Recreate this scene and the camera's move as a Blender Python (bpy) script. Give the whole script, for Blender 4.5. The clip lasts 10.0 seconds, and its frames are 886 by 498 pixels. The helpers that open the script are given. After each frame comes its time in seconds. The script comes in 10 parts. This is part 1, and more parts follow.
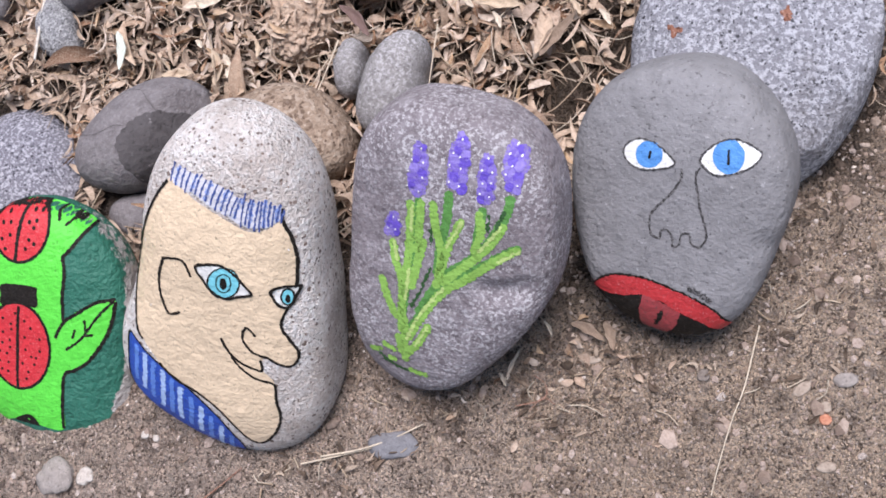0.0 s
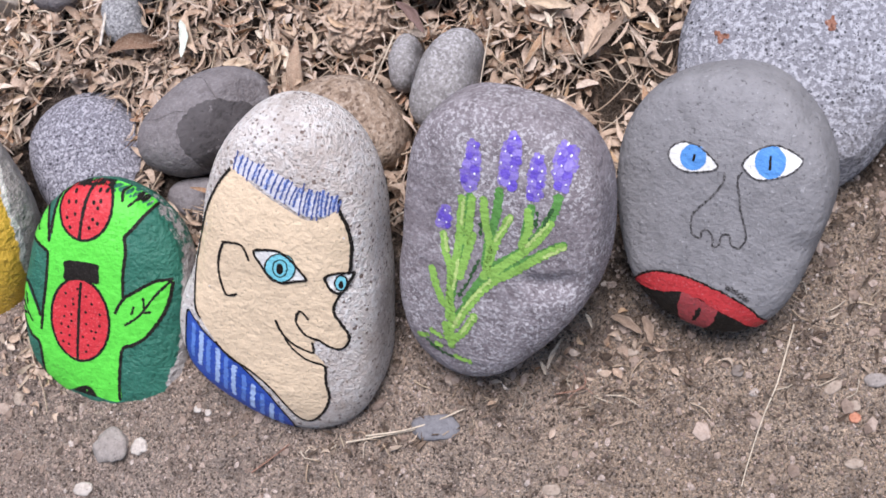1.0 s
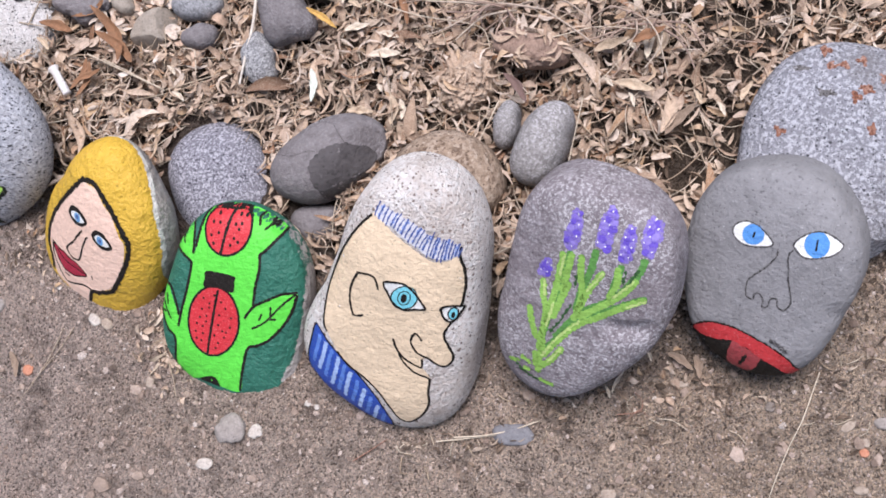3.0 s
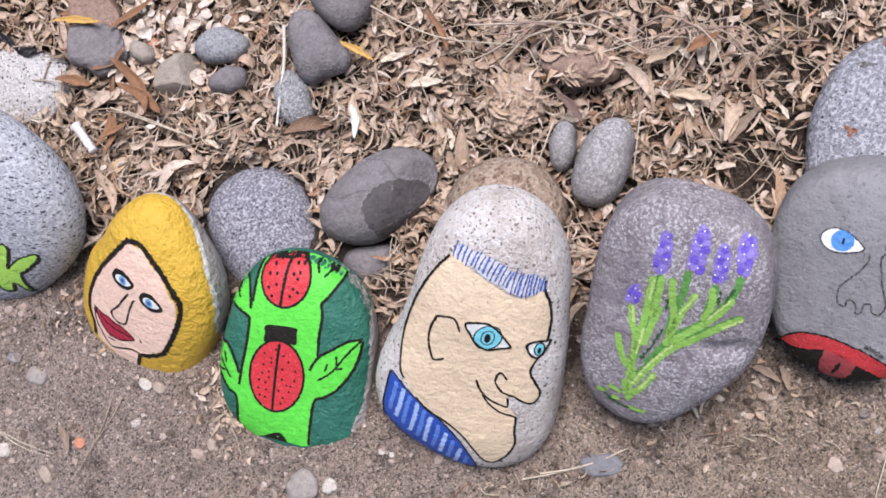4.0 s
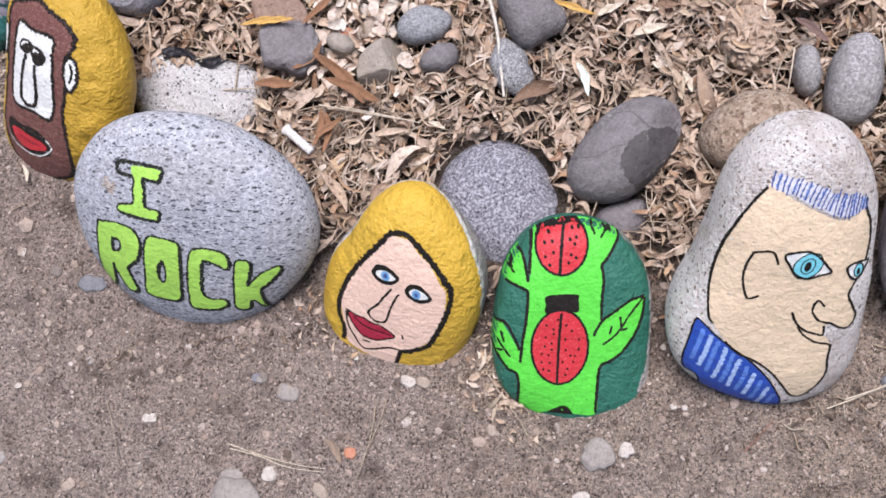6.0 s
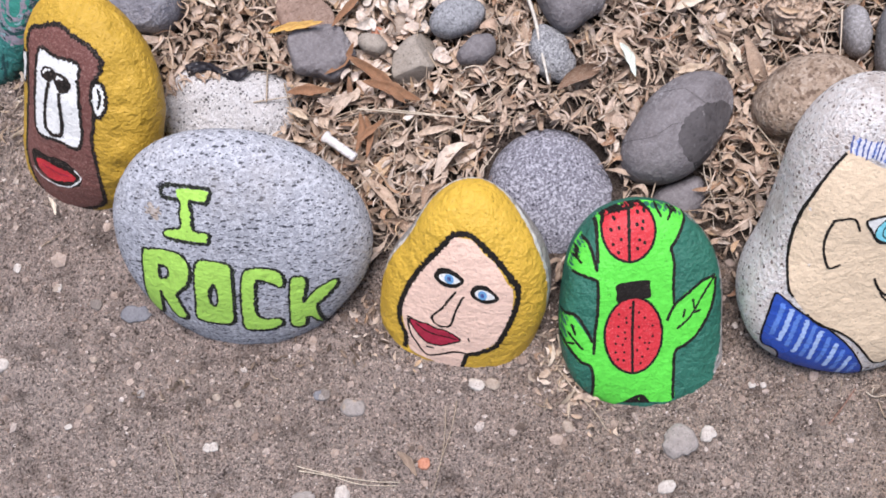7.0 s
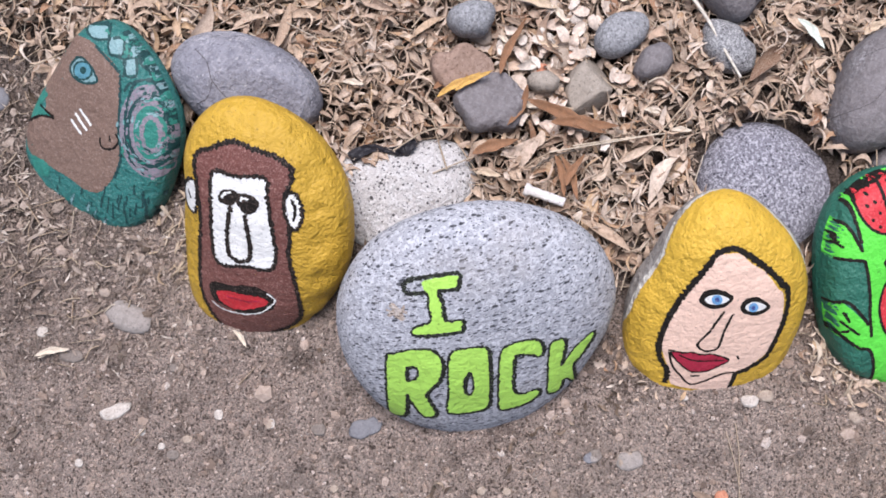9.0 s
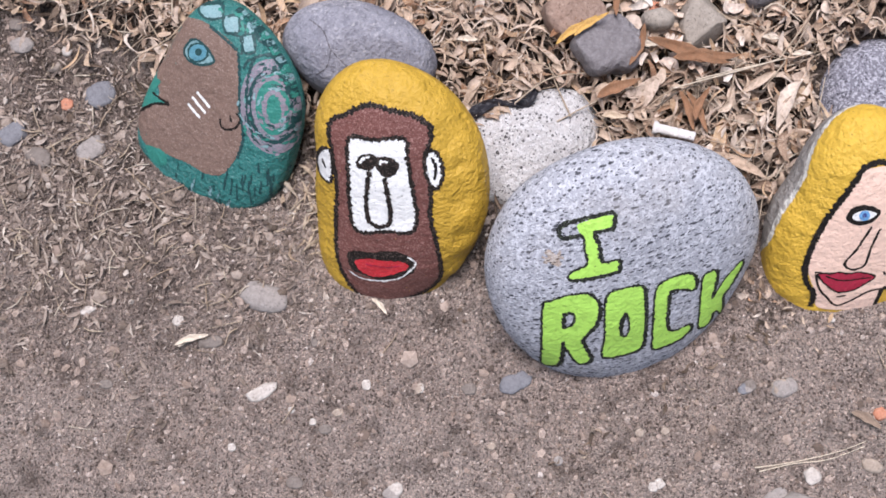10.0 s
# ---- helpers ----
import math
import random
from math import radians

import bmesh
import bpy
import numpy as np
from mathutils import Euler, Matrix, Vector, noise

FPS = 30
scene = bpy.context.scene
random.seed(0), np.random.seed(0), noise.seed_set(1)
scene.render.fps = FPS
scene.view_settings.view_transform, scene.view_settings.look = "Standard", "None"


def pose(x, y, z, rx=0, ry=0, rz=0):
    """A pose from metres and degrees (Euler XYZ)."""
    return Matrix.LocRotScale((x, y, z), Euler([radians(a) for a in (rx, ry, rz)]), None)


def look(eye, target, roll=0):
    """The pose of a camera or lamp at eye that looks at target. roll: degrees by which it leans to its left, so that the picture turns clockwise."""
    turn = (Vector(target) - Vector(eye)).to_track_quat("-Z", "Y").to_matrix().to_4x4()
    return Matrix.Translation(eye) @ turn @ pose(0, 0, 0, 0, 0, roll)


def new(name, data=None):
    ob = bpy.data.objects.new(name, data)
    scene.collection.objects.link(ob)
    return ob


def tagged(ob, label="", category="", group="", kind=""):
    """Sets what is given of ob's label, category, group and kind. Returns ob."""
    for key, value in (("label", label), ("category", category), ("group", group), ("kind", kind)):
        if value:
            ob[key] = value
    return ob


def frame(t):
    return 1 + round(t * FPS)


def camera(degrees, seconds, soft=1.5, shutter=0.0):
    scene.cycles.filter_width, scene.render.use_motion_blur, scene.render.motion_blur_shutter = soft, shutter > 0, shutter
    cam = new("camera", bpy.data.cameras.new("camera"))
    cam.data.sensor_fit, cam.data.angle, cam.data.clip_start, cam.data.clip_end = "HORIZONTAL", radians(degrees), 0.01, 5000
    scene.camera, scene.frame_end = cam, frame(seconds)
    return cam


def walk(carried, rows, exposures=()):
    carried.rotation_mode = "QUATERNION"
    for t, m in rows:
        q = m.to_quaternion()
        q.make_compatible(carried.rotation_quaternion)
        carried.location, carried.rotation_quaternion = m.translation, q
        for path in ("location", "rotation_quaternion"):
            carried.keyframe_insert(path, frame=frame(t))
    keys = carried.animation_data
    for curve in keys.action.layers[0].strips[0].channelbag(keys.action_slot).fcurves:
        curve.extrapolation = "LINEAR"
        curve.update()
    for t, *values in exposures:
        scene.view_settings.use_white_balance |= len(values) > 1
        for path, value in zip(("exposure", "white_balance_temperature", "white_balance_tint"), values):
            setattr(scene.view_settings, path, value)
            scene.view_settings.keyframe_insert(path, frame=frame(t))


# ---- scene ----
cam = camera(39.9, 10.0, soft=1.7)
PATH = [
    (0, (0.017, 0.063, 1.0), (-0.425, 0.596, -0.876), -42.3),
    (0.5, (0.006, 0.058, 1.008), (-0.459, 0.567, -0.87), -43.9),
    (1, (0.012, 0.063, 1.043), (-0.479, 0.562, -0.831), -45.1),
    (1.5, (0.025, 0.075, 1.142), (-0.472, 0.555, -0.735), -45.5),
    (2, (0.018, 0.067, 1.239), (-0.487, 0.527, -0.641), -44.1),
    (2.5, (-0.005, 0.071, 1.277), (-0.503, 0.519, -0.607), -44.0),
    (2.7, (-0.027, 0.069, 1.281), (-0.503, 0.523, -0.608), -42.4),
    (3.8, (-0.146, 0.097, 1.263), (-0.537, 0.551, -0.645), -40.8),
    (4, (-0.187, 0.111, 1.268), (-0.547, 0.567, -0.646), -40.1),
    (4.3, (-0.262, 0.124, 1.282), (-0.562, 0.582, -0.642), -37.4),
    (4.5, (-0.294, 0.14, 1.264), (-0.583, 0.596, -0.661), -37.6),
    (5, (-0.38, 0.145, 1.268), (-0.641, 0.603, -0.661), -35.1),
    (5.5, (-0.468, 0.133, 1.262), (-0.711, 0.588, -0.671), -36.4),
    (6, (-0.556, 0.119, 1.291), (-0.771, 0.558, -0.649), -37.4),
    (6.2, (-0.581, 0.123, 1.293), (-0.784, 0.552, -0.65), -37.0),
    (7.3, (-0.709, 0.207, 1.255), (-0.806, 0.603, -0.703), -34.4),
    (7.5, (-0.751, 0.251, 1.244), (-0.804, 0.635, -0.718), -31.6),
    (8, (-0.836, 0.319, 1.232), (-0.818, 0.674, -0.737), -25.4),
    (8.5, (-0.908, 0.339, 1.231), (-0.841, 0.699, -0.735), -20.0),
    (9, (-0.994, 0.349, 1.231), (-0.903, 0.701, -0.736), -17.7),
    (9.5, (-1.069, 0.362, 1.251), (-0.984, 0.695, -0.719), -21.2),
    (10, (-1.142, 0.406, 1.228), (-1.032, 0.731, -0.743), -19.3),
]
walk(cam, [(t, look(eye, target, roll)) for t, eye, target, roll in PATH])

# ---- light: bright overcast sky, open shade ----
world = bpy.data.worlds.new("sky")
scene.world = world
world.use_nodes = True
wt = world.node_tree
sky = wt.nodes.new("ShaderNodeTexSky")
sky.sky_type = "NISHITA"
sky.sun_disc = False
sky.sun_elevation, sky.sun_rotation = radians(78), radians(27)
sky.air_density, sky.dust_density = 1.0, 2.0
wt.links.new(sky.outputs[0], wt.nodes["Background"].inputs[0])
wt.nodes["Background"].inputs[1].default_value = 0.076
sun_data = bpy.data.lights.new("sun", "SUN")
sun_data.energy, sun_data.angle, sun_data.color = 3.42, radians(30), (0.965, 0.935, 1.02)
sun = new("sun", sun_data)
sun.matrix_world = look((-0.22, 0.95, 3.0), (-0.5, 0.4, 0.0))
scene.view_settings.exposure = 0.5

# ---- materials ----
def blank(name):
    m = bpy.data.materials.new(name)
    m.use_nodes = True
    nt = m.node_tree
    return m, nt, nt.nodes["Principled BSDF"]


def coords(nt, scale=1.0, stretch=(1, 1, 1)):
    tc = nt.nodes.new("ShaderNodeTexCoord")
    mp = nt.nodes.new("ShaderNodeMapping")
    mp.inputs["Scale"].default_value = [scale * s for s in stretch]
    nt.links.new(tc.outputs["Object"], mp.inputs[0])
    return mp.outputs[0]


def noise_tex(nt, vec, scale, detail=4.0, rough=0.55):
    n = nt.nodes.new("ShaderNodeTexNoise")
    n.inputs["Scale"].default_value, n.inputs["Detail"].default_value, n.inputs["Roughness"].default_value = scale, detail, rough
    nt.links.new(vec, n.inputs["Vector"])
    return n.outputs[0]


def noise_vec(nt, vec, scale):
    n = nt.nodes.new("ShaderNodeTexNoise")
    n.inputs["Scale"].default_value = scale
    nt.links.new(vec, n.inputs["Vector"])
    return n.outputs[1]


def voronoi_tex(nt, vec, scale):
    n = nt.nodes.new("ShaderNodeTexVoronoi")
    n.inputs["Scale"].default_value = scale
    nt.links.new(vec, n.inputs["Vector"])
    return n.outputs


def ramp(nt, fac, stops):
    r = nt.nodes.new("ShaderNodeValToRGB")
    el = r.color_ramp.elements
    while len(el) < len(stops):
        el.new(0.5)
    for e, (p, c) in zip(el, stops):
        e.position = p
        e.color = (*c, 1) if len(c) == 3 else (c[0], c[0], c[0], 1)
    nt.links.new(fac, r.inputs[0])
    return r.outputs[0]


def mix(nt, fac, a, b, how="MIX"):
    n = nt.nodes.new("ShaderNodeMix")
    n.data_type, n.blend_type = "RGBA", how
    for sock, v in ((n.inputs[0], fac), (n.inputs[6], a), (n.inputs[7], b)):
        if isinstance(v, (int, float)):
            sock.default_value = v
        elif isinstance(v, tuple):
            sock.default_value = (*v, 1)
        else:
            nt.links.new(v, sock)
    return n.outputs[2]


def math_node(nt, op, a, b=0.0, c=0.0):
    n = nt.nodes.new("ShaderNodeMath")
    n.operation = op
    for sock, v in zip(n.inputs, (a, b, c)):
        if isinstance(v, (int, float)):
            sock.default_value = v
        else:
            nt.links.new(v, sock)
    return n.outputs[0]


def bump(nt, bsdf, height, dist, strength=1.0):
    b = nt.nodes.new("ShaderNodeBump")
    b.inputs["Strength"].default_value, b.inputs["Distance"].default_value = strength, dist
    nt.links.new(height, b.inputs["Height"])
    nt.links.new(b.outputs[0], bsdf.inputs["Normal"])


def stone_colour(nt, base, dark, light, fleck=420, flecks=0.36, pale=0.62, blotch=14, crust=0.0, stretch=(1, 1, 1), cloud=1.0, crystals=0):
    """Mottled stone: large blotches, grain, dark flecks and pale crystals."""
    v = coords(nt)
    big = noise_tex(nt, v, blotch, 5, 0.6)
    fine = noise_tex(nt, coords(nt, 1.0, stretch), fleck, 3, 0.6)
    mid = noise_tex(nt, v, fleck * 0.35, 4, 0.65)
    c = mix(nt, ramp(nt, big, [(0.3, (0,)), (0.72, (1,))]), base, tuple(0.5 * b + 0.5 * l for b, l in zip(base, light)))
    c = mix(nt, ramp(nt, mid, [(0.35, (cloud,)), (0.55, (0,))]), c, tuple(0.6 * b + 0.4 * d for b, d in zip(base, dark)))
    c = mix(nt, ramp(nt, fine, [(flecks - 0.03, (1,)), (flecks + 0.05, (0,))]), c, dark)
    c = mix(nt, ramp(nt, fine, [(pale, (0,)), (pale + 0.08, (1,))]), c, light)
    if crystals:
        warp = mix(nt, 0.004, coords(nt, 1.0, stretch), noise_vec(nt, v, 260), "ADD")
        cells = voronoi_tex(nt, warp, crystals)["Color"]
        c = mix(nt, ramp(nt, cells, [(0.2, (0.75,)), (0.28, (0,))]), c, dark)
        c = mix(nt, ramp(nt, cells, [(0.68, (0,)), (0.8, (0.5,))]), c, light)
    if crust:
        where = ramp(nt, noise_tex(nt, v, 16, 3, 0.5), [(crust - 0.12, (0.15,)), (crust + 0.1, (1,))])
        lace = ramp(nt, noise_tex(nt, v, 330, 5, 0.75), [(0.5, (0,)), (0.58, (0.9,))])
        c = mix(nt, math_node(nt, "MULTIPLY", where, lace), c, (0.5, 0.48, 0.49))
    h = math_node(nt, "ADD", fine, math_node(nt, "MULTIPLY", mid, 1.5))
    return c, h, v, mid


def stone(name, base, dark, light, rough=0.85, relief=0.0006, **k):
    m, nt, b = blank(name)
    c, h, v, mid = stone_colour(nt, base, dark, light, **k)
    nt.links.new(c, b.inputs["Base Color"])
    b.inputs["Roughness"].default_value = rough
    b.inputs["Specular IOR Level"].default_value = 0.3
    bump(nt, b, h, relief)
    return m


def granite(name, base, dark, light, size=330, cover=0.4, rough=0.8, relief=0.0012, stretch=1.0, dirt=None, veil=0.35, grain=0.7):
    """Speckled granite: pale clots, grey grains and separate dark flecks of uneven size, some of them long."""
    m, nt, b = blank(name)
    v = coords(nt)
    warp = mix(nt, 0.0022, v, noise_vec(nt, v, 420), "ADD")
    cloud = noise_tex(nt, v, 16, 5, 0.6)
    clots = noise_tex(nt, warp, size * 0.75, 3, 0.6)
    fine = noise_tex(nt, v, size * 1.9, 3, 0.65)
    grey = tuple(0.55 * x + 0.45 * y for x, y in zip(base, dark))
    c = mix(nt, ramp(nt, cloud, [(0.35, (0,)), (0.68, (0.5,))]), base, tuple(0.72 * x for x in base))
    c = mix(nt, ramp(nt, clots, [(0.47, (0,)), (0.58, (0.85,))]), c, light)
    c = mix(nt, ramp(nt, fine, [(0.36, (grain,)), (0.48, (0,))]), c, grey)
    for k, (scale, turn, share) in enumerate(((size * 0.8, 0.5, cover), (size * 1.3, -0.7, cover * 0.85), (size * 1.05, 1.4, cover * 0.8))):
        mp = nt.nodes.new("ShaderNodeMapping")
        mp.inputs["Rotation"].default_value = (turn * 0.6, turn * 0.4, turn)
        mp.inputs["Scale"].default_value = (1 / stretch, stretch, 1.0)
        mp.inputs["Location"].default_value = (0.31 * k, 0.17 * k, 0.23 * k)
        nt.links.new(warp, mp.inputs[0])
        cell = voronoi_tex(nt, mp.outputs[0], scale)
        room = math_node(nt, "MULTIPLY_ADD", cell["Color"], 1.15, share - 0.75)
        spot = math_node(nt, "MULTIPLY", math_node(nt, "SUBTRACT", room, cell["Distance"]), 7.0)
        c = mix(nt, ramp(nt, spot, [(0.0, (0,)), (0.9, (0.9,))]), c, dark if k < 2 else grey)
    if dirt:
        where = ramp(nt, noise_tex(nt, v, 9, 6, 0.7), [(0.52, (0,)), (0.66, (veil,))])
        c = mix(nt, where, c, dirt)
    nt.links.new(c, b.inputs["Base Color"])
    b.inputs["Roughness"].default_value = rough
    b.inputs["Specular IOR Level"].default_value = 0.3
    bump(nt, b, math_node(nt, "ADD", fine, math_node(nt, "MULTIPLY", clots, 1.4)), relief)
    return m


def paint_nodes(nt, col, dry=None, worn=0.56):
    """Brushed acrylic colour: slight streaks, thin spots and pits of the stone."""
    v = coords(nt)
    streak = noise_tex(nt, coords(nt, 1.0, (1, 1.0, 0.25)), 160, 3)
    pit = noise_tex(nt, v, 330, 3, 0.6)
    thin = tuple(x * 0.93 for x in col)
    rich = tuple(min(1, x * 1.06 + 0.005) for x in col)
    c = mix(nt, ramp(nt, streak, [(0.3, (0,)), (0.7, (1,))]), thin, rich)
    big = noise_tex(nt, v, 22, 4)
    c = mix(nt, ramp(nt, big, [(0.3, (0.14,)), (0.65, (0,))]), c, tuple(x * 0.6 for x in col))
    # Pits: the low spots of the bump get their shade in the colour.
    c = mix(nt, ramp(nt, pit, [(0.3, (0.75,)), (0.37, (0,))]), c, tuple(x * 0.42 for x in col))
    if dry:
        c = mix(nt, ramp(nt, noise_tex(nt, v, 520, 4, 0.7), [(worn, (0,)), (worn + 0.1, (0.8,))]), c, dry)
    h = math_node(nt, "ADD", pit, math_node(nt, "MULTIPLY", noise_tex(nt, v, 120, 4), 2.0))
    return c, h


def paint(name, col, rough=0.5, relief=0.001, dry=None, worn=0.56, shine=0.35):
    m, nt, b = blank(name)
    c, h = paint_nodes(nt, col, dry, worn)
    nt.links.new(c, b.inputs["Base Color"])
    b.inputs["Roughness"].default_value = rough
    b.inputs["Specular IOR Level"].default_value = shine
    bump(nt, b, h, relief)
    return m


def coated(name, base, dark, light, coat, edge=None, rough=0.48, dry=None, **k):
    """Stone with a coat of paint where the mesh's value 'coat' is above nought, with a ragged rim."""
    m, nt, b = blank(name)
    c, h, v, mid = stone_colour(nt, base, dark, light, **k)
    at = nt.nodes.new("ShaderNodeAttribute")
    at.attribute_name = "coat"
    rag = math_node(nt, "MULTIPLY", math_node(nt, "SUBTRACT", noise_tex(nt, v, 170, 5, 0.7), 0.5), 0.009)
    d = math_node(nt, "ADD", at.outputs["Fac"], rag)
    p, ph = paint_nodes(nt, coat, dry)
    if edge:
        e = ramp(nt, math_node(nt, "MULTIPLY", math_node(nt, "ADD", d, 0.006), 300), [(0.0, (0,)), (0.25, (1,))])
        e = math_node(nt, "MULTIPLY", e, ramp(nt, noise_tex(nt, v, 90, 4, 0.65), [(0.38, (0,)), (0.5, (0.95,))]))
        c = mix(nt, e, c, edge)
    f = ramp(nt, math_node(nt, "MULTIPLY", d, 400), [(0.0, (0,)), (0.3, (1,))])
    c = mix(nt, f, c, p)
    nt.links.new(c, b.inputs["Base Color"])
    b.inputs["Roughness"].default_value = rough
    b.inputs["Specular IOR Level"].default_value = 0.35
    dents = math_node(nt, "MULTIPLY", noise_tex(nt, v, 42, 3, 0.5), 3.2)
    bump(nt, b, math_node(nt, "ADD", math_node(nt, "MULTIPLY", h, 0.5), math_node(nt, "ADD", ph, dents)), 0.0016)
    return m


def litter_mat(name, stops, rough=0.75, speck=0.35):
    """Dry leaves: a colour of its own for each, with veins and spots."""
    m, nt, b = blank(name)
    geo = nt.nodes.new("ShaderNodeNewGeometry")
    v = coords(nt)
    c = ramp(nt, geo.outputs["Random Per Island"], stops)
    c = mix(nt, ramp(nt, noise_tex(nt, v, 190, 5, 0.65), [(0.32, (0.62,)), (0.6, (0,))]), c, mix(nt, 0.75, c, (0.1, 0.06, 0.035)))
    c = mix(nt, ramp(nt, noise_tex(nt, v, 700, 2), [(0.4, (0.0,)), (0.75, (speck,))]), c, (0.72, 0.62, 0.48))
    nt.links.new(c, b.inputs["Base Color"])
    b.inputs["Roughness"].default_value = rough
    b.inputs["Specular IOR Level"].default_value = 0.25
    bump(nt, b, noise_tex(nt, v, 500, 3), 0.0006)
    return m


def dirt_mat():
    """Bare earth, turning dark where the mesh's value for rotted leaves and shade is high."""
    m, nt, b = blank("dirt")
    v = coords(nt)
    big, mid, fine = (noise_tex(nt, v, s, 8, 0.62) for s in (4, 30, 420))
    warp = mix(nt, 0.004, v, noise_vec(nt, v, 300), "ADD")
    grain, crumb = voronoi_tex(nt, warp, 520), voronoi_tex(nt, warp, 1150)
    lobes = voronoi_tex(nt, warp, 170)
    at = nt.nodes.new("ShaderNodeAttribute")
    at.attribute_name = "mould_shade"
    c = mix(nt, ramp(nt, big, [(0.35, (0,)), (0.68, (1,))]), (0.74, 0.56, 0.463), (0.86, 0.68, 0.575))
    reach = nt.nodes.new("ShaderNodeVectorMath")
    reach.operation = "DISTANCE"
    nt.links.new(v, reach.inputs[0])
    reach.inputs[1].default_value = (0.6, 0.25, 0.0)
    east = ramp(nt, math_node(nt, "ADD", math_node(nt, "MULTIPLY", reach.outputs["Value"], 0.5), math_node(nt, "MULTIPLY_ADD", big, 0.4, -0.2)), [(0.33, (1,)), (0.72, (0,))])
    c = mix(nt, east, c, mix(nt, 1.0, c, (1.03, 1.0, 0.87), "MULTIPLY"))
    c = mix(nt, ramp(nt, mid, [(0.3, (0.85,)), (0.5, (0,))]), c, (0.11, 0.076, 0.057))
    # Dark grains also carry the shade of pores between crumbs in their colour.
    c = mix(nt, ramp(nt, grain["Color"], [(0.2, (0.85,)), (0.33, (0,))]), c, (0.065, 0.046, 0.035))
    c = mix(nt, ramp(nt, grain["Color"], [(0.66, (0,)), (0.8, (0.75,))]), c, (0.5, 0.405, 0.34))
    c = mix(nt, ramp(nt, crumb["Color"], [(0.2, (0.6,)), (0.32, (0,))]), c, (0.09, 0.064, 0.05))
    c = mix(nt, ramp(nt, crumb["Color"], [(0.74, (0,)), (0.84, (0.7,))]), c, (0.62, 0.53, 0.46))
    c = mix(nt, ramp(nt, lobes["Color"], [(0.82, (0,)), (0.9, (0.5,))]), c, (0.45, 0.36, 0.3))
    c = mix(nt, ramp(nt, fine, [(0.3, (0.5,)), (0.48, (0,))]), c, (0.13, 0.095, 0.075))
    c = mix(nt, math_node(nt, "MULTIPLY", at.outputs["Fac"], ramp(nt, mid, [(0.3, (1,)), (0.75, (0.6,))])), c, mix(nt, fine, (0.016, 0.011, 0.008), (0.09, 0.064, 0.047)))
    nt.links.new(c, b.inputs["Base Color"])
    b.inputs["Roughness"].default_value = 0.95
    b.inputs["Specular IOR Level"].default_value = 0.15
    h = math_node(nt, "SUBTRACT", math_node(nt, "MULTIPLY", mid, 3.0), math_node(nt, "ADD", math_node(nt, "MULTIPLY", grain["Distance"], 1.2), math_node(nt, "ADD", math_node(nt, "MULTIPLY", lobes["Distance"], 1.5), math_node(nt, "MULTIPLY", crumb["Distance"], 0.5))))
    bump(nt, b, h, 0.006)
    return m


def gravel_mat():
    m, nt, b = blank("gravel")
    geo = nt.nodes.new("ShaderNodeNewGeometry")
    v = coords(nt)
    c = ramp(nt, geo.outputs["Random Per Island"], [(0.0, (0.05, 0.035, 0.027)), (0.25, (0.25, 0.18, 0.14)), (0.6, (0.42, 0.325, 0.268)), (0.93, (0.48, 0.39, 0.335)), (1.0, (0.62, 0.54, 0.48))])
    c = mix(nt, ramp(nt, noise_tex(nt, v, 500, 3), [(0.4, (0.5,)), (0.6, (0,))]), c, (0.17, 0.125, 0.095))
    nt.links.new(c, b.inputs["Base Color"])
    b.inputs["Roughness"].default_value = 0.92
    bump(nt, b, noise_tex(nt, v, 700, 3), 0.001)
    return m


# Soil crumbs; the many dark stops also hold the shade at the stones' feet.
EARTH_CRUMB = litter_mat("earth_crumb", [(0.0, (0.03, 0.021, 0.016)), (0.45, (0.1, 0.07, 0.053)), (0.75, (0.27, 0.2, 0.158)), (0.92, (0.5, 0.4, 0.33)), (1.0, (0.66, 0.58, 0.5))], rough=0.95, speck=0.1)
CLOD_EARTH = litter_mat("clod_earth", [(0.0, (0.24, 0.176, 0.14)), (0.5, (0.36, 0.275, 0.225)), (1.0, (0.46, 0.36, 0.3))], rough=0.95, speck=0.15)
DIRT = dirt_mat()
GRAVEL = gravel_mat()
LEAF_DRY = litter_mat("dry_leaf", [(0.0, (0.616, 0.483, 0.376)), (0.12, (0.397, 0.264, 0.179)), (0.26, (0.696, 0.583, 0.488)), (0.4, (0.238, 0.141, 0.09)), (0.52, (0.596, 0.446, 0.329)), (0.64, (0.358, 0.241, 0.171)), (0.76, (0.567, 0.437, 0.347)), (0.87, (0.497, 0.328, 0.189)), (0.94, (0.298, 0.145, 0.077)), (1.0, (0.07, 0.041, 0.03))])
LEAF_TAN = litter_mat("tan_leaf", [(0.0, (0.55, 0.43, 0.31)), (1.0, (0.55, 0.43, 0.31))], speck=0.15)
# Dark stops stand for rotten leaves and for shade low in the litter.
LEAF_UNDER = litter_mat("rotting_shaded_leaf", [(0.0, (0.03, 0.02, 0.015)), (0.5, (0.09, 0.058, 0.04)), (0.8, (0.22, 0.155, 0.11)), (1.0, (0.5, 0.4, 0.31))], speck=0.12)
HUSK_PALE = litter_mat("pale_husk", [(0.0, (0.74, 0.65, 0.56)), (0.5, (0.72, 0.58, 0.48)), (0.8, (0.55, 0.36, 0.24)), (1.0, (0.78, 0.73, 0.66))], speck=0.15)
STEM_DRY = litter_mat("dry_stem", [(0.0, (0.5, 0.4, 0.29)), (0.5, (0.34, 0.24, 0.16)), (1.0, (0.62, 0.53, 0.42))])
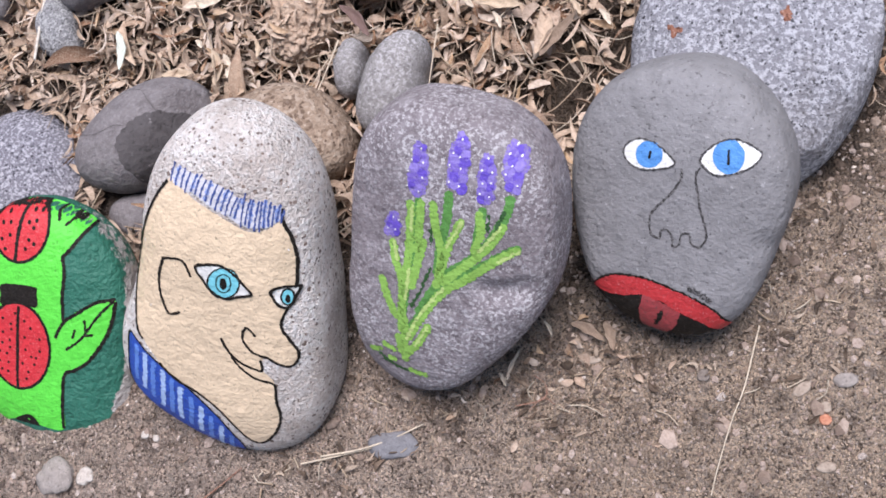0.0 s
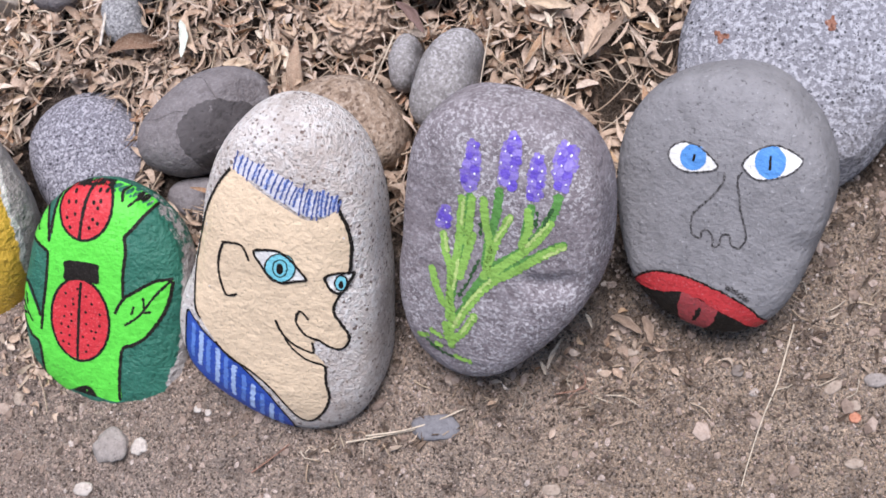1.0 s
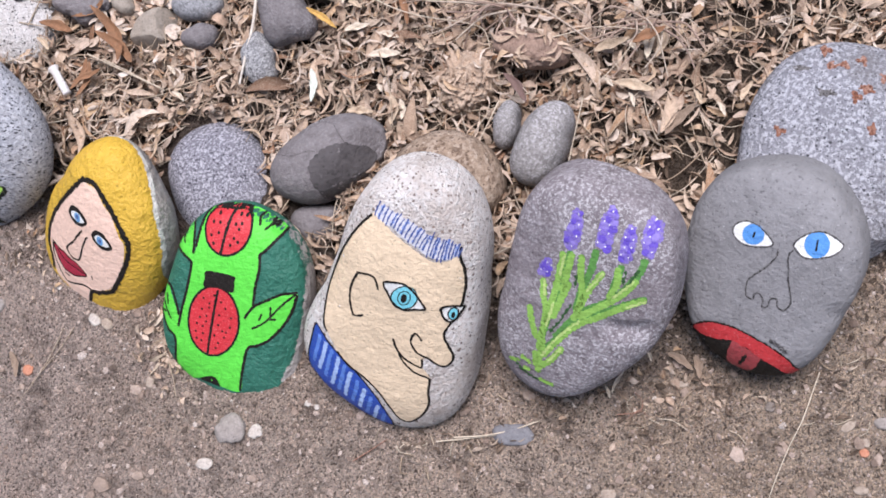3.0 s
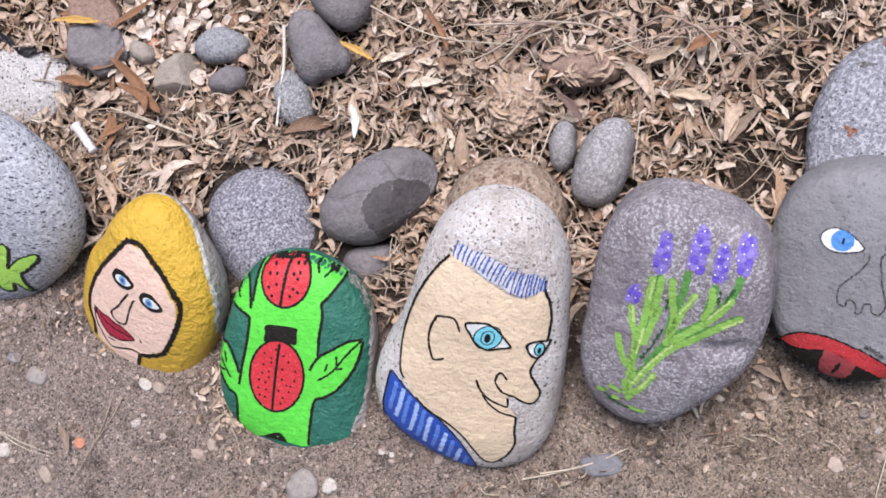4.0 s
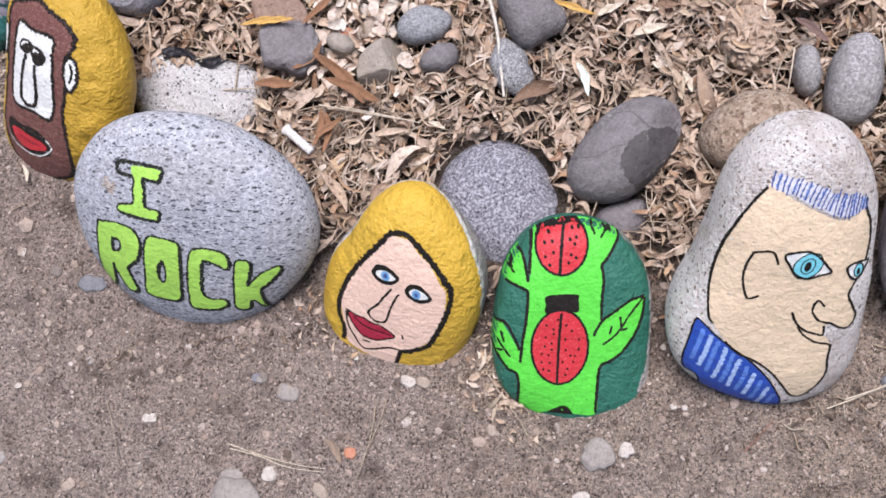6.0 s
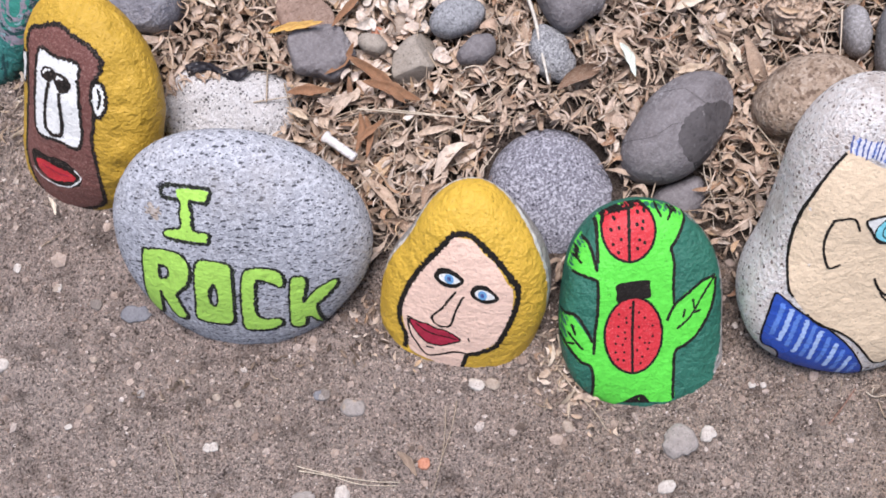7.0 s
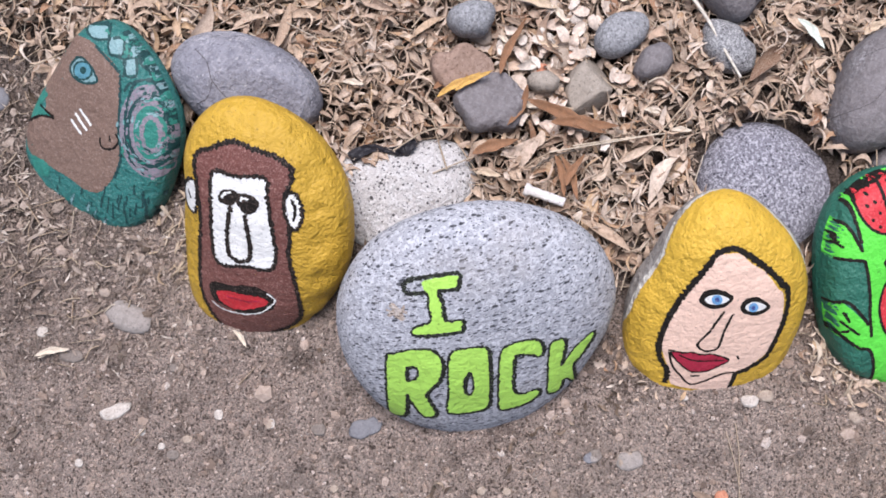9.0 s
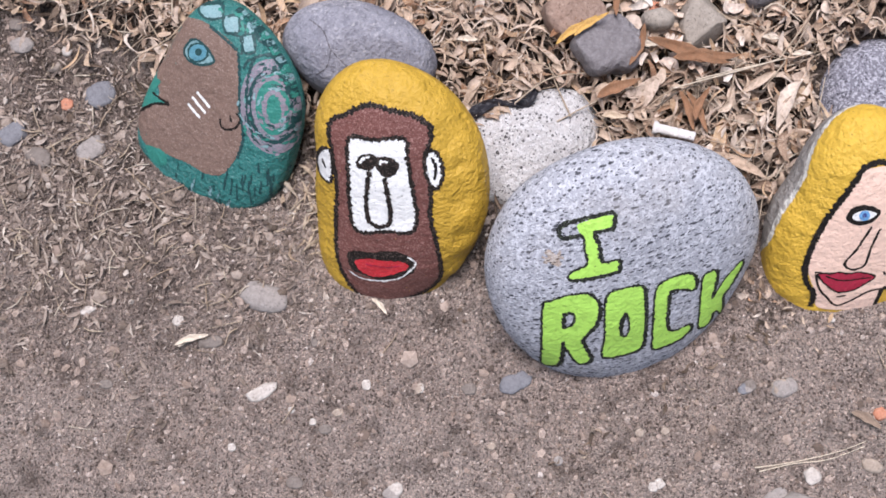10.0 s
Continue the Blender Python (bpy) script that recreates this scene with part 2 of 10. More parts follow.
MULCH = litter_mat("mulch", [(0.0, (0.07, 0.05, 0.04)), (0.35, (0.2, 0.15, 0.12)), (0.7, (0.42, 0.34, 0.285)), (0.88, (0.26, 0.2, 0.165)), (1.0, (0.62, 0.54, 0.46))], speck=0.2)
STEM_PALE_MAT = litter_mat("pale_straw", [(0.0, (0.62, 0.52, 0.4)), (1.0, (0.62, 0.52, 0.4))])
STEM_WHITE_MAT = litter_mat("weathered_stick", [(0.0, (0.68, 0.62, 0.54)), (1.0, (0.68, 0.62, 0.54))])
STEM_MAT = litter_mat("brown_straw", [(0.0, (0.38, 0.29, 0.21)), (1.0, (0.38, 0.29, 0.21))])
STEM_RED_MAT = litter_mat("red_root", [(0.0, (0.26, 0.12, 0.08)), (1.0, (0.26, 0.12, 0.08))])
TWIG_MAT = litter_mat("dark_twig", [(0.0, (0.05, 0.038, 0.03)), (1.0, (0.05, 0.038, 0.03))])
WEED_MAT = litter_mat("dry_weed", [(0.0, (0.34, 0.23, 0.19)), (0.5, (0.42, 0.3, 0.24)), (1.0, (0.6, 0.5, 0.4))])
LEAF_PALE = litter_mat("silver_leaf", [(0.0, (0.62, 0.68, 0.6)), (1.0, (0.62, 0.68, 0.6))])
LEAF_PALE_DRY = litter_mat("pale_dry_leaf", [(0.0, (0.64, 0.55, 0.44)), (1.0, (0.64, 0.55, 0.44))])
LEAF_YELLOW = litter_mat("yellow_leaf", [(0.0, (0.6, 0.36, 0.1)), (1.0, (0.6, 0.36, 0.1))], speck=0.08)
LEAF_RUST = litter_mat("rust_leaf", [(0.0, (0.27, 0.135, 0.07)), (1.0, (0.27, 0.135, 0.07))], speck=0.08)
LEAF_BROWN = litter_mat("brown_leaf", [(0.0, (0.26, 0.19, 0.14)), (1.0, (0.26, 0.19, 0.14))], speck=0.08)
LEAF_MAROON = litter_mat("maroon_leaf", [(0.0, (0.16, 0.1, 0.09)), (1.0, (0.16, 0.1, 0.09))], speck=0.08)
PEBBLE_GREY = stone("pebble_grey", (0.3, 0.262, 0.235), (0.18, 0.155, 0.14), (0.4, 0.36, 0.33))
PEBBLE_BLUE = stone("pebble_blue", (0.19, 0.185, 0.195), (0.12, 0.118, 0.125), (0.27, 0.265, 0.275))
PEBBLE_TAN = stone("pebble_tan", (0.36, 0.285, 0.225), (0.22, 0.17, 0.13), (0.46, 0.39, 0.32))
PEBBLE_WHITE = stone("pebble_white", (0.5, 0.44, 0.385), (0.3, 0.25, 0.21), (0.68, 0.63, 0.57))
PEBBLE_DARK = stone("pebble_dark", (0.2, 0.165, 0.14), (0.12, 0.1, 0.085), (0.3, 0.26, 0.23))
PEBBLE_ORANGE = stone("pebble_orange", (0.5, 0.21, 0.125), (0.34, 0.13, 0.075), (0.6, 0.34, 0.24))

# ---- ground ----
ROW_X = np.array([-3.0, -1.33, -1.169, -1.073, -0.95, -0.737, -0.575, -0.369, -0.186, -0.008, 0.15, 3.0])
ROW_Y = np.array([3.4, 1.12, 0.862, 0.68, 0.488, 0.377, 0.303, 0.305, 0.328, 0.356, 0.44, 1.2])


def behind(x, y):
    """Metres behind the row of stones (minus: in front of it)."""
    h = 0.01
    slope = (np.interp(x + h, ROW_X, ROW_Y) - np.interp(x - h, ROW_X, ROW_Y)) / (2 * h)
    return (y - np.interp(x, ROW_X, ROW_Y)) / np.sqrt(1 + slope * slope)


def waves(x, y, seed, scale, n=9):
    """Soft random swells, made of a few sines."""
    rs = np.random.RandomState(seed)
    z = np.zeros_like(x)
    for _ in range(n):
        a, p, k = rs.uniform(0, 2 * math.pi), rs.uniform(0, 2 * math.pi), rs.uniform(0.6, 1.8) / scale
        z += np.sin((x * math.cos(a) + y * math.sin(a)) * k * 2 * math.pi + p)
    return z / n


def ground_height(x, y):
    x, y = np.asarray(x, float), np.asarray(y, float)
    d = behind(x, y)
    s = np.clip((d + 0.01) / 0.09, 0, 1)
    s = s * np.clip((2.6 - np.abs(x + 0.6)) / 1.2, 0, 1) * np.clip((3.2 - y) / 1.2, 0, 1)
    near = np.exp(-((d + 0.04) / 0.05) ** 2)
    return 0.014 * s * s * (3 - 2 * s) + 0.004 * near * waves(x, y, 5, 0.08) + 0.006 * waves(x, y, 1, 0.35) + 0.0016 * waves(x, y, 2, 0.05) + 0.0011 * waves(x, y, 3, 0.018, 14)


def spread(lo, hi, step):
    """Even steps between lo and hi, then ever wider ones out to the horizon."""
    mid = list(np.arange(lo, hi, step))
    out, g = [], step
    while sum(out) < 400:
        g *= 1.35
        out.append(g)
    far = np.cumsum(out)
    return np.array([lo - f for f in far[::-1]] + mid + [mid[-1] + f for f in far])


def mesh_from(name, verts, faces, material, smooth=True):
    me = bpy.data.meshes.new(name)
    me.from_pydata(verts, [], faces)
    me.materials.append(material)
    me.polygons.foreach_set("use_smooth", [smooth] * len(me.polygons))
    me.update()
    return me


gx, gy = spread(-1.7, 0.45, 0.0045), spread(-0.2, 1.2, 0.0045)
GX, GY = np.meshgrid(gx, gy)
near = (np.abs(GX) < 4) & (np.abs(GY) < 4)
GZ = np.where(near, ground_height(GX, GY), 0.0)
lumps = np.array([noise.fractal(Vector((a * 42, b * 42, 0.3)), 0.8, 2.1, 4) for a, b in zip(GX[near].tolist(), GY[near].tolist())])
GZ[near] += 0.0024 * lumps - 0.004 * np.clip(lumps - 0.35, 0, 0.6) * (behind(GX[near], GY[near]) < 0)
nx, ny = len(gx), len(gy)
idx = np.arange(nx * ny).reshape(ny, nx)
quads = np.stack([idx[:-1, :-1], idx[:-1, 1:], idx[1:, 1:], idx[1:, :-1]], -1).reshape(-1, 4)
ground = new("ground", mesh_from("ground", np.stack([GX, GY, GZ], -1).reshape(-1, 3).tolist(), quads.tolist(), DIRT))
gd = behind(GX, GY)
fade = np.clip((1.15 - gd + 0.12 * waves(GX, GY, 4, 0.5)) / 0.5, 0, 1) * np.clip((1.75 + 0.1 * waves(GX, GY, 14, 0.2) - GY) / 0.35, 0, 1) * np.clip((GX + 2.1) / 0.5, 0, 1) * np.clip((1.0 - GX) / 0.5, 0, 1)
# Dark bed soil behind the row; its tone also deepens the litter's shaded gaps.
mould_shade = np.clip((gd - 0.0) / 0.05, 0, 1) * near * fade
mould_shade = np.maximum(mould_shade, 0.95 * np.clip(1 - np.hypot((GX + 1.3) / 0.22, (GY - 0.9) / 0.24), 0, 1) ** 0.6 * (0.65 + 0.35 * np.clip(waves(GX, GY, 9, 0.06) * 3, -1, 1)))
# Dark band along the stones' feet: contact shade put into the soil colour.
mould_shade = np.maximum(mould_shade, np.clip(1.25 - np.abs(gd + 0.012) / 0.055, 0, 1) * np.clip(0.62 + 1.3 * waves(GX, GY, 8, 0.07), 0.15, 0.92) * near * np.clip((GX + 1.55) / 0.2, 0, 1) * np.clip((0.45 - GX) / 0.2, 0, 1))
# Darker patches, spread by swells, in a strip before the row.
dark_patches = np.clip(waves(GX, GY, 31, 0.11, 12) * 2.4 - 0.35, 0, 1) * np.clip(1.3 - np.abs(gd + 0.06) / 0.1, 0, 1) * near
mould_shade = np.maximum(mould_shade, 0.6 * dark_patches * np.clip((GX + 1.0) / 0.3, 0.25, 1))
ground.data.attributes.new("mould_shade", "FLOAT", "POINT").data.foreach_set("value", mould_shade.ravel().astype(np.float32))
tagged(ground, "dry greyish-brown bare earth with grit and small clods", "ground", kind="structure")


# ---- stones ----
STONES = []


def radius(rim, th):
    """The rim's radius at the angles th: a closed cubic spline through evenly spread control radii."""
    rim = np.asarray(rim)
    n = len(rim)
    s = (th % (2 * math.pi)) / (2 * math.pi) * n
    i = np.floor(s).astype(int)
    f = s - i
    a, b, c, d = (rim[(i + k) % n] for k in (-1, 0, 1, 2))
    return ((1 - f) ** 3 * a + (3 * f ** 3 - 6 * f * f + 4) * b + (-3 * f ** 3 + 3 * f * f + 3 * f + 1) * c + f ** 3 * d) / 6


def frame_of(centre, face):
    w = Vector(face).normalized()
    v = (Vector((0, 0, 1)) - w * w.z).normalized()
    u = v.cross(w)
    return Matrix(((u.x, v.x, w.x, centre[0]), (u.y, v.y, w.y, centre[1]), (u.z, v.z, w.z, centre[2]), (0, 0, 0, 1)))


def ball(levels):
    bm = bmesh.new()
    bmesh.ops.create_icosphere(bm, subdivisions=levels, radius=1)
    v = np.array([p.co[:] for p in bm.verts])
    f = [[q.index for q in p.verts] for p in bm.faces]
    bm.free()
    return v, f


BALLS = {}


def rough_stone(name, centre, face, half, rim, material, label, category="stone", square=0.8, levels=5, lump=0.03, grain=0.0005, dents=(), cuts=(), coat=None, group="", bare=True, seed=0):
    """One rounded stone. face: the way its broad side looks; half: half its thickness; dents: (u, v, reach, depth) on that side."""
    if levels not in BALLS:
        BALLS[levels] = ball(levels)
    d, faces = BALLS[levels]
    th = np.arctan2(d[:, 1], d[:, 0])
    rho, c = np.hypot(d[:, 0], d[:, 1]), d[:, 2]
    r = radius(rim, th) * rho ** square
    z = half * np.sign(c) * np.abs(c) ** square
    p = np.stack([r * np.cos(th), r * np.sin(th), z], 1)
    size = float(np.mean(rim))
    off = Vector((seed * 3.7, seed * 1.3, 0))
    amp = np.array([lump * size * noise.fractal(Vector(q) * (1.5 / size) + off, 1.0, 2.0, 3) * 0.55 + grain * noise.fractal(Vector(q) * 190 + off, 0.7, 2.0, 3) for q in p.tolist()])
    amp *= np.clip(1.3 - rho ** 6, 0.35, 1)
    for u, v, reach, depth in dents:
        amp -= depth * np.exp(-((p[:, 0] - u) ** 2 + (p[:, 1] - v) ** 2) / reach ** 2) * (c > 0)
    nrm = np.stack([d[:, 0] / size, d[:, 1] / size, d[:, 2] / half], 1)
    nrm /= np.linalg.norm(nrm, axis=1)[:, None]
    p = p + nrm * amp[:, None]
    for cu, cv, cw, at in cuts:
        n = np.array([cu, cv, cw]) / math.sqrt(cu * cu + cv * cv + cw * cw)
        over = np.maximum(p @ n - at, 0)
        p = p - n * (over * 0.93)[:, None]
    me = mesh_from(name, p.tolist(), faces, material)
    if coat is not None:
        at = me.attributes.new("coat", "FLOAT", "POINT")
        at.data.foreach_set("value", coat(p).astype(np.float32))
    ob = new(name, me)
    ob.matrix_world = frame_of(centre, face)
    tagged(ob, label, category, group)
    if bare:
        STONES.append((np.array(ob.matrix_world.inverted()), np.asarray(rim), half, square))
    return ob


def inside_stone(pts, grow=1.0, depths=(0.0,)):
    """Which of the points lie inside any stone so far, or above one by no more than the depths."""
    if len(depths) > 1:
        return np.any([inside_stone(pts - np.array([0, 0, z]), grow) for z in depths], axis=0)
    hit = np.zeros(len(pts), bool)
    pts = pts - np.array([0, 0, depths[0]])
    for inv, rim, half, square in STONES:
        q = pts @ inv[:3, :3].T + inv[:3, 3]
        rr = np.hypot(q[:, 0], q[:, 1]) / (radius(rim, np.arctan2(q[:, 1], q[:, 0])) * grow)
        hit |= rr ** (2 / square) + (np.abs(q[:, 2]) / (half * grow)) ** (2 / square) < 1
    return hit


STONE_FACE = stone("grey_basalt", (0.208, 0.202, 0.206), (0.12, 0.115, 0.117), (0.38, 0.37, 0.375), fleck=300, flecks=0.335, pale=0.645, relief=0.0012, cloud=0.45)
STONE_LAV = stone("purple_basalt", (0.19, 0.162, 0.172), (0.105, 0.087, 0.093), (0.36, 0.335, 0.35), fleck=260, flecks=0.33, pale=0.655, blotch=22, relief=0.0014, crust=0.47)
STONE_MAN = granite("pale_granite", (0.82, 0.745, 0.69), (0.16, 0.105, 0.08), (0.9, 0.865, 0.83), size=270, cover=0.22, relief=0.0035, dirt=(0.4, 0.315, 0.26), veil=0.62, grain=0.25)
STONE_BUG = coated("green_coat", (0.4, 0.36, 0.33), (0.2, 0.18, 0.17), (0.6, 0.57, 0.53), (0.028, 0.15, 0.1))
STONE_GIRL = coated("yellow_coat", (0.3, 0.27, 0.24), (0.17, 0.15, 0.14), (0.5, 0.47, 0.44), (0.68, 0.42, 0.05), edge=(0.72, 0.69, 0.62))
STONE_IROCK = granite("light_granite", (0.42, 0.425, 0.46), (0.03, 0.031, 0.04), (0.62, 0.625, 0.66), size=290, cover=0.3, stretch=1.6, dirt=(0.4, 0.36, 0.33), veil=0.25)
STONE_GOR = coated("ochre_coat", (0.3, 0.27, 0.24), (0.17, 0.15, 0.14), (0.5, 0.47, 0.44), (0.57, 0.345, 0.04))
STONE_FISH = coated("teal_coat", (0.3, 0.27, 0.24), (0.17, 0.15, 0.14), (0.5, 0.47, 0.44), (0.03, 0.17, 0.15), dry=(0.19, 0.33, 0.31))
STONE_GRANITE = granite("grey_granite", (0.275, 0.272, 0.298), (0.045, 0.045, 0.052), (0.56, 0.56, 0.6), size=330, cover=0.22, relief=0.0016, dirt=(0.17, 0.157, 0.155), veil=0.6, grain=0.5)
STONE_CHIPPED = granite("granite_chip", (0.3, 0.295, 0.3), (0.06, 0.055, 0.055), (0.62, 0.61, 0.6), size=520, cover=0.2, relief=0.0016)
STONE_SPECK = granite("speckled_granite", (0.23, 0.222, 0.252), (0.05, 0.047, 0.06), (0.55, 0.535, 0.58), size=430, cover=0.3, relief=0.0012, dirt=(0.16, 0.15, 0.17), veil=0.3)
STONE_DARK = stone("dark_basalt", (0.175, 0.155, 0.155), (0.11, 0.097, 0.097), (0.27, 0.25, 0.25), fleck=300, flecks=0.3, pale=0.68, relief=0.0016, blotch=25, crust=0.66)
STONE_BROWN = stone("brown_rock", (0.31, 0.222, 0.155), (0.12, 0.078, 0.055), (0.5, 0.41, 0.33), relief=0.0025, fleck=220, crystals=300)
STONE_TALL = stone("scuffed_basalt", (0.22, 0.205, 0.2), (0.13, 0.12, 0.115), (0.46, 0.44, 0.42), pale=0.62, blotch=30, crust=0.47)
STONE_MID = stone("grey_pebble", (0.24, 0.24, 0.248), (0.12, 0.12, 0.125), (0.44, 0.44, 0.445), crystals=620, crust=0.66)
STONE_TAN = stone("tan_rock", (0.33, 0.28, 0.23), (0.18, 0.15, 0.12), (0.45, 0.4, 0.34))
STONE_WHITE = granite("white_granite", (0.74, 0.7, 0.675), (0.05, 0.042, 0.042), (0.87, 0.845, 0.825), size=360, cover=0.26, relief=0.003, dirt=(0.52, 0.45, 0.4), veil=0.3, grain=0.4)
STONE_BLUE = stone("blue_basalt", (0.215, 0.21, 0.24), (0.12, 0.115, 0.135), (0.42, 0.41, 0.44), pale=0.63, fleck=300, flecks=0.34, relief=0.002, crust=0.6, blotch=10)
STONE_RED = stone("red_rock", (0.3, 0.2, 0.15), (0.16, 0.1, 0.075), (0.42, 0.32, 0.26))
RUST_STAIN = stone("rust_stain", (0.24, 0.085, 0.045), (0.1, 0.04, 0.025), (0.42, 0.3, 0.25), fleck=330, flecks=0.42, pale=0.58)
DARK_STAIN = stone("dark_stain", (0.11, 0.1, 0.095), (0.05, 0.045, 0.042), (0.3, 0.29, 0.3), fleck=330, flecks=0.42, pale=0.56)
STONE_CLOD = stone("earth_lump", (0.5, 0.37, 0.27), (0.28, 0.18, 0.125), (0.62, 0.5, 0.4), relief=0.002)


def coat_inside(outline):
    """How far (metres) a place on a stone lies inside an outline on its broad side, given in millimetres."""
    poly = np.array(outline) / 1000

    def value(p):
        x, y = p[:, 0], p[:, 1]
        best, inn = np.full(len(p), 9.0), np.zeros(len(p), bool)
        for a, b in zip(poly, np.roll(poly, -1, 0)):
            e = b - a
            t = np.clip(((x - a[0]) * e[0] + (y - a[1]) * e[1]) / (e @ e), 0, 1)
            best = np.minimum(best, np.hypot(x - a[0] - t * e[0], y - a[1] - t * e[1]))
            inn ^= ((a[1] > y) != (b[1] > y)) & (x < a[0] + (y - a[1]) * e[0] / (e[1] if e[1] else 1e-9))
        return np.where(inn, best, -best)
    return value


def yellow_coat(p):
    """Paint over the broad side of the yellow stone and over its top, short of its rim at the sides."""
    side = np.clip((p[:, 1] + 0.09) / 0.1, 0, 1)
    side = side * side * (3 - 2 * side)
    rim = np.where(p[:, 0] < 0, 0.013, 0.011) - 0.024 * np.clip((p[:, 1] - 0.075) / 0.05, 0, 1)
    return p[:, 2] - rim * side + 0.05 * (1 - side)


def coat_all(p):
    return np.full(len(p), 0.05)


STONE_CHIP = stone("fresh_break", (0.085, 0.075, 0.075), (0.05, 0.045, 0.045), (0.13, 0.12, 0.12), relief=0.0015, fleck=180)
STONE_STAIN = granite("stained_granite", (0.46, 0.37, 0.3), (0.06, 0.045, 0.035), (0.56, 0.5, 0.45), size=290, cover=0.3, stretch=1.6)


GREEN_AREA = coat_inside([(39.6, 123.7), (53.37, 109.1), (69.34, 92.9), (79.5, 75.19), (85.12, 56.77), (85.73, 42.91), (81.81, 20.24), (75.37, -4.858), (66.83, -29.96), (56.78, -53.84), (43.72, -70.74), (10, -300), (-300, -300), (-300, 300), (60, 300)])


# ---- the stones of the row and the bed behind it ----
grey_stone = rough_stone("painted_stone", (-0.0064, 0.3544, 0.0794), (-0.23, -0.551, 0.802), 0.0439, (0.079, 0.0855, 0.092, 0.0995, 0.1104, 0.105, 0.1065, 0.0971, 0.0857, 0.0835, 0.0908, 0.1065, 0.1085, 0.1157, 0.1002, 0.0815), STONE_FACE, "grey river stone painted with two blue eyes and red lips", square=0.509, seed=1, levels=6, category="painted stone", group="painted stones in the row", dents=[(-0.0429, 0.09, 0.006, 0.003), (0.0455, 0.0848, 0.008, 0.003), (0.0713, -0.0085, 0.01, 0.003), (0.02, 0.098, 0.005, 0.0015), (-0.06, 0.01, 0.005, 0.0012), (0.05, -0.03, 0.006, 0.0015), (-0.02, -0.04, 0.004, 0.0012), (0.055, 0.02, 0.004, 0.0012)])
lavender_stone = rough_stone("painted_stone", (-0.1839, 0.3262, 0.1171), (-0.231, -0.63, 0.742), 0.0438, (0.0899, 0.092, 0.1085, 0.1172, 0.1119, 0.1198, 0.1028, 0.0788, 0.0753, 0.0775, 0.1012, 0.1355, 0.146, 0.1121, 0.0948, 0.0911), STONE_LAV, "purplish grey boulder painted with sprigs of lavender", square=0.5, seed=2, levels=6, category="painted stone", group="painted stones in the row", dents=[(0.0418, -0.0149, 0.008, 0.0045), (0.0504, -0.0184, 0.01, 0.006), (0.0617, -0.014, 0.009, 0.006), (0.0736, -0.009, 0.01, 0.006)])
cream_stone = rough_stone("painted_stone", (-0.3687, 0.307, 0.0897), (-0.102, -0.719, 0.688), 0.0575, (0.0824, 0.0865, 0.1169, 0.159, 0.1644, 0.118, 0.0858, 0.0809, 0.0829, 0.1178, 0.1505, 0.1519, 0.1666, 0.1514, 0.1035, 0.084), STONE_MAN, "tall whitish granite stone painted with a beige profile", square=0.633, seed=3, levels=6, category="painted stone", group="painted stones in the row")
green_stone = rough_stone("painted_stone", (-0.5755, 0.2951, 0.0172), (0.049, -0.542, 0.839), 0.0384, (0.0795, 0.0928, 0.1109, 0.1231, 0.1263, 0.1102, 0.0899, 0.0861, 0.0898, 0.1006, 0.0999, 0.107, 0.1289, 0.1123, 0.0845, 0.0754), STONE_BUG, "round stone painted green with two red beetles on a stalk", square=0.605, seed=4, coat=GREEN_AREA, levels=6, category="painted stone", group="painted stones in the row")
yellow_stone = rough_stone("painted_stone", (-0.741, 0.3771, 0.0308), (-0.363, -0.655, 0.663), 0.0481, (0.0866, 0.0903, 0.1013, 0.1115, 0.1372, 0.1073, 0.0802, 0.082, 0.0853, 0.0938, 0.1161, 0.1466, 0.1592, 0.1345, 0.0989, 0.0863), STONE_GIRL, "pear-shaped stone painted yellow with a pale pink oval", square=0.812, seed=5, coat=yellow_coat, levels=6, category="painted stone", group="painted stones in the row")
granite_stone = rough_stone("painted_stone", (-0.9452, 0.4874, 0.0693), (-0.229, -0.716, 0.659), 0.0572, (0.1368, 0.1323, 0.1259, 0.1219, 0.122, 0.1278, 0.1352, 0.1356, 0.1336, 0.1347, 0.1438, 0.1486, 0.1491, 0.1352, 0.1268, 0.1324), STONE_IROCK, "egg-shaped grey granite stone lettered in lime green", square=0.888, seed=6, levels=6, category="painted stone", group="painted stones in the row")
ochre_stone = rough_stone("painted_stone", (-1.076, 0.6763, 0.0632), (-0.548, -0.465, 0.695), 0.0472, (0.0925, 0.0947, 0.1052, 0.1165, 0.1355, 0.1368, 0.1155, 0.0804, 0.0779, 0.0803, 0.0985, 0.1424, 0.1571, 0.128, 0.1064, 0.0949), STONE_GOR, "ochre yellow stone painted with a brown mask shape", square=0.87, seed=7, lump=0.06, dents=[(0.052, 0.085, 0.018, 0.005), (0.03, 0.128, 0.012, 0.003), (-0.025, 0.12, 0.02, 0.003), (0.07, 0.02, 0.012, 0.003), (0.074, -0.02, 0.009, 0.003), (0.062, 0.055, 0.008, 0.003), (0.078, -0.055, 0.012, 0.003), (0.066, -0.09, 0.01, 0.002)], coat=coat_all, levels=6, category="painted stone", group="painted stones in the row")
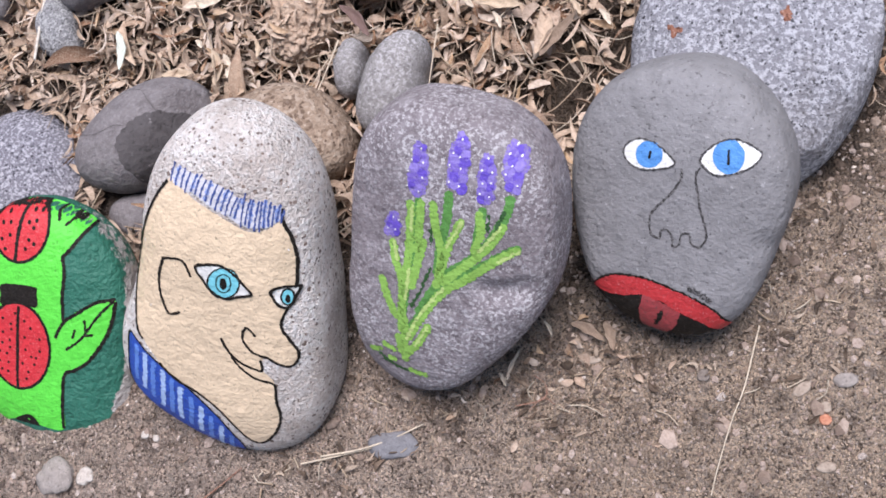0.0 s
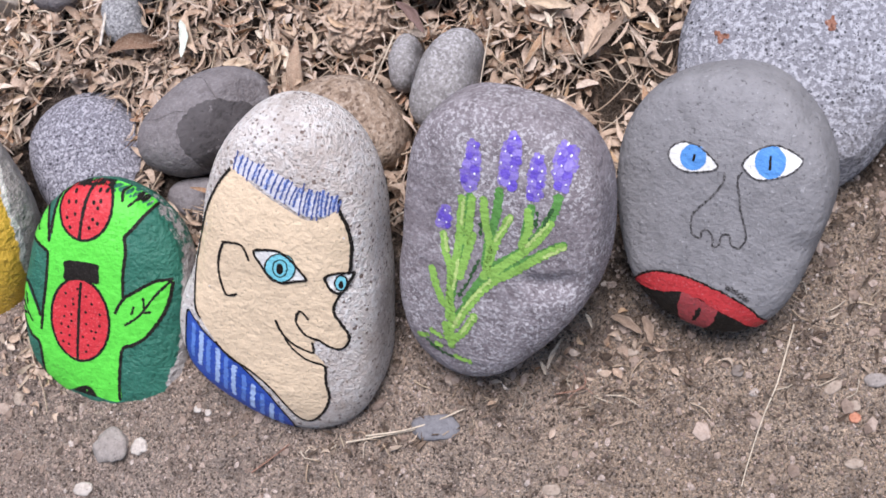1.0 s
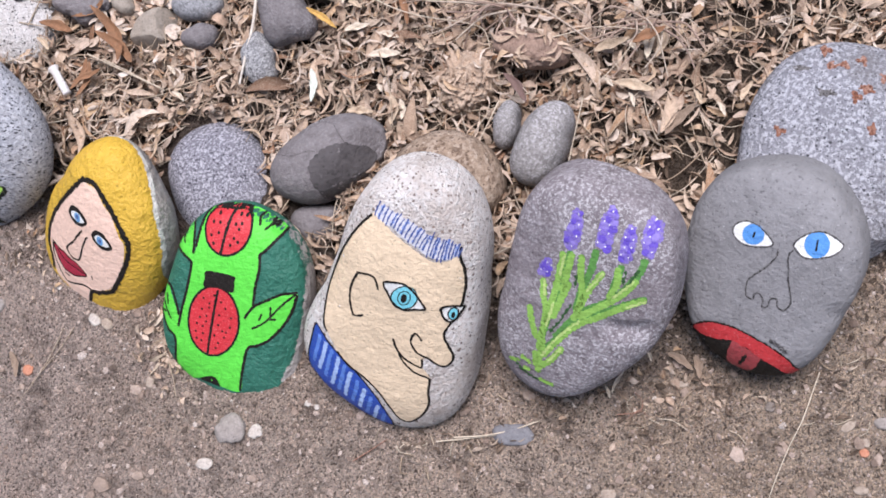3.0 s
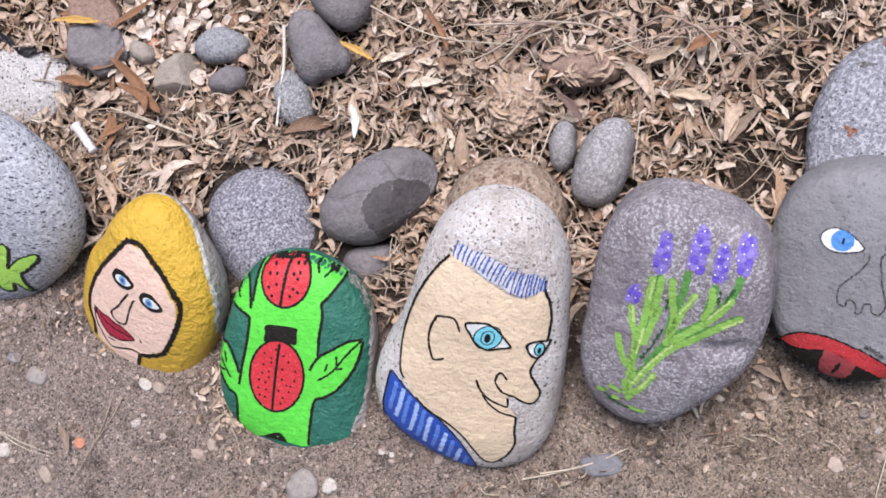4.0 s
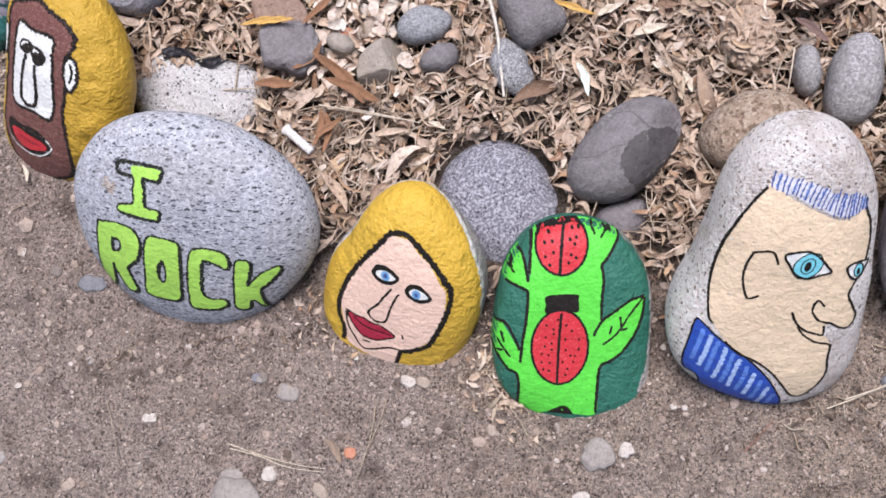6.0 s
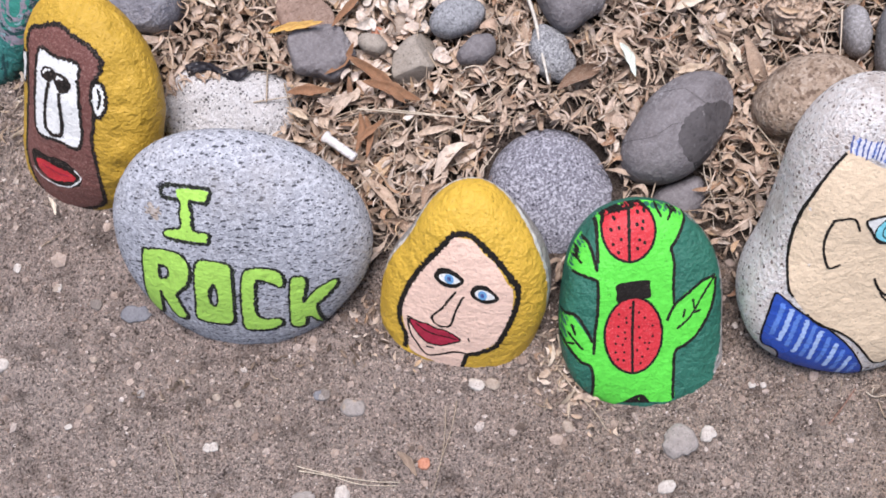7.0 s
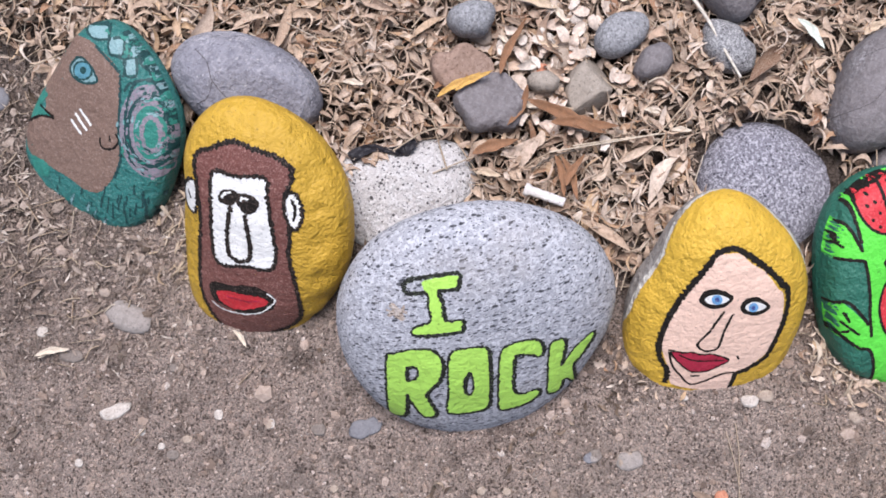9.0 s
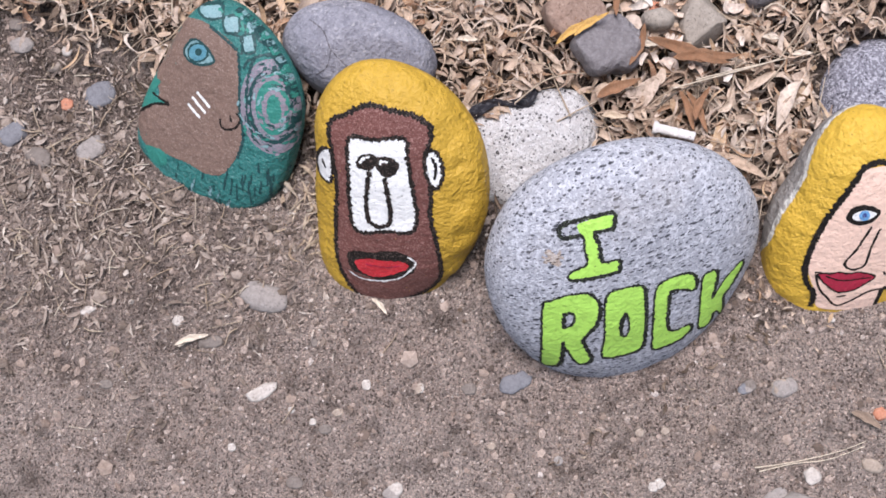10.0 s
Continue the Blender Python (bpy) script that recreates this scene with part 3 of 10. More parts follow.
teal_stone = rough_stone("painted_stone", (-1.169, 0.8596, 0.0306), (-0.591, -0.181, 0.786), 0.0301, (0.0937, 0.095, 0.1018, 0.1034, 0.1126, 0.1236, 0.091, 0.0746, 0.0741, 0.081, 0.1017, 0.1199, 0.1171, 0.1059, 0.108, 0.1033), STONE_FISH, "angular stone painted teal with a brown diamond field", square=0.648, seed=8, coat=coat_all, levels=6, category="painted stone", group="painted stones in the row")
granite_boulder = rough_stone("boulder", (0.054, 0.486, 0.042), (-0.038, -0.14, 0.989), 0.05, (0.098, 0.106, 0.112, 0.108, 0.106, 0.109, 0.108, 0.098, 0.096, 0.098, 0.114, 0.119, 0.116, 0.122, 0.11, 0.1), STONE_GRANITE, "large light grey granite boulder with rusty stains", square=0.68, seed=9, levels=6, lump=0.06, grain=0.0012, cuts=[(0.3, 0.2, 0.92, 0.056), (0.85, -0.4, 0.35, 0.1), (0.5, -0.8, 0.3, 0.108)], group="plain stones behind the row")
speckled_stone = rough_stone("stone", (-0.6282, 0.4484, -0.0118), (0.173, -0.16, 0.972), 0.0508, (0.0673, 0.071, 0.0728, 0.073, 0.0738, 0.0717, 0.065, 0.0609, 0.0655, 0.0731, 0.077, 0.0822, 0.0823, 0.0783, 0.0696, 0.0655), STONE_SPECK, "round blue-grey speckled stone half buried in litter", square=0.8, seed=10, group="plain stones behind the row")
dark_stone = rough_stone("stone", (-0.4862, 0.4657, 0.0372), (0.105, -0.177, 0.979), 0.0459, (0.0735, 0.0621, 0.0513, 0.0444, 0.0421, 0.0431, 0.0502, 0.0663, 0.074, 0.0615, 0.0524, 0.0443, 0.0409, 0.041, 0.0468, 0.0623), STONE_DARK, "smooth dark grey stone with a broken corner", square=0.8, seed=11, cuts=[(0.45, -0.5, 0.74, 0.0435)], group="plain stones behind the row")
low_stone = rough_stone("stone", (-0.503, 0.3998, 0.0039), (0.112, -0.139, 0.984), 0.0292, (0.0322, 0.0222, 0.021, 0.0202, 0.0231, 0.0293, 0.0327, 0.0282, 0.0249, 0.025, 0.0249, 0.0217, 0.0239, 0.0242, 0.0251, 0.0296), STONE_DARK, "small dark stone under a larger one", square=0.8, seed=12, levels=4, group="plain stones behind the row")
brown_stone = rough_stone("stone", (-0.3456, 0.4498, 0.0376), (0.029, -0.17, 0.985), 0.0472, (0.0546, 0.051, 0.0479, 0.0472, 0.0479, 0.0519, 0.0563, 0.0683, 0.065, 0.0504, 0.043, 0.0427, 0.0449, 0.0516, 0.062, 0.0637), STONE_BROWN, "rough brown stone behind the whitish one", square=0.8, seed=13, lump=0.07, grain=0.0012, group="plain stones behind the row")
tall_stone = rough_stone("stone", (-0.2456, 0.4821, 0.0535), (-0.027, -0.189, 0.982), 0.0349, (0.0278, 0.0289, 0.041, 0.0512, 0.0462, 0.0351, 0.0308, 0.0274, 0.0284, 0.0327, 0.0443, 0.0489, 0.0461, 0.038, 0.0294, 0.0271), STONE_TALL, "smooth grey stone with a pale scuffed side", square=0.8, seed=14, group="plain stones behind the row")
small_stone = rough_stone("stone", (-0.2879, 0.5063, 0.0469), (-0.003, -0.2, 0.98), 0.0252, (0.0141, 0.0145, 0.0206, 0.0247, 0.0272, 0.0192, 0.0146, 0.0153, 0.0143, 0.0143, 0.0183, 0.0274, 0.029, 0.0212, 0.0168, 0.0153), STONE_TALL, "small grey stone wedged in dry leaves", square=0.8, seed=15, levels=4, group="plain stones behind the row")
oval_pebble = rough_stone("stone", (-0.6695, 0.6518, 0.0429), (0.193, -0.263, 0.945), 0.0217, (0.0239, 0.0213, 0.0225, 0.0215, 0.0236, 0.0262, 0.0303, 0.0318, 0.0267, 0.0229, 0.0196, 0.0192, 0.0223, 0.0251, 0.0312, 0.0321), STONE_MID, "smooth oval grey pebble lying on dry leaves", square=0.8, seed=16, levels=4, group="plain stones behind the row")
round_pebble = rough_stone("stone", (-0.659, 0.6091, 0.0449), (0.19, -0.244, 0.951), 0.0192, (0.0227, 0.0168, 0.0175, 0.0156, 0.0148, 0.0168, 0.0232, 0.0245, 0.0193, 0.0149, 0.0151, 0.0159, 0.0151, 0.0186, 0.0195, 0.0215), STONE_DARK, "small dark grey pebble in dry leaves", square=0.8, seed=17, levels=4, group="plain stones behind the row")
tan_pebble = rough_stone("stone", (-0.7272, 0.6255, 0.0292), (0.22, -0.246, 0.944), 0.0243, (0.033, 0.029, 0.027, 0.0231, 0.0223, 0.024, 0.0237, 0.0303, 0.0315, 0.0293, 0.0241, 0.0248, 0.0228, 0.0209, 0.0247, 0.0283), STONE_TAN, "lumpy light tan stone in dry leaves", square=0.6, seed=18, levels=5, lump=0.16, grain=0.001, cuts=[(-0.3, 0.45, 0.85, 0.019), (0.7, -0.3, 0.6, 0.02), (-0.7, -0.5, 0.5, 0.019)], group="plain stones behind the row")
block_stone = rough_stone("stone", (-0.8186, 0.6607, 0.0456), (0.262, -0.26, 0.929), 0.0188, (0.0331, 0.0292, 0.0261, 0.0264, 0.0412, 0.0368, 0.0323, 0.0379, 0.0296, 0.0246, 0.0346, 0.0347, 0.0301, 0.0397, 0.0302, 0.0312), STONE_DARK, "squarish dark grey stone in dry leaves", square=0.55, seed=19, levels=5, lump=0.2, grain=0.0012, cuts=[(0.15, 0.25, 0.93, 0.015), (0.75, 0.4, 0.5, 0.028), (-0.85, -0.2, 0.45, 0.03)], group="plain stones behind the row")
grey_cobble = rough_stone("stone", (-0.5552, 0.6353, 0.0561), (0.138, -0.262, 0.955), 0.0302, (0.0259, 0.0257, 0.0306, 0.0419, 0.046, 0.0388, 0.0305, 0.0274, 0.0281, 0.0329, 0.0429, 0.0376, 0.0348, 0.0439, 0.0435, 0.0275), STONE_DARK, "bent grey cobble in dry leaves", square=0.8, seed=20, levels=4, group="plain stones behind the row")
grey_cobble_b = rough_stone("stone", (-0.5255, 0.6842, 0.0594), (0.121, -0.286, 0.951), 0.0301, (0.0351, 0.0298, 0.0254, 0.0275, 0.0278, 0.0331, 0.0391, 0.0317, 0.0278, 0.0276, 0.0276, 0.032, 0.0342, 0.0317, 0.0327, 0.0346), STONE_DARK, "dark grey cobble in dry leaves", square=0.8, seed=21, levels=4, group="plain stones behind the row")
pale_slab = rough_stone("stone", (-0.5858, 0.5839, 0.0371), (0.153, -0.233, 0.96), 0.02, (0.0234, 0.0245, 0.0273, 0.0365, 0.0251, 0.0262, 0.022, 0.0197, 0.0221, 0.0266, 0.0266, 0.037, 0.0297, 0.0286, 0.0197, 0.0189), STONE_CHIPPED, "small grey granite chip in dry leaves", square=0.8, seed=22, levels=4, lump=0.08, group="plain stones behind the row")
white_granite = rough_stone("stone", (-0.9371, 0.6423, 0.006), (-0.095, -0.138, 0.986), 0.0299, (0.0723, 0.078, 0.0713, 0.054, 0.047, 0.047, 0.056, 0.0756, 0.0843, 0.0867, 0.0755, 0.0714, 0.0624, 0.0576, 0.0572, 0.0618), STONE_WHITE, "whitish rough granite slab behind the lettered stone", square=0.8, seed=23, lump=0.1, grain=0.0016, levels=6, group="plain stones behind the row")
blue_stone = rough_stone("stone", (-1.018, 0.8165, 0.0369), (0.014, -0.256, 0.967), 0.058, (0.0525, 0.0483, 0.0482, 0.0524, 0.0627, 0.0778, 0.0802, 0.0649, 0.059, 0.0516, 0.0521, 0.051, 0.0583, 0.0813, 0.0817, 0.0641), STONE_BLUE, "smooth blue-grey boulder behind the ochre stone", square=0.72, seed=24, levels=6, lump=0.05, grain=0.0009, cuts=[(0.95, 0.1, 0.25, 0.058), (0.5, 0.75, 0.4, 0.056), (-0.2, -0.3, 0.93, 0.052)], group="plain stones behind the row")
reddish_stone = rough_stone("stone", (-0.2656, 0.5906, 0.0544), (-0.015, -0.244, 0.97), 0.0253, (0.0444, 0.0303, 0.0248, 0.0208, 0.0208, 0.0228, 0.0285, 0.0416, 0.0437, 0.0326, 0.0226, 0.0231, 0.0221, 0.022, 0.0271, 0.041), STONE_RED, "reddish brown stone under dry twigs", square=0.8, seed=25, levels=5, lump=0.2, grain=0.002, bare=False, group="plain stones behind the row")
clod = rough_stone("earth_clod", (-0.3365, 0.557, 0.0402), (0.023, -0.225, 0.974), 0.03, (0.0274, 0.0318, 0.0352, 0.0319, 0.0313, 0.0317, 0.0307, 0.0261, 0.0288, 0.0279, 0.0327, 0.0384, 0.0346, 0.0293, 0.0287, 0.0311), STONE_CLOD, "crumbly tan lump of earth in dry leaves", square=0.8, seed=26, levels=6, lump=0.34, grain=0.0055, bare=False, group="plain stones behind the row")
far_pebble = rough_stone("stone", (-0.7901, 0.7451, 0.0548), (0.021, -0.269, 0.963), 0.0251, (0.0263, 0.0196, 0.0188, 0.018, 0.0175, 0.0218, 0.0251, 0.0258, 0.0225, 0.0218, 0.019, 0.0193, 0.0225, 0.0204, 0.0221, 0.0254), STONE_MID, "blue-grey pebble in dry leaves", square=0.8, seed=27, levels=4, group="plain stones behind the row")
red_pebble = rough_stone("stone", (-0.8259, 0.7104, 0.0451), (0.041, -0.249, 0.968), 0.0193, (0.0227, 0.0265, 0.0259, 0.021, 0.0172, 0.0323, 0.03, 0.0289, 0.0283, 0.0291, 0.0255, 0.0206, 0.0179, 0.0366, 0.0349, 0.0321), STONE_RED, "reddish brown stone in dry leaves", square=0.6, seed=28, levels=5, lump=0.2, grain=0.001, cuts=[(0.2, -0.2, 0.95, 0.015)], group="plain stones behind the row")
pink_pebble = rough_stone("stone", (-0.7637, 0.6514, 0.0452), (0.007, -0.221, 0.975), 0.0157, (0.0132, 0.0135, 0.012, 0.011, 0.0119, 0.0162, 0.0174, 0.0165, 0.0126, 0.0125, 0.0108, 0.01, 0.0119, 0.0148, 0.0154, 0.0179), STONE_TAN, "small pinkish pebble in dry leaves", square=0.8, seed=29, levels=4, lump=0.08, group="plain stones behind the row")


# ---- painted shapes, laid on the stones' broad sides (millimetres across and up that side) ----
from mathutils.bvhtree import BVHTree

TREES = {}


def lay(ob, u, v, lift):
    """The place on the stone's broad side over (u, v), lifted off it a little."""
    if ob.name not in TREES:
        TREES[ob.name] = BVHTree.FromPolygons([p.co[:] for p in ob.data.vertices], [p.vertices[:] for p in ob.data.polygons])
    hit, nrm, _, _ = TREES[ob.name].ray_cast(Vector((u, v, 0.4)), Vector((0, 0, -1)), 0.42)
    if hit is None:
        hit, nrm, _, _ = TREES[ob.name].find_nearest(Vector((u, v, 0.0)))
    return hit + nrm * lift


def curve(points, closed, step=0.0012, sharp=False):
    """A smooth line through the points, in even steps (metres)."""
    p = np.array(points, float) / 1000
    n = len(p)
    out = []
    for i in range(n if closed else n - 1):
        a, b, c, d = (p[(i + k) % n] if closed else p[min(max(i + k, 0), n - 1)] for k in (-1, 0, 1, 2))
        m = max(2, int(np.linalg.norm(c - b) / step))
        for j in range(m):
            f = j / m
            out.append(b + (c - b) * f if sharp else 0.5 * (2 * b + (c - a) * f + (2 * a - 5 * b + 4 * c - d) * f * f + (3 * b - a - 3 * c + d) * f ** 3))
    if not closed:
        out.append(p[-1])
    return np.array(out)


def part(name, bm, material, parent, label=""):
    me = bpy.data.meshes.new(name)
    bm.to_mesh(me)
    bm.free()
    me.materials.append(material)
    me.polygons.foreach_set("use_smooth", [True] * len(me.polygons))
    ob = new(name, me)
    ob.parent = parent
    return tagged(ob, label)


def ragged(line, amount, seed, closed):
    """Shakes a line by a brush's unevenness."""
    n = len(line)
    t = np.roll(line, -1, 0) - np.roll(line, 1, 0)
    if not closed:
        t[0], t[-1] = line[1] - line[0], line[-1] - line[-2]
    nr = np.stack([-t[:, 1], t[:, 0]], 1) / (np.linalg.norm(t, axis=1)[:, None] + 1e-9)
    k = np.array([noise.noise(Vector((q[0] * 260, q[1] * 260, seed * 1.7))) + 0.6 * noise.noise(Vector((q[0] * 700, q[1] * 700, seed * 2.9))) for q in line])
    return line + nr * (k * amount)[:, None]


def fill(ob, material, level, *loops, name="painted_patch", label="", rag=0.0004, sharp=False, cell=0.0035, under=None):
    """A patch of paint; further loops are holes in it."""
    bm = bmesh.new()
    edges = []
    for k, pts in enumerate(loops):
        line = ragged(curve(pts, True, sharp=sharp), rag, level + k + len(pts), True)
        vs = [bm.verts.new((q[0], q[1], 0)) for q in line]
        edges += [bm.edges.new((vs[i], vs[(i + 1) % len(vs)])) for i in range(len(vs))]
    bmesh.ops.triangle_fill(bm, edges=edges, use_beauty=True)
    xs, ys = [q.co.x for q in bm.verts], [q.co.y for q in bm.verts]
    for axis, lo, hi in ((0, min(xs), max(xs)), (1, min(ys), max(ys))):
        for c in np.arange(lo + cell, hi, cell):
            co, no = Vector((0, 0, 0)), Vector((0, 0, 0))
            co[axis], no[axis] = c, 1
            bmesh.ops.bisect_plane(bm, geom=bm.verts[:] + bm.edges[:] + bm.faces[:], plane_co=co, plane_no=no, dist=1e-6)
    for q in bm.verts:
        q.co = lay(ob, q.co.x, q.co.y, 0.0003 + 0.00022 * level)
    for f in bm.faces:
        f.normal_update()
        if f.normal.z < 0:
            f.normal_flip()
    return part(name, bm, material, under or ob, label)


def stroke(ob, material, level, width, pts, name="painted_line", label="", closed=False, taper=0.55, rag=0.3, under=None):
    """A brush stroke along the points, width in millimetres."""
    line = curve(pts, closed, step=0.0008)
    n = len(line)
    t = np.roll(line, -1, 0) - np.roll(line, 1, 0)
    if not closed:
        t[0], t[-1] = line[1] - line[0], line[-1] - line[-2]
    nr = np.stack([-t[:, 1], t[:, 0]], 1) / (np.linalg.norm(t, axis=1)[:, None] + 1e-9)
    bm = bmesh.new()
    rows = []
    rag = rag / max(1.0, width / 3.0)
    for i, (q, m) in enumerate(zip(line, nr)):
        w = width / 2000
        if not closed:
            end = min(i, n - 1 - i) * 0.0008 / max(w, 1e-4)
            w *= taper + (1 - taper) * min(1, end)
        a = 1 + rag * (1.5 * noise.noise(Vector((q[0] * 420, q[1] * 420, level))) + 1.3 * noise.noise(Vector((q[0] * 1100, q[1] * 1100, level))))
        b = 1 + rag * (1.5 * noise.noise(Vector((q[0] * 420, q[1] * 420, level + 7))) + 1.3 * noise.noise(Vector((q[0] * 1100, q[1] * 1100, level + 7))))
        k = 3 if width < 4 else 5
        rows.append([bm.verts.new(lay(ob, *(q + m * w * s * (a if s > 0 else b)), 0.0003 + 0.00022 * level)) for s in np.linspace(-1, 1, k)])
    for i in range(n if closed else n - 1):
        r, s = rows[i], rows[(i + 1) % n]
        for j in range(len(r) - 1):
            bm.faces.new((r[j], r[j + 1], s[j + 1], s[j]))
    bmesh.ops.recalc_face_normals(bm, faces=bm.faces[:])
    if sum(f.normal.z for f in bm.faces) < 0:
        bmesh.ops.reverse_faces(bm, faces=bm.faces[:])
    return part(name, bm, material, under or ob, label)


def disc(ob, material, level, u, v, ru, rv=None, turn=0.0, name="painted_dot", label="", n=12, rag=0.0002, under=None):
    """A round or oval dab."""
    rv = ru if rv is None else rv
    c, s = math.cos(radians(turn)), math.sin(radians(turn))
    pts = [(u + ru * math.cos(a) * c - rv * math.sin(a) * s, v + ru * math.cos(a) * s + rv * math.sin(a) * c) for a in np.linspace(0, 2 * math.pi, n + 1)[:-1]]
    return fill(ob, material, level, pts, name=name, label=label, rag=rag, under=under)


PAINT_BLACK = paint("black_paint", (0.014, 0.011, 0.009), rough=0.6, dry=(0.14, 0.115, 0.1), worn=0.6, shine=0.15)
PAINT_WORN_BLACK = paint("brushed_black_paint", (0.014, 0.011, 0.009), rough=0.6, dry=(0.17, 0.12, 0.1), worn=0.54, shine=0.15)
PAINT_DRY_BLACK = paint("dry_black_paint", (0.016, 0.016, 0.014), rough=0.65, dry=(0.16, 0.2, 0.12), worn=0.55, shine=0.2)
PAINT_FADED = paint("worn_black_paint", (0.03, 0.027, 0.027), rough=0.7, dry=(0.2, 0.19, 0.19), worn=0.47)
PAINT_VIOLET = paint("violet_paint", (0.18, 0.12, 0.48), dry=(0.28, 0.23, 0.5), worn=0.5)
PAINT_FLOWER_WASH = paint("violet_wash_paint", (0.2, 0.14, 0.5), dry=(0.3, 0.26, 0.36), worn=0.5)
PAINT_LILAC = paint("lilac_paint", (0.26, 0.2, 0.55), dry=(0.24, 0.16, 0.56))
PAINT_STEM_LIGHT = paint("light_stem_paint", (0.46, 0.6, 0.2))
PAINT_IRIS = paint("teal_iris_paint", (0.1, 0.27, 0.33))
PAINT_WASH = paint("blue_wash_paint", (0.2, 0.29, 0.6), dry=(0.62, 0.6, 0.62), worn=0.48)
PAINT_WHITE_DUST = paint("pale_dust", (0.52, 0.5, 0.5), dry=(0.3, 0.29, 0.31), worn=0.5)
PAINT_WHITE = paint("white_paint", (0.85, 0.84, 0.8))
PAINT_BEIGE = paint("beige_paint", (0.78, 0.61, 0.42))
PAINT_PINK = paint("pink_paint", (0.86, 0.6, 0.47))
PAINT_CYAN = paint("cyan_paint", (0.22, 0.66, 0.76))
PAINT_SKY = paint("sky_blue_paint", (0.1, 0.3, 0.68))
PAINT_EYE_BLUE = paint("eye_blue_paint", (0.17, 0.4, 0.68))
PAINT_BLUE = paint("blue_paint", (0.026, 0.085, 0.44))
PAINT_PALE_BLUE = paint("pale_blue_paint", (0.42, 0.57, 0.86))
PAINT_LIME = paint("lime_paint", (0.43, 0.74, 0.12))
PAINT_GREEN = paint("leaf_green_paint", (0.11, 0.64, 0.06))
PAINT_STEM = paint("stem_green_paint", (0.1, 0.27, 0.06))
PAINT_STEM_PALE = paint("pale_stem_paint", (0.25, 0.46, 0.09))
PAINT_STEM_DARK = paint("dark_stem_paint", (0.03, 0.09, 0.025))
PAINT_PURPLE = paint("purple_paint", (0.14, 0.085, 0.5))
PAINT_RED = paint("red_paint", (0.58, 0.03, 0.04), dry=(0.7, 0.17, 0.17), worn=0.57)
PAINT_DULL_RED = paint("dull_red_paint", (0.34, 0.05, 0.055), dry=(0.1, 0.06, 0.06), worn=0.55)
PAINT_SCUFFED_RED = paint("scuffed_red_paint", (0.5, 0.035, 0.04), dry=(0.62, 0.3, 0.3), worn=0.6)
PAINT_LIP = paint("dark_red_paint", (0.4, 0.02, 0.05))
PAINT_BROWN = paint("brown_paint", (0.16, 0.06, 0.048), dry=(0.36, 0.2, 0.17), worn=0.52)
PAINT_TAUPE = paint("taupe_paint", (0.2, 0.128, 0.098), dry=(0.36, 0.27, 0.22), worn=0.54)
PAINT_TEAL = paint("teal_paint", (0.035, 0.22, 0.17))
PAINT_MAUVE = paint("mauve_paint", (0.27, 0.22, 0.26), dry=(0.06, 0.2, 0.18), worn=0.52)
PAINT_DARK_TEAL = paint("dark_teal_paint", (0.015, 0.06, 0.06))
PAINT_PALE_TEAL = paint("pale_teal_paint", (0.23, 0.37, 0.38), dry=(0.05, 0.2, 0.19), worn=0.56)
PAINT_HAIR = paint("faded_blue_paint", (0.62, 0.61, 0.65))
PAINT_HAIR_LINE = paint("dark_blue_paint", (0.05, 0.085, 0.27), dry=(0.4, 0.42, 0.5))
PAINT_MID_BLUE = paint("mid_blue_paint", (0.12, 0.25, 0.68))


# ---- painting of the stones ----
# cream stone
fill(cream_stone, PAINT_BEIGE, 0, [(-10.1, 121.1), (0.2, 109.6), (14.1, 99.9), (27.4, 91), (43, 82.2), (56.1, 82.9), (67.7, 87.5), (72, 73.3), (73.5, 57.6), (71.7, 39), (69.2, 29.9), (62.9, 15.1), (57.2, 4.4), (55.4, -4.6), (59.2, -17.8), (63, -29.7), (60.6, -38.7), (54.3, -42.1), (46.1, -38.4), (36.9, -33), (33.5, -45.1), (40.7, -59.6), (39.4, -77.8), (38.5, -96.7), (30.8, -114.3), (16.3, -130), (5.6, -126.4), (-1.6, -112.6), (-13.1, -91.8), (-27.7, -75.7), (-46.4, -62.7), (-58.1, -47.4), (-69, -26.2), (-72.4, -19), (-72.4, -1.7), (-68.8, 22.3), (-60.9, 47.6), (-49.1, 75.1), (-33.6, 101), (-18.4, 119)])
fill(cream_stone, PAINT_HAIR, 1, [(-10.3, 128.4), (6.9, 125.2), (26.4, 116.7), (44.7, 106.5), (61.9, 101.4), (69.7, 95), (67, 88.5), (53.7, 84.2), (40.7, 87.1), (25.1, 96), (3.3, 110.7), (-13.4, 118.8)], rag=0.0016)
stroke(cream_stone, PAINT_WASH, 2, 2.9, [(-5.8, 130.4), (-9.1, 123.3), (-11.2, 116.1)], taper=0.3, rag=0.7)
stroke(cream_stone, PAINT_WASH, 2, 2.9, [(8.4, 125.9), (4.7, 119.6), (2, 113)], taper=0.3, rag=0.7)
stroke(cream_stone, PAINT_WASH, 2, 2.9, [(19.4, 121.8), (15.4, 113.9), (12.6, 106.2)], taper=0.3, rag=0.7)
stroke(cream_stone, PAINT_WASH, 2, 2.9, [(32.1, 115.6), (27.6, 107.4), (23.9, 98.7)], taper=0.3, rag=0.7)
stroke(cream_stone, PAINT_WASH, 2, 2.9, [(41.2, 109.2), (37, 101.4), (33.6, 92.9)], taper=0.3, rag=0.7)
stroke(cream_stone, PAINT_WASH, 2, 2.9, [(49.8, 107.5), (46.5, 96.6), (43.8, 85.1)], taper=0.3, rag=0.7)
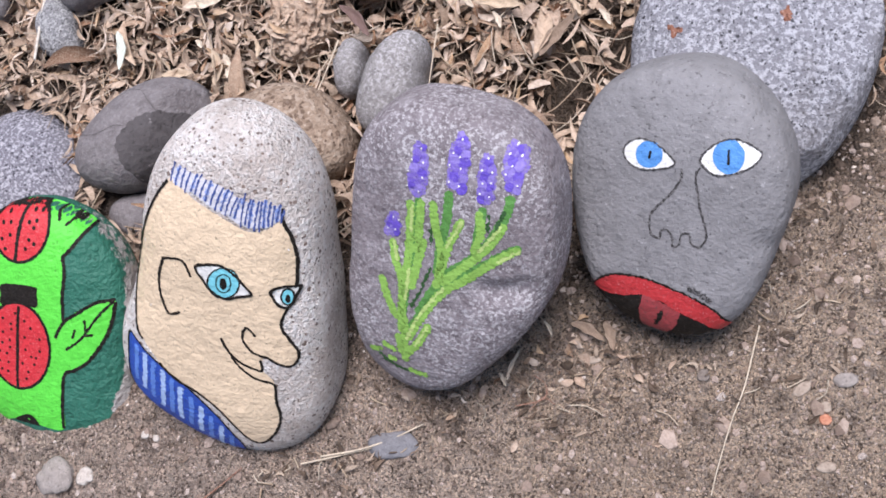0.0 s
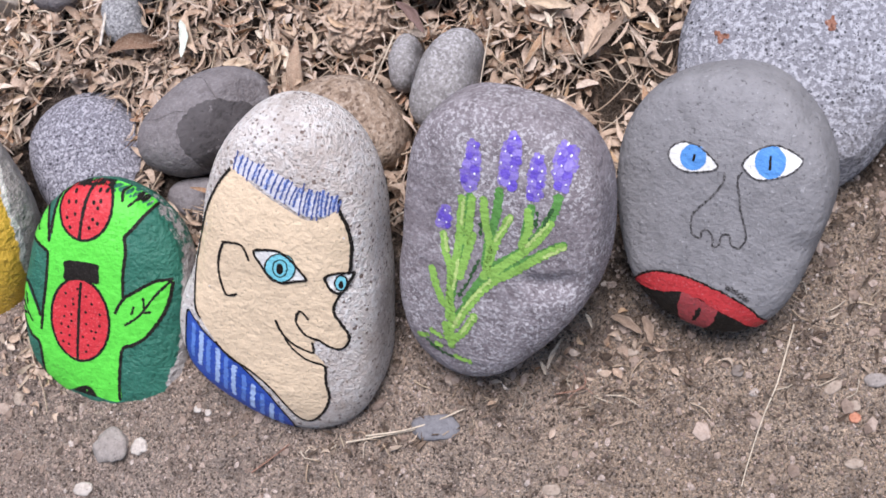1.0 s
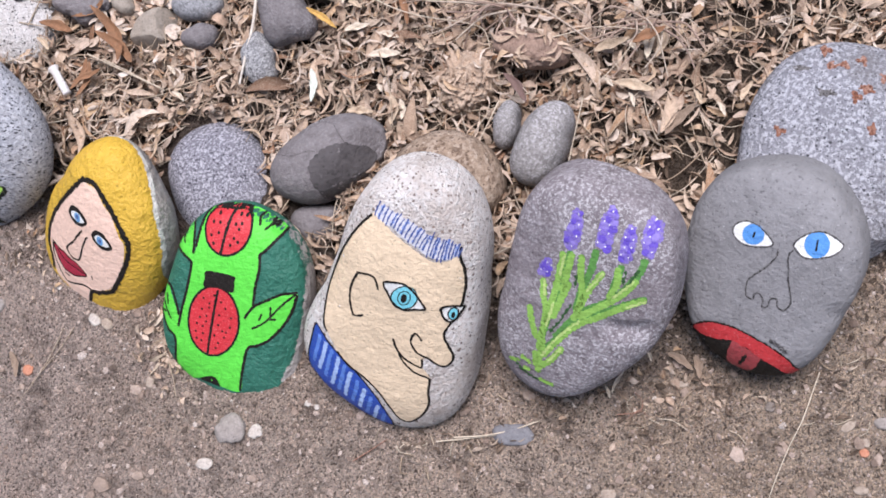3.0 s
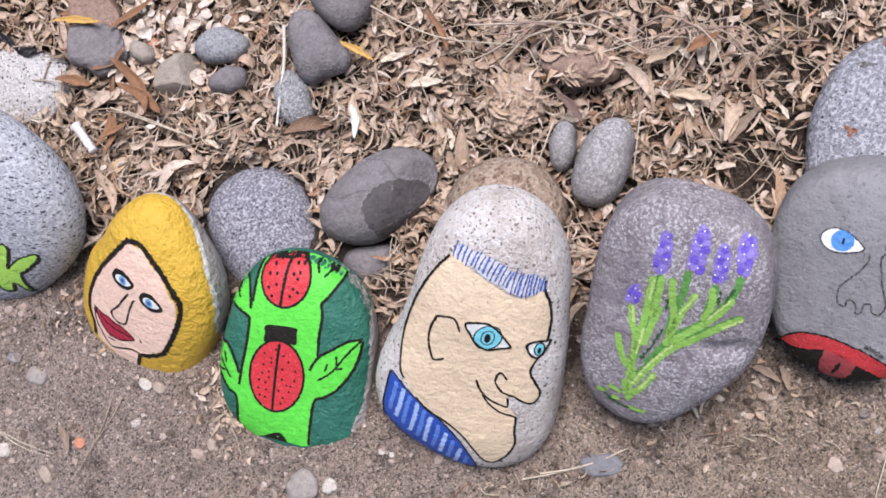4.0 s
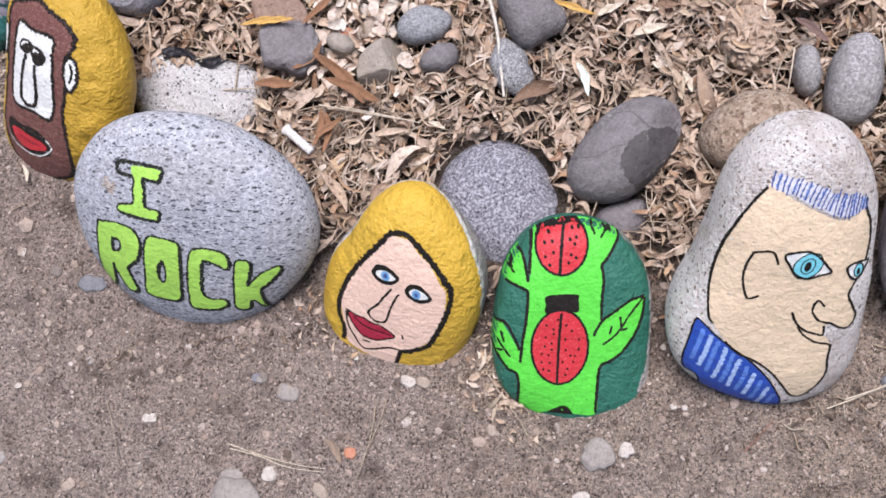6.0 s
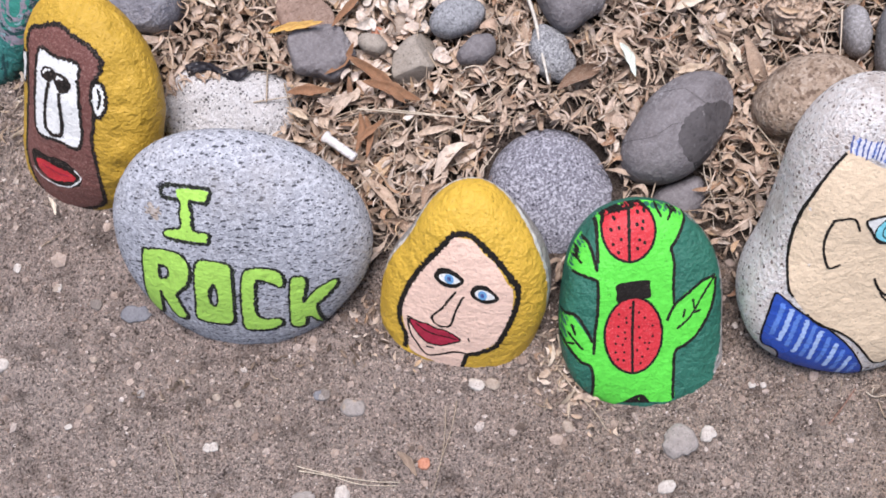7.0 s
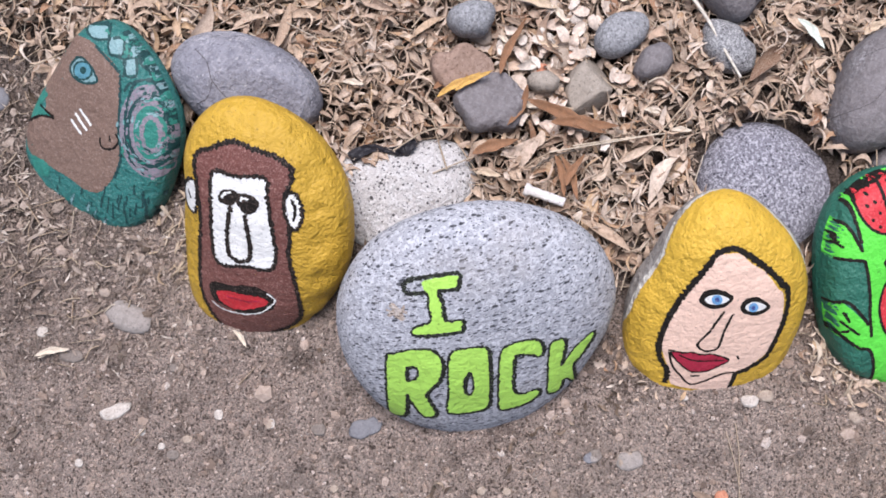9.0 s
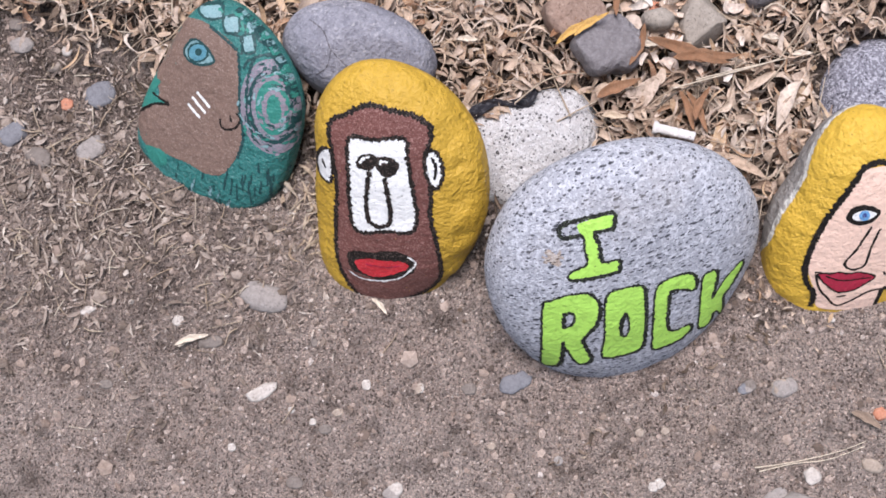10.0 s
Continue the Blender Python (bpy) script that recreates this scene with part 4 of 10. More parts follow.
stroke(cream_stone, PAINT_WASH, 2, 2.9, [(58.4, 106.1), (56.1, 95.8), (54.7, 84.7)], taper=0.3, rag=0.7)
stroke(cream_stone, PAINT_WASH, 2, 2.9, [(67.1, 100.7), (65.2, 94.4), (63.7, 87.5)], taper=0.3, rag=0.7)
stroke(cream_stone, PAINT_HAIR_LINE, 3, 1.4, [(-10.7, 132.5), (-13.5, 125.6), (-15.1, 118.4)], taper=0.2, rag=0.7)
stroke(cream_stone, PAINT_HAIR_LINE, 3, 1.4, [(-5.8, 130.4), (-9.1, 123.3), (-11.2, 116.1)], taper=0.2, rag=0.7)
stroke(cream_stone, PAINT_HAIR_LINE, 3, 1.4, [(-1.6, 129.6), (-4.3, 122.3), (-6.4, 114.8)], taper=0.2, rag=0.7)
stroke(cream_stone, PAINT_HAIR_LINE, 3, 1.4, [(2.7, 127), (-0.7, 119.5), (-3.2, 111.9)], taper=0.2, rag=0.7)
stroke(cream_stone, PAINT_HAIR_LINE, 3, 1.4, [(8.4, 125.9), (4.7, 119.6), (2, 113)], taper=0.2, rag=0.7)
stroke(cream_stone, PAINT_HAIR_LINE, 3, 1.4, [(11.9, 126.4), (7.9, 118.9), (5.1, 110.9)], taper=0.2, rag=0.7)
stroke(cream_stone, PAINT_HAIR_LINE, 3, 1.4, [(15.2, 122.1), (11.3, 115.6), (8.5, 108.9)], taper=0.2, rag=0.7)
stroke(cream_stone, PAINT_HAIR_LINE, 3, 1.4, [(19.4, 121.8), (15.4, 113.9), (12.6, 106.2)], taper=0.2, rag=0.7)
stroke(cream_stone, PAINT_HAIR_LINE, 3, 1.4, [(24.1, 119.5), (19.5, 111.4), (16.1, 103.2)], taper=0.2, rag=0.7)
stroke(cream_stone, PAINT_HAIR_LINE, 3, 1.4, [(28.1, 117), (23.2, 108.3), (19.1, 99.5)], taper=0.2, rag=0.7)
stroke(cream_stone, PAINT_HAIR_LINE, 3, 1.4, [(32.1, 115.6), (27.6, 107.4), (23.9, 98.7)], taper=0.2, rag=0.7)
stroke(cream_stone, PAINT_HAIR_LINE, 3, 1.4, [(35.3, 114), (30.4, 104.5), (26.6, 94.4)], taper=0.2, rag=0.7)
stroke(cream_stone, PAINT_HAIR_LINE, 3, 1.4, [(38.6, 109.8), (34.1, 102.7), (30.5, 95.1)], taper=0.2, rag=0.7)
stroke(cream_stone, PAINT_HAIR_LINE, 3, 1.4, [(41.2, 109.2), (37, 101.4), (33.6, 92.9)], taper=0.2, rag=0.7)
stroke(cream_stone, PAINT_HAIR_LINE, 3, 1.4, [(44.1, 112.3), (40.7, 99.5), (37.7, 86.2)], taper=0.2, rag=0.7)
stroke(cream_stone, PAINT_HAIR_LINE, 3, 1.4, [(47.9, 108.2), (44, 98.1), (41, 87.4)], taper=0.2, rag=0.7)
stroke(cream_stone, PAINT_HAIR_LINE, 3, 1.4, [(49.8, 107.5), (46.5, 96.6), (43.8, 85.1)], taper=0.2, rag=0.7)
stroke(cream_stone, PAINT_HAIR_LINE, 3, 1.4, [(53.8, 106.4), (50.3, 95.1), (47.3, 82.8)], taper=0.2, rag=0.7)
stroke(cream_stone, PAINT_HAIR_LINE, 3, 1.4, [(55.5, 105.5), (53.1, 94.2), (51.1, 81.8)], taper=0.2, rag=0.7)
stroke(cream_stone, PAINT_HAIR_LINE, 3, 1.4, [(58.4, 106.1), (56.1, 95.8), (54.7, 84.7)], taper=0.2, rag=0.7)
stroke(cream_stone, PAINT_HAIR_LINE, 3, 1.4, [(61.4, 104.3), (59.3, 95.2), (57.8, 85)], taper=0.2, rag=0.7)
stroke(cream_stone, PAINT_HAIR_LINE, 3, 1.4, [(64, 101), (61.9, 93.1), (60.4, 84.7)], taper=0.2, rag=0.7)
stroke(cream_stone, PAINT_HAIR_LINE, 3, 1.4, [(67.1, 100.7), (65.2, 94.4), (63.7, 87.5)], taper=0.2, rag=0.7)
stroke(cream_stone, PAINT_HAIR_LINE, 3, 1.4, [(69.3, 96.2), (67.6, 91.3), (66.5, 86.2)], taper=0.2, rag=0.7)
stroke(cream_stone, PAINT_BLACK, 2, 2.3, [(-18.4, 119), (-33.6, 101), (-49.1, 75.1), (-60.9, 47.6), (-68.8, 22.3), (-72.4, -1.7), (-72.4, -19), (-69, -26.2)])
stroke(cream_stone, PAINT_BLACK, 2, 2.3, [(68.6, 97.2), (67.8, 88.9), (72, 73.3), (73.4, 54.5), (71, 36), (69.1, 29.3)], rag=0.35)
stroke(cream_stone, PAINT_BLACK, 2, 2.3, [(62.9, 15.1), (56.6, 2.9), (55.6, -5.6), (60.3, -18.8), (63.4, -30.6), (61, -38.8), (55, -42.9), (46.1, -38.4), (39.8, -32.9), (28.9, -28.2), (22.9, -18.2), (23.3, -9.6), (27.9, -4), (33.4, -12.2)], rag=0.35)
stroke(cream_stone, PAINT_BLACK, 2, 2.3, [(3.6, -15.4), (7.7, -28.9), (15.3, -38.6), (26.5, -44.5), (32.8, -45.8), (33.7, -35)], rag=0.35)
stroke(cream_stone, PAINT_BLACK, 2, 2.3, [(9, -29.8), (12.5, -40.7), (25.1, -53.8), (39, -59.6), (40.6, -64.2), (38.8, -79.8), (38.7, -96.7), (30.5, -115.4), (16.3, -130), (5.6, -126.4), (-1.6, -112.6), (-13.1, -91.8), (-27.7, -75.7), (-46.4, -62.7), (-58.1, -47.4)], rag=0.35)
stroke(cream_stone, PAINT_BLACK, 2, 2.3, [(-33, 55.5), (-24.8, 56.4), (-14, 55.1), (-10, 41.5)], rag=0.35)
stroke(cream_stone, PAINT_BLACK, 2, 2.3, [(-31.6, 54.9), (-37.9, 42.4), (-41.1, 29), (-40.3, 13.2), (-36.9, 4), (-26.8, 6.6)], rag=0.35)
eye = fill(cream_stone, PAINT_WHITE, 1, [(-3.9, 51.2), (4.1, 54.3), (17.3, 54.1), (26.4, 47), (33.6, 36.4), (37.3, 28.5), (27.8, 26.2), (15.7, 23.4), (6.1, 28.8), (0.3, 39.5)], name="painted_eye", label="blue eye shape on white")
fill(cream_stone, PAINT_CYAN, 2, [(30.3, 39.4), (26.5, 30.8), (18.9, 24.7), (10.3, 23.8), (4.2, 28.3), (2.9, 36.6), (6.8, 45.4), (14.4, 51.3), (22.8, 52.1), (28.8, 47.6)], under=eye)
stroke(cream_stone, PAINT_BLACK, 3, 1.2, [(29.9, 39.4), (27.2, 32.2), (21.6, 26.5), (14.6, 23.9), (8, 25), (3.8, 29.6), (3.2, 36.7), (6.1, 43.9), (11.7, 49.5), (18.7, 52), (25, 50.8), (29.1, 46.2)], closed=True, rag=0.6, under=eye)
stroke(cream_stone, PAINT_DARK_TEAL, 3, 1.2, [(22.9, 38.5), (21.5, 34.1), (18.7, 30.7), (15.4, 29.2), (12.4, 30.1), (10.5, 32.9), (10.4, 37.1), (11.8, 41.5), (14.6, 44.8), (17.9, 46.3), (20.8, 45.4), (22.7, 42.6)], closed=True, rag=0.6, under=eye)
fill(cream_stone, PAINT_BLACK, 3, [(19.3, 37.7), (18.2, 34.2), (16.4, 31.9), (14.6, 31.7), (13.3, 33.7), (13.3, 37.1), (14.4, 40.7), (16.2, 43), (18, 43.1), (19.2, 41.1)], under=eye)
stroke(cream_stone, PAINT_BLACK, 4, 2.3, [(-3.9, 51.2), (4.1, 54.3), (17.3, 54.1), (26.4, 47), (33.6, 36.4), (37.3, 28.5), (27.8, 26.2), (15.7, 23.4), (6.1, 28.8), (0.3, 39.5)], closed=True, under=eye)
eye = fill(cream_stone, PAINT_WHITE, 1, [(52.5, 30), (61.2, 32.8), (71.4, 29.9), (68.3, 21.8), (62.8, 14.1), (55.7, 18)], name="painted_eye", label="blue eye shape on white")
fill(cream_stone, PAINT_CYAN, 2, [(67.3, 22.3), (66, 18.2), (63.8, 16.2), (61.3, 16.8), (59.5, 19.8), (59.2, 24.3), (60.5, 28.4), (62.9, 30.6), (65.3, 29.9), (66.9, 26.6)], under=eye)
stroke(cream_stone, PAINT_BLACK, 3, 1.2, [(67.5, 22.2), (66.5, 18.8), (64.8, 16.6), (62.5, 16.2), (60.5, 17.6), (59.1, 20.5), (58.9, 24.2), (60, 27.7), (61.9, 30.1), (64.1, 30.6), (66.1, 29), (67.3, 26)], closed=True, rag=0.6, under=eye)
fill(cream_stone, PAINT_BLACK, 3, [(64.8, 21.3), (64.2, 19.3), (63.3, 18.2), (62.3, 18.5), (61.5, 19.9), (61.4, 22.1), (62, 24.1), (63, 25.3), (64, 25.1), (64.7, 23.5)], under=eye)
stroke(cream_stone, PAINT_BLACK, 4, 2.3, [(52.5, 30), (61.2, 32.8), (71.9, 30.1), (68.3, 21.8), (62.8, 14.1), (55.7, 18)], closed=True, under=eye)
fill(cream_stone, PAINT_BLUE, 1, [(-83.8, -25), (-75.9, -28.8), (-66.2, -40.8), (-53.5, -53.7), (-37.2, -70.5), (-21.2, -91.7), (-8.7, -118.1), (-4, -143.9), (-20.4, -190.8), (-37.1, -186.9), (-58.4, -174.7), (-79.3, -157.5), (-83.8, -101.5), (-96.7, -91.2), (-97.1, -73), (-90.9, -47.8)])
stroke(cream_stone, PAINT_MID_BLUE, 2, 4.4, [(-77.4, -34.3), (-82.9, -54), (-89.9, -75.9)], rag=0.6, taper=0.5)
stroke(cream_stone, PAINT_PALE_BLUE, 2, 4.4, [(-70.2, -40.3), (-75.8, -60.7), (-82.9, -83)], rag=0.6, taper=0.5)
stroke(cream_stone, PAINT_MID_BLUE, 2, 4.4, [(-63.5, -47.3), (-70.3, -68.6), (-76.3, -91.4)], rag=0.6, taper=0.5)
stroke(cream_stone, PAINT_PALE_BLUE, 2, 4.4, [(-56.8, -54.9), (-61.9, -76.2), (-70, -100.8)], rag=0.6, taper=0.5)
stroke(cream_stone, PAINT_MID_BLUE, 2, 4.4, [(-50.2, -62.8), (-55.4, -83.5), (-62.9, -107.6)], rag=0.6, taper=0.5)
stroke(cream_stone, PAINT_PALE_BLUE, 2, 4.4, [(-43.7, -70.8), (-50, -90.9), (-55.3, -113.1)], rag=0.6, taper=0.5)
stroke(cream_stone, PAINT_MID_BLUE, 2, 4.4, [(-36.7, -80.4), (-41, -98.2), (-47.8, -119.3)], rag=0.6, taper=0.5)
stroke(cream_stone, PAINT_PALE_BLUE, 2, 4.4, [(-29.8, -90.3), (-34.2, -106.5), (-40.5, -125.9)], rag=0.6, taper=0.5)
stroke(cream_stone, PAINT_MID_BLUE, 2, 4.4, [(-23, -100.5), (-27, -115), (-33.3, -133.3)], rag=0.6, taper=0.5)
stroke(cream_stone, PAINT_PALE_BLUE, 2, 4.4, [(-16.1, -111.4), (-20.6, -124.6), (-27, -144.4)], rag=0.6, taper=0.5)
stroke(cream_stone, PAINT_MID_BLUE, 2, 4.4, [(-9.6, -123.6), (-14.9, -136), (-28.3, -185.5)], rag=0.6, taper=0.5)
stroke(cream_stone, PAINT_BLACK, 3, 1.7, [(-83.8, -25), (-75.9, -28.8), (-66.2, -40.8), (-53.5, -53.7), (-37.2, -70.5), (-21.2, -91.7), (-8.7, -118.1), (-4, -143.9), (-20.4, -190.8), (-37.1, -186.9), (-58.4, -174.7), (-79.3, -157.5), (-83.8, -101.5), (-96.7, -91.2), (-97.1, -73), (-90.9, -47.8)], closed=True)

# lavender stone
for pts in (
    [(-22.0, 57.7), (-21.2, 74.7), (-18.5, 88.7), (-11.3, 86.5), (-6.7, 70.5), (-7.9, 51.9), (-17.5, 47.9)],
    [(7.5, 69.2), (7.2, 85.3), (9.2, 98.2), (15.9, 102.1), (21.8, 91.5), (22.3, 70.8), (18.6, 61.5), (10.3, 61.8)],
    [(31.4, 65.1), (29.7, 80.7), (32.3, 91.5), (39.2, 89.2), (44.1, 73.6), (43.1, 58.4), (35.6, 56.5)],
    [(48.3, 77.1), (45.4, 92.3), (47.6, 100.7), (56.0, 97.2), (62.4, 86.0), (60.7, 71.8), (54.1, 67.9)],
    [(-38.5, 13.8), (-36.0, 27.2), (-28.8, 30.8), (-24.5, 20.6), (-26.7, 10.4), (-34.7, 8.2)]
):
    fill(lavender_stone, PAINT_FLOWER_WASH, 0, pts, name="painted_flower", label="violet lavender spike", rag=0.0022)
for pts in (
    [(-11.7, 47.6), (-12.2, 28.1), (-15.0, -0.9), (-16.6, -32.3), (-17.8, -66.2)],
    [(10.8, 59.3), (11.2, 36.0), (7.5, 7.0), (7.6, -14.5)],
    [(55.9, 65.6), (53.4, 45.9), (37.9, 14.7), (13.1, -12.5), (-5.5, -51.2)],
    [(37.5, 52.8), (36.0, 29.3), (35.6, 10.8)],
    [(67.5, 27.0), (49.1, 11.9), (24.7, -11.4), (4.8, -37.6), (-10.0, -66.5)],
):
    stroke(lavender_stone, PAINT_STEM, 0, 7.0, pts, taper=0.4, rag=0.5)
for pts in (
    [(-18.4, 44.0), (-17.3, 20.1), (-16.9, -7.5), (-18.2, -39.4), (-17.3, -73.1)],
    [(-10.2, 46.7), (-9.7, 25.8), (-10.7, 0.6)],
    [(-5.2, 14.9), (-8.5, -4.8), (-12.3, -30.8)],
    [(-31.0, 7.4), (-26.0, -10.7), (-19.6, -27.0), (-18.3, -59.5)],
    [(-37.3, -25.7), (-30.7, -44.3), (-21.4, -60.8)],
    [(-0.8, 48.5), (3.0, 27.2), (8.9, 7.5), (9.4, -17.0)],
    [(23.3, 40.0), (15.0, 15.9), (10.5, -4.2), (7.3, -24.0)],
    [(34.1, 49.0), (38.2, 33.0), (34.0, 13.5)],
    [(55.0, 43.4), (42.7, 19.2), (23.6, -4.0), (11.2, -19.5)],
    [(67.7, 25.5), (54.0, 14.7), (34.8, -5.3), (14.8, -24.3), (0.2, -49.1), (-12.2, -78.0)],
    [(5.6, -57.0), (-3.1, -77.9), (-13.1, -93.4)],
    [(-15.7, -55.2), (-14.6, -79.0), (-12.9, -101.1)],
    [(-20.4, -74.5), (-16.2, -94.9)],
):
    stroke(lavender_stone, PAINT_STEM_PALE, 1, 6.6, pts, taper=0.35, rag=0.55)
for pts in (
    [(-37.2, -101.2), (-20.9, -109.3), (-5.0, -109.6)],
    [(2.0, -7.3), (-4.9, -31.4), (-10.6, -46.5)],
    [(48.4, 36.0), (53.1, 54.1)],
    [(42.3, 48.5), (43.9, 34.7)],
    [(-0.4, 26.0), (0.6, 10.7)],
):
    stroke(lavender_stone, PAINT_STEM_DARK, 1.5, 2.6, pts, taper=0.3, rag=0.9)
for pts in (
    [(-46.0, -100.4), (-33.9, -95.5)],
    [(-34.1, -88.1), (-21.1, -93.4)],
    [(-11.4, -108.7), (5.8, -109.7)],
    [(-28.9, -101.0), (-20.9, -103.1)],
):
    stroke(lavender_stone, PAINT_STEM_PALE, 2, 4.6, pts, taper=0.3, rag=0.9)
for pts in (
    [(-14.7, -12.9), (-15.6, -41.8)],
    [(14.4, -21.3), (-2.6, -50.1), (-12.8, -78.2)],
    [(4.3, -59.2), (-5.8, -82.6)],
    [(23.5, 38.6), (12.7, 12.0)],
    [(52.7, 41.4), (37.7, 16.2)],
    [(-29.4, 6.4), (-25.5, -10.5)],
    [(-16.8, 41.5), (-16.2, 17.3)],
    [(67.9, 24.0), (51.9, 11.2)],
):
    stroke(lavender_stone, PAINT_STEM_LIGHT, 2, 2.4, pts, taper=0.3, rag=0.9)
fill(lavender_stone, PAINT_LILAC, 2, [(-15.9, 88.2), (-15.5, 87), (-15.7, 86), (-16.6, 85.3), (-17.8, 85.2), (-18.8, 85.8), (-19.3, 86.9), (-19, 88), (-18.1, 88.7), (-16.9, 88.8)], name="painted_petal", rag=0.0006)
fill(lavender_stone, PAINT_PURPLE, 2, [(-10.4, 85.5), (-11.2, 84.1), (-12.5, 83.3), (-13.9, 83.4), (-14.8, 84.6), (-14.8, 86.1), (-14, 87.5), (-12.7, 88.3), (-11.3, 88.1), (-10.4, 87)], name="painted_petal", rag=0.0006)
fill(lavender_stone, PAINT_VIOLET, 2, [(-15.8, 82.5), (-15.1, 81), (-15.4, 79.4), (-16.6, 78.5), (-18.1, 78.5), (-19.5, 79.6), (-20.2, 81.1), (-20, 82.7), (-18.8, 83.6), (-17.3, 83.5)], name="painted_petal", rag=0.0006)
fill(lavender_stone, PAINT_VIOLET, 2, [(-9.3, 79.4), (-10.3, 77.7), (-12.1, 76.9), (-13.9, 77.2), (-15.2, 78.4), (-15.3, 80.2), (-14.3, 81.9), (-12.5, 82.7), (-10.6, 82.5), (-9.4, 81.2)], name="painted_petal", rag=0.0006)
fill(lavender_stone, PAINT_PURPLE, 2, [(-14.9, 78.3), (-14.3, 76.5), (-14.8, 74.7), (-16.4, 73.5), (-18.2, 73.3), (-19.8, 74.3), (-20.4, 76), (-19.7, 77.9), (-18.3, 79), (-16.4, 79.1)], name="painted_petal", rag=0.0006)
fill(lavender_stone, PAINT_LILAC, 2, [(-8.4, 74.2), (-9.5, 72.2), (-11.3, 71.2), (-13.2, 71.5), (-14.4, 72.9), (-14.4, 75.1), (-13.3, 77.1), (-11.4, 78.1), (-9.6, 77.8), (-8.4, 76.3)], name="painted_petal", rag=0.0006)
fill(lavender_stone, PAINT_LILAC, 2, [(-15, 72.1), (-14.1, 69.9), (-14.7, 67.7), (-16.4, 66.3), (-18.6, 66.3), (-20.4, 67.6), (-21.3, 69.8), (-20.7, 72.1), (-19, 73.5), (-16.8, 73.5)], name="painted_petal", rag=0.0006)
fill(lavender_stone, PAINT_PURPLE, 2, [(-7.5, 66.8), (-8.8, 64.9), (-11.2, 63.9), (-13.7, 64.2), (-15.3, 65.8), (-15.5, 68), (-14.2, 70), (-11.8, 70.9), (-9.4, 70.5), (-7.7, 69)], name="painted_petal", rag=0.0006)
fill(lavender_stone, PAINT_VIOLET, 2, [(-15.1, 65), (-14.2, 62.5), (-14.5, 60.2), (-16.2, 58.8), (-18.4, 59), (-20.4, 60.6), (-21.3, 63.1), (-20.9, 65.5), (-19.3, 66.8), (-17.1, 66.6)], name="painted_petal", rag=0.0006)
fill(lavender_stone, PAINT_VIOLET, 2, [(-8.9, 60.6), (-10.3, 58), (-12.6, 56.6), (-14.8, 56.9), (-16.1, 58.8), (-16, 61.7), (-14.6, 64.2), (-12.3, 65.7), (-10.1, 65.4), (-8.8, 63.4)], name="painted_petal", rag=0.0006)
fill(lavender_stone, PAINT_PURPLE, 2, [(-14.6, 60.2), (-14, 58), (-14.9, 55.7), (-17, 53.9), (-19.3, 53.6), (-21.1, 54.7), (-21.6, 56.8), (-20.7, 59.2), (-18.7, 60.8), (-16.4, 61.2)], name="painted_petal", rag=0.0006)
fill(lavender_stone, PAINT_LILAC, 2, [(-9.7, 54.9), (-11, 52.9), (-13.1, 51.8), (-15.3, 52.1), (-16.7, 53.7), (-16.8, 56), (-15.5, 58), (-13.4, 59), (-11.2, 58.7), (-9.8, 57.2)], name="painted_petal", rag=0.0006)
stroke(lavender_stone, PAINT_PURPLE, 1, 8, [(14.4, 100.5), (15.9, 83), (16.3, 62.9)], taper=0.35, rag=0.8, label="purple flower spike")
fill(lavender_stone, PAINT_LILAC, 2, [(14.2, 101.9), (14.9, 100.9), (14.8, 99.8), (13.9, 99.2), (12.7, 99.3), (11.5, 100), (10.9, 101.1), (11, 102.1), (11.8, 102.7), (13, 102.6)], name="painted_petal", rag=0.0006)
fill(lavender_stone, PAINT_PURPLE, 2, [(18.6, 97.4), (18, 96.2), (16.7, 95.5), (15.4, 95.7), (14.6, 96.8), (14.4, 98.1), (15.1, 99.4), (16.2, 100), (17.5, 99.7), (18.4, 98.8)], name="painted_petal", rag=0.0006)
fill(lavender_stone, PAINT_VIOLET, 2, [(15.4, 96.4), (16, 95), (15.5, 93.5), (14.2, 92.4), (12.4, 92.2), (10.9, 93.1), (10.3, 94.5), (10.8, 96.1), (12.1, 97.1), (13.9, 97.2)], name="painted_petal", rag=0.0006)
fill(lavender_stone, PAINT_VIOLET, 2, [(19.9, 93), (19, 91.3), (17.4, 90.5), (15.8, 90.8), (14.8, 92), (14.6, 93.9), (15.5, 95.4), (17, 96.2), (18.6, 95.9), (19.7, 94.7)], name="painted_petal", rag=0.0006)
fill(lavender_stone, PAINT_PURPLE, 2, [(14.6, 91.8), (15.5, 90), (15.2, 88.3), (13.9, 87.3), (12.1, 87.4), (10.5, 88.5), (9.7, 90.3), (9.9, 92), (11.2, 92.9), (13, 92.9)], name="painted_petal", rag=0.0006)
fill(lavender_stone, PAINT_LILAC, 2, [(22.6, 87), (21.4, 85), (19.3, 84), (17.2, 84.3), (15.7, 85.9), (15.5, 88.2), (16.6, 90.1), (18.7, 91.1), (20.9, 90.8), (22.3, 89.2)], name="painted_petal", rag=0.0006)
fill(lavender_stone, PAINT_LILAC, 2, [(14.5, 85.9), (15.5, 83.5), (15.1, 81.2), (13.3, 79.8), (10.9, 79.8), (8.9, 81.4), (7.9, 83.7), (8.3, 86), (10.1, 87.4), (12.4, 87.3)], name="painted_petal", rag=0.0006)
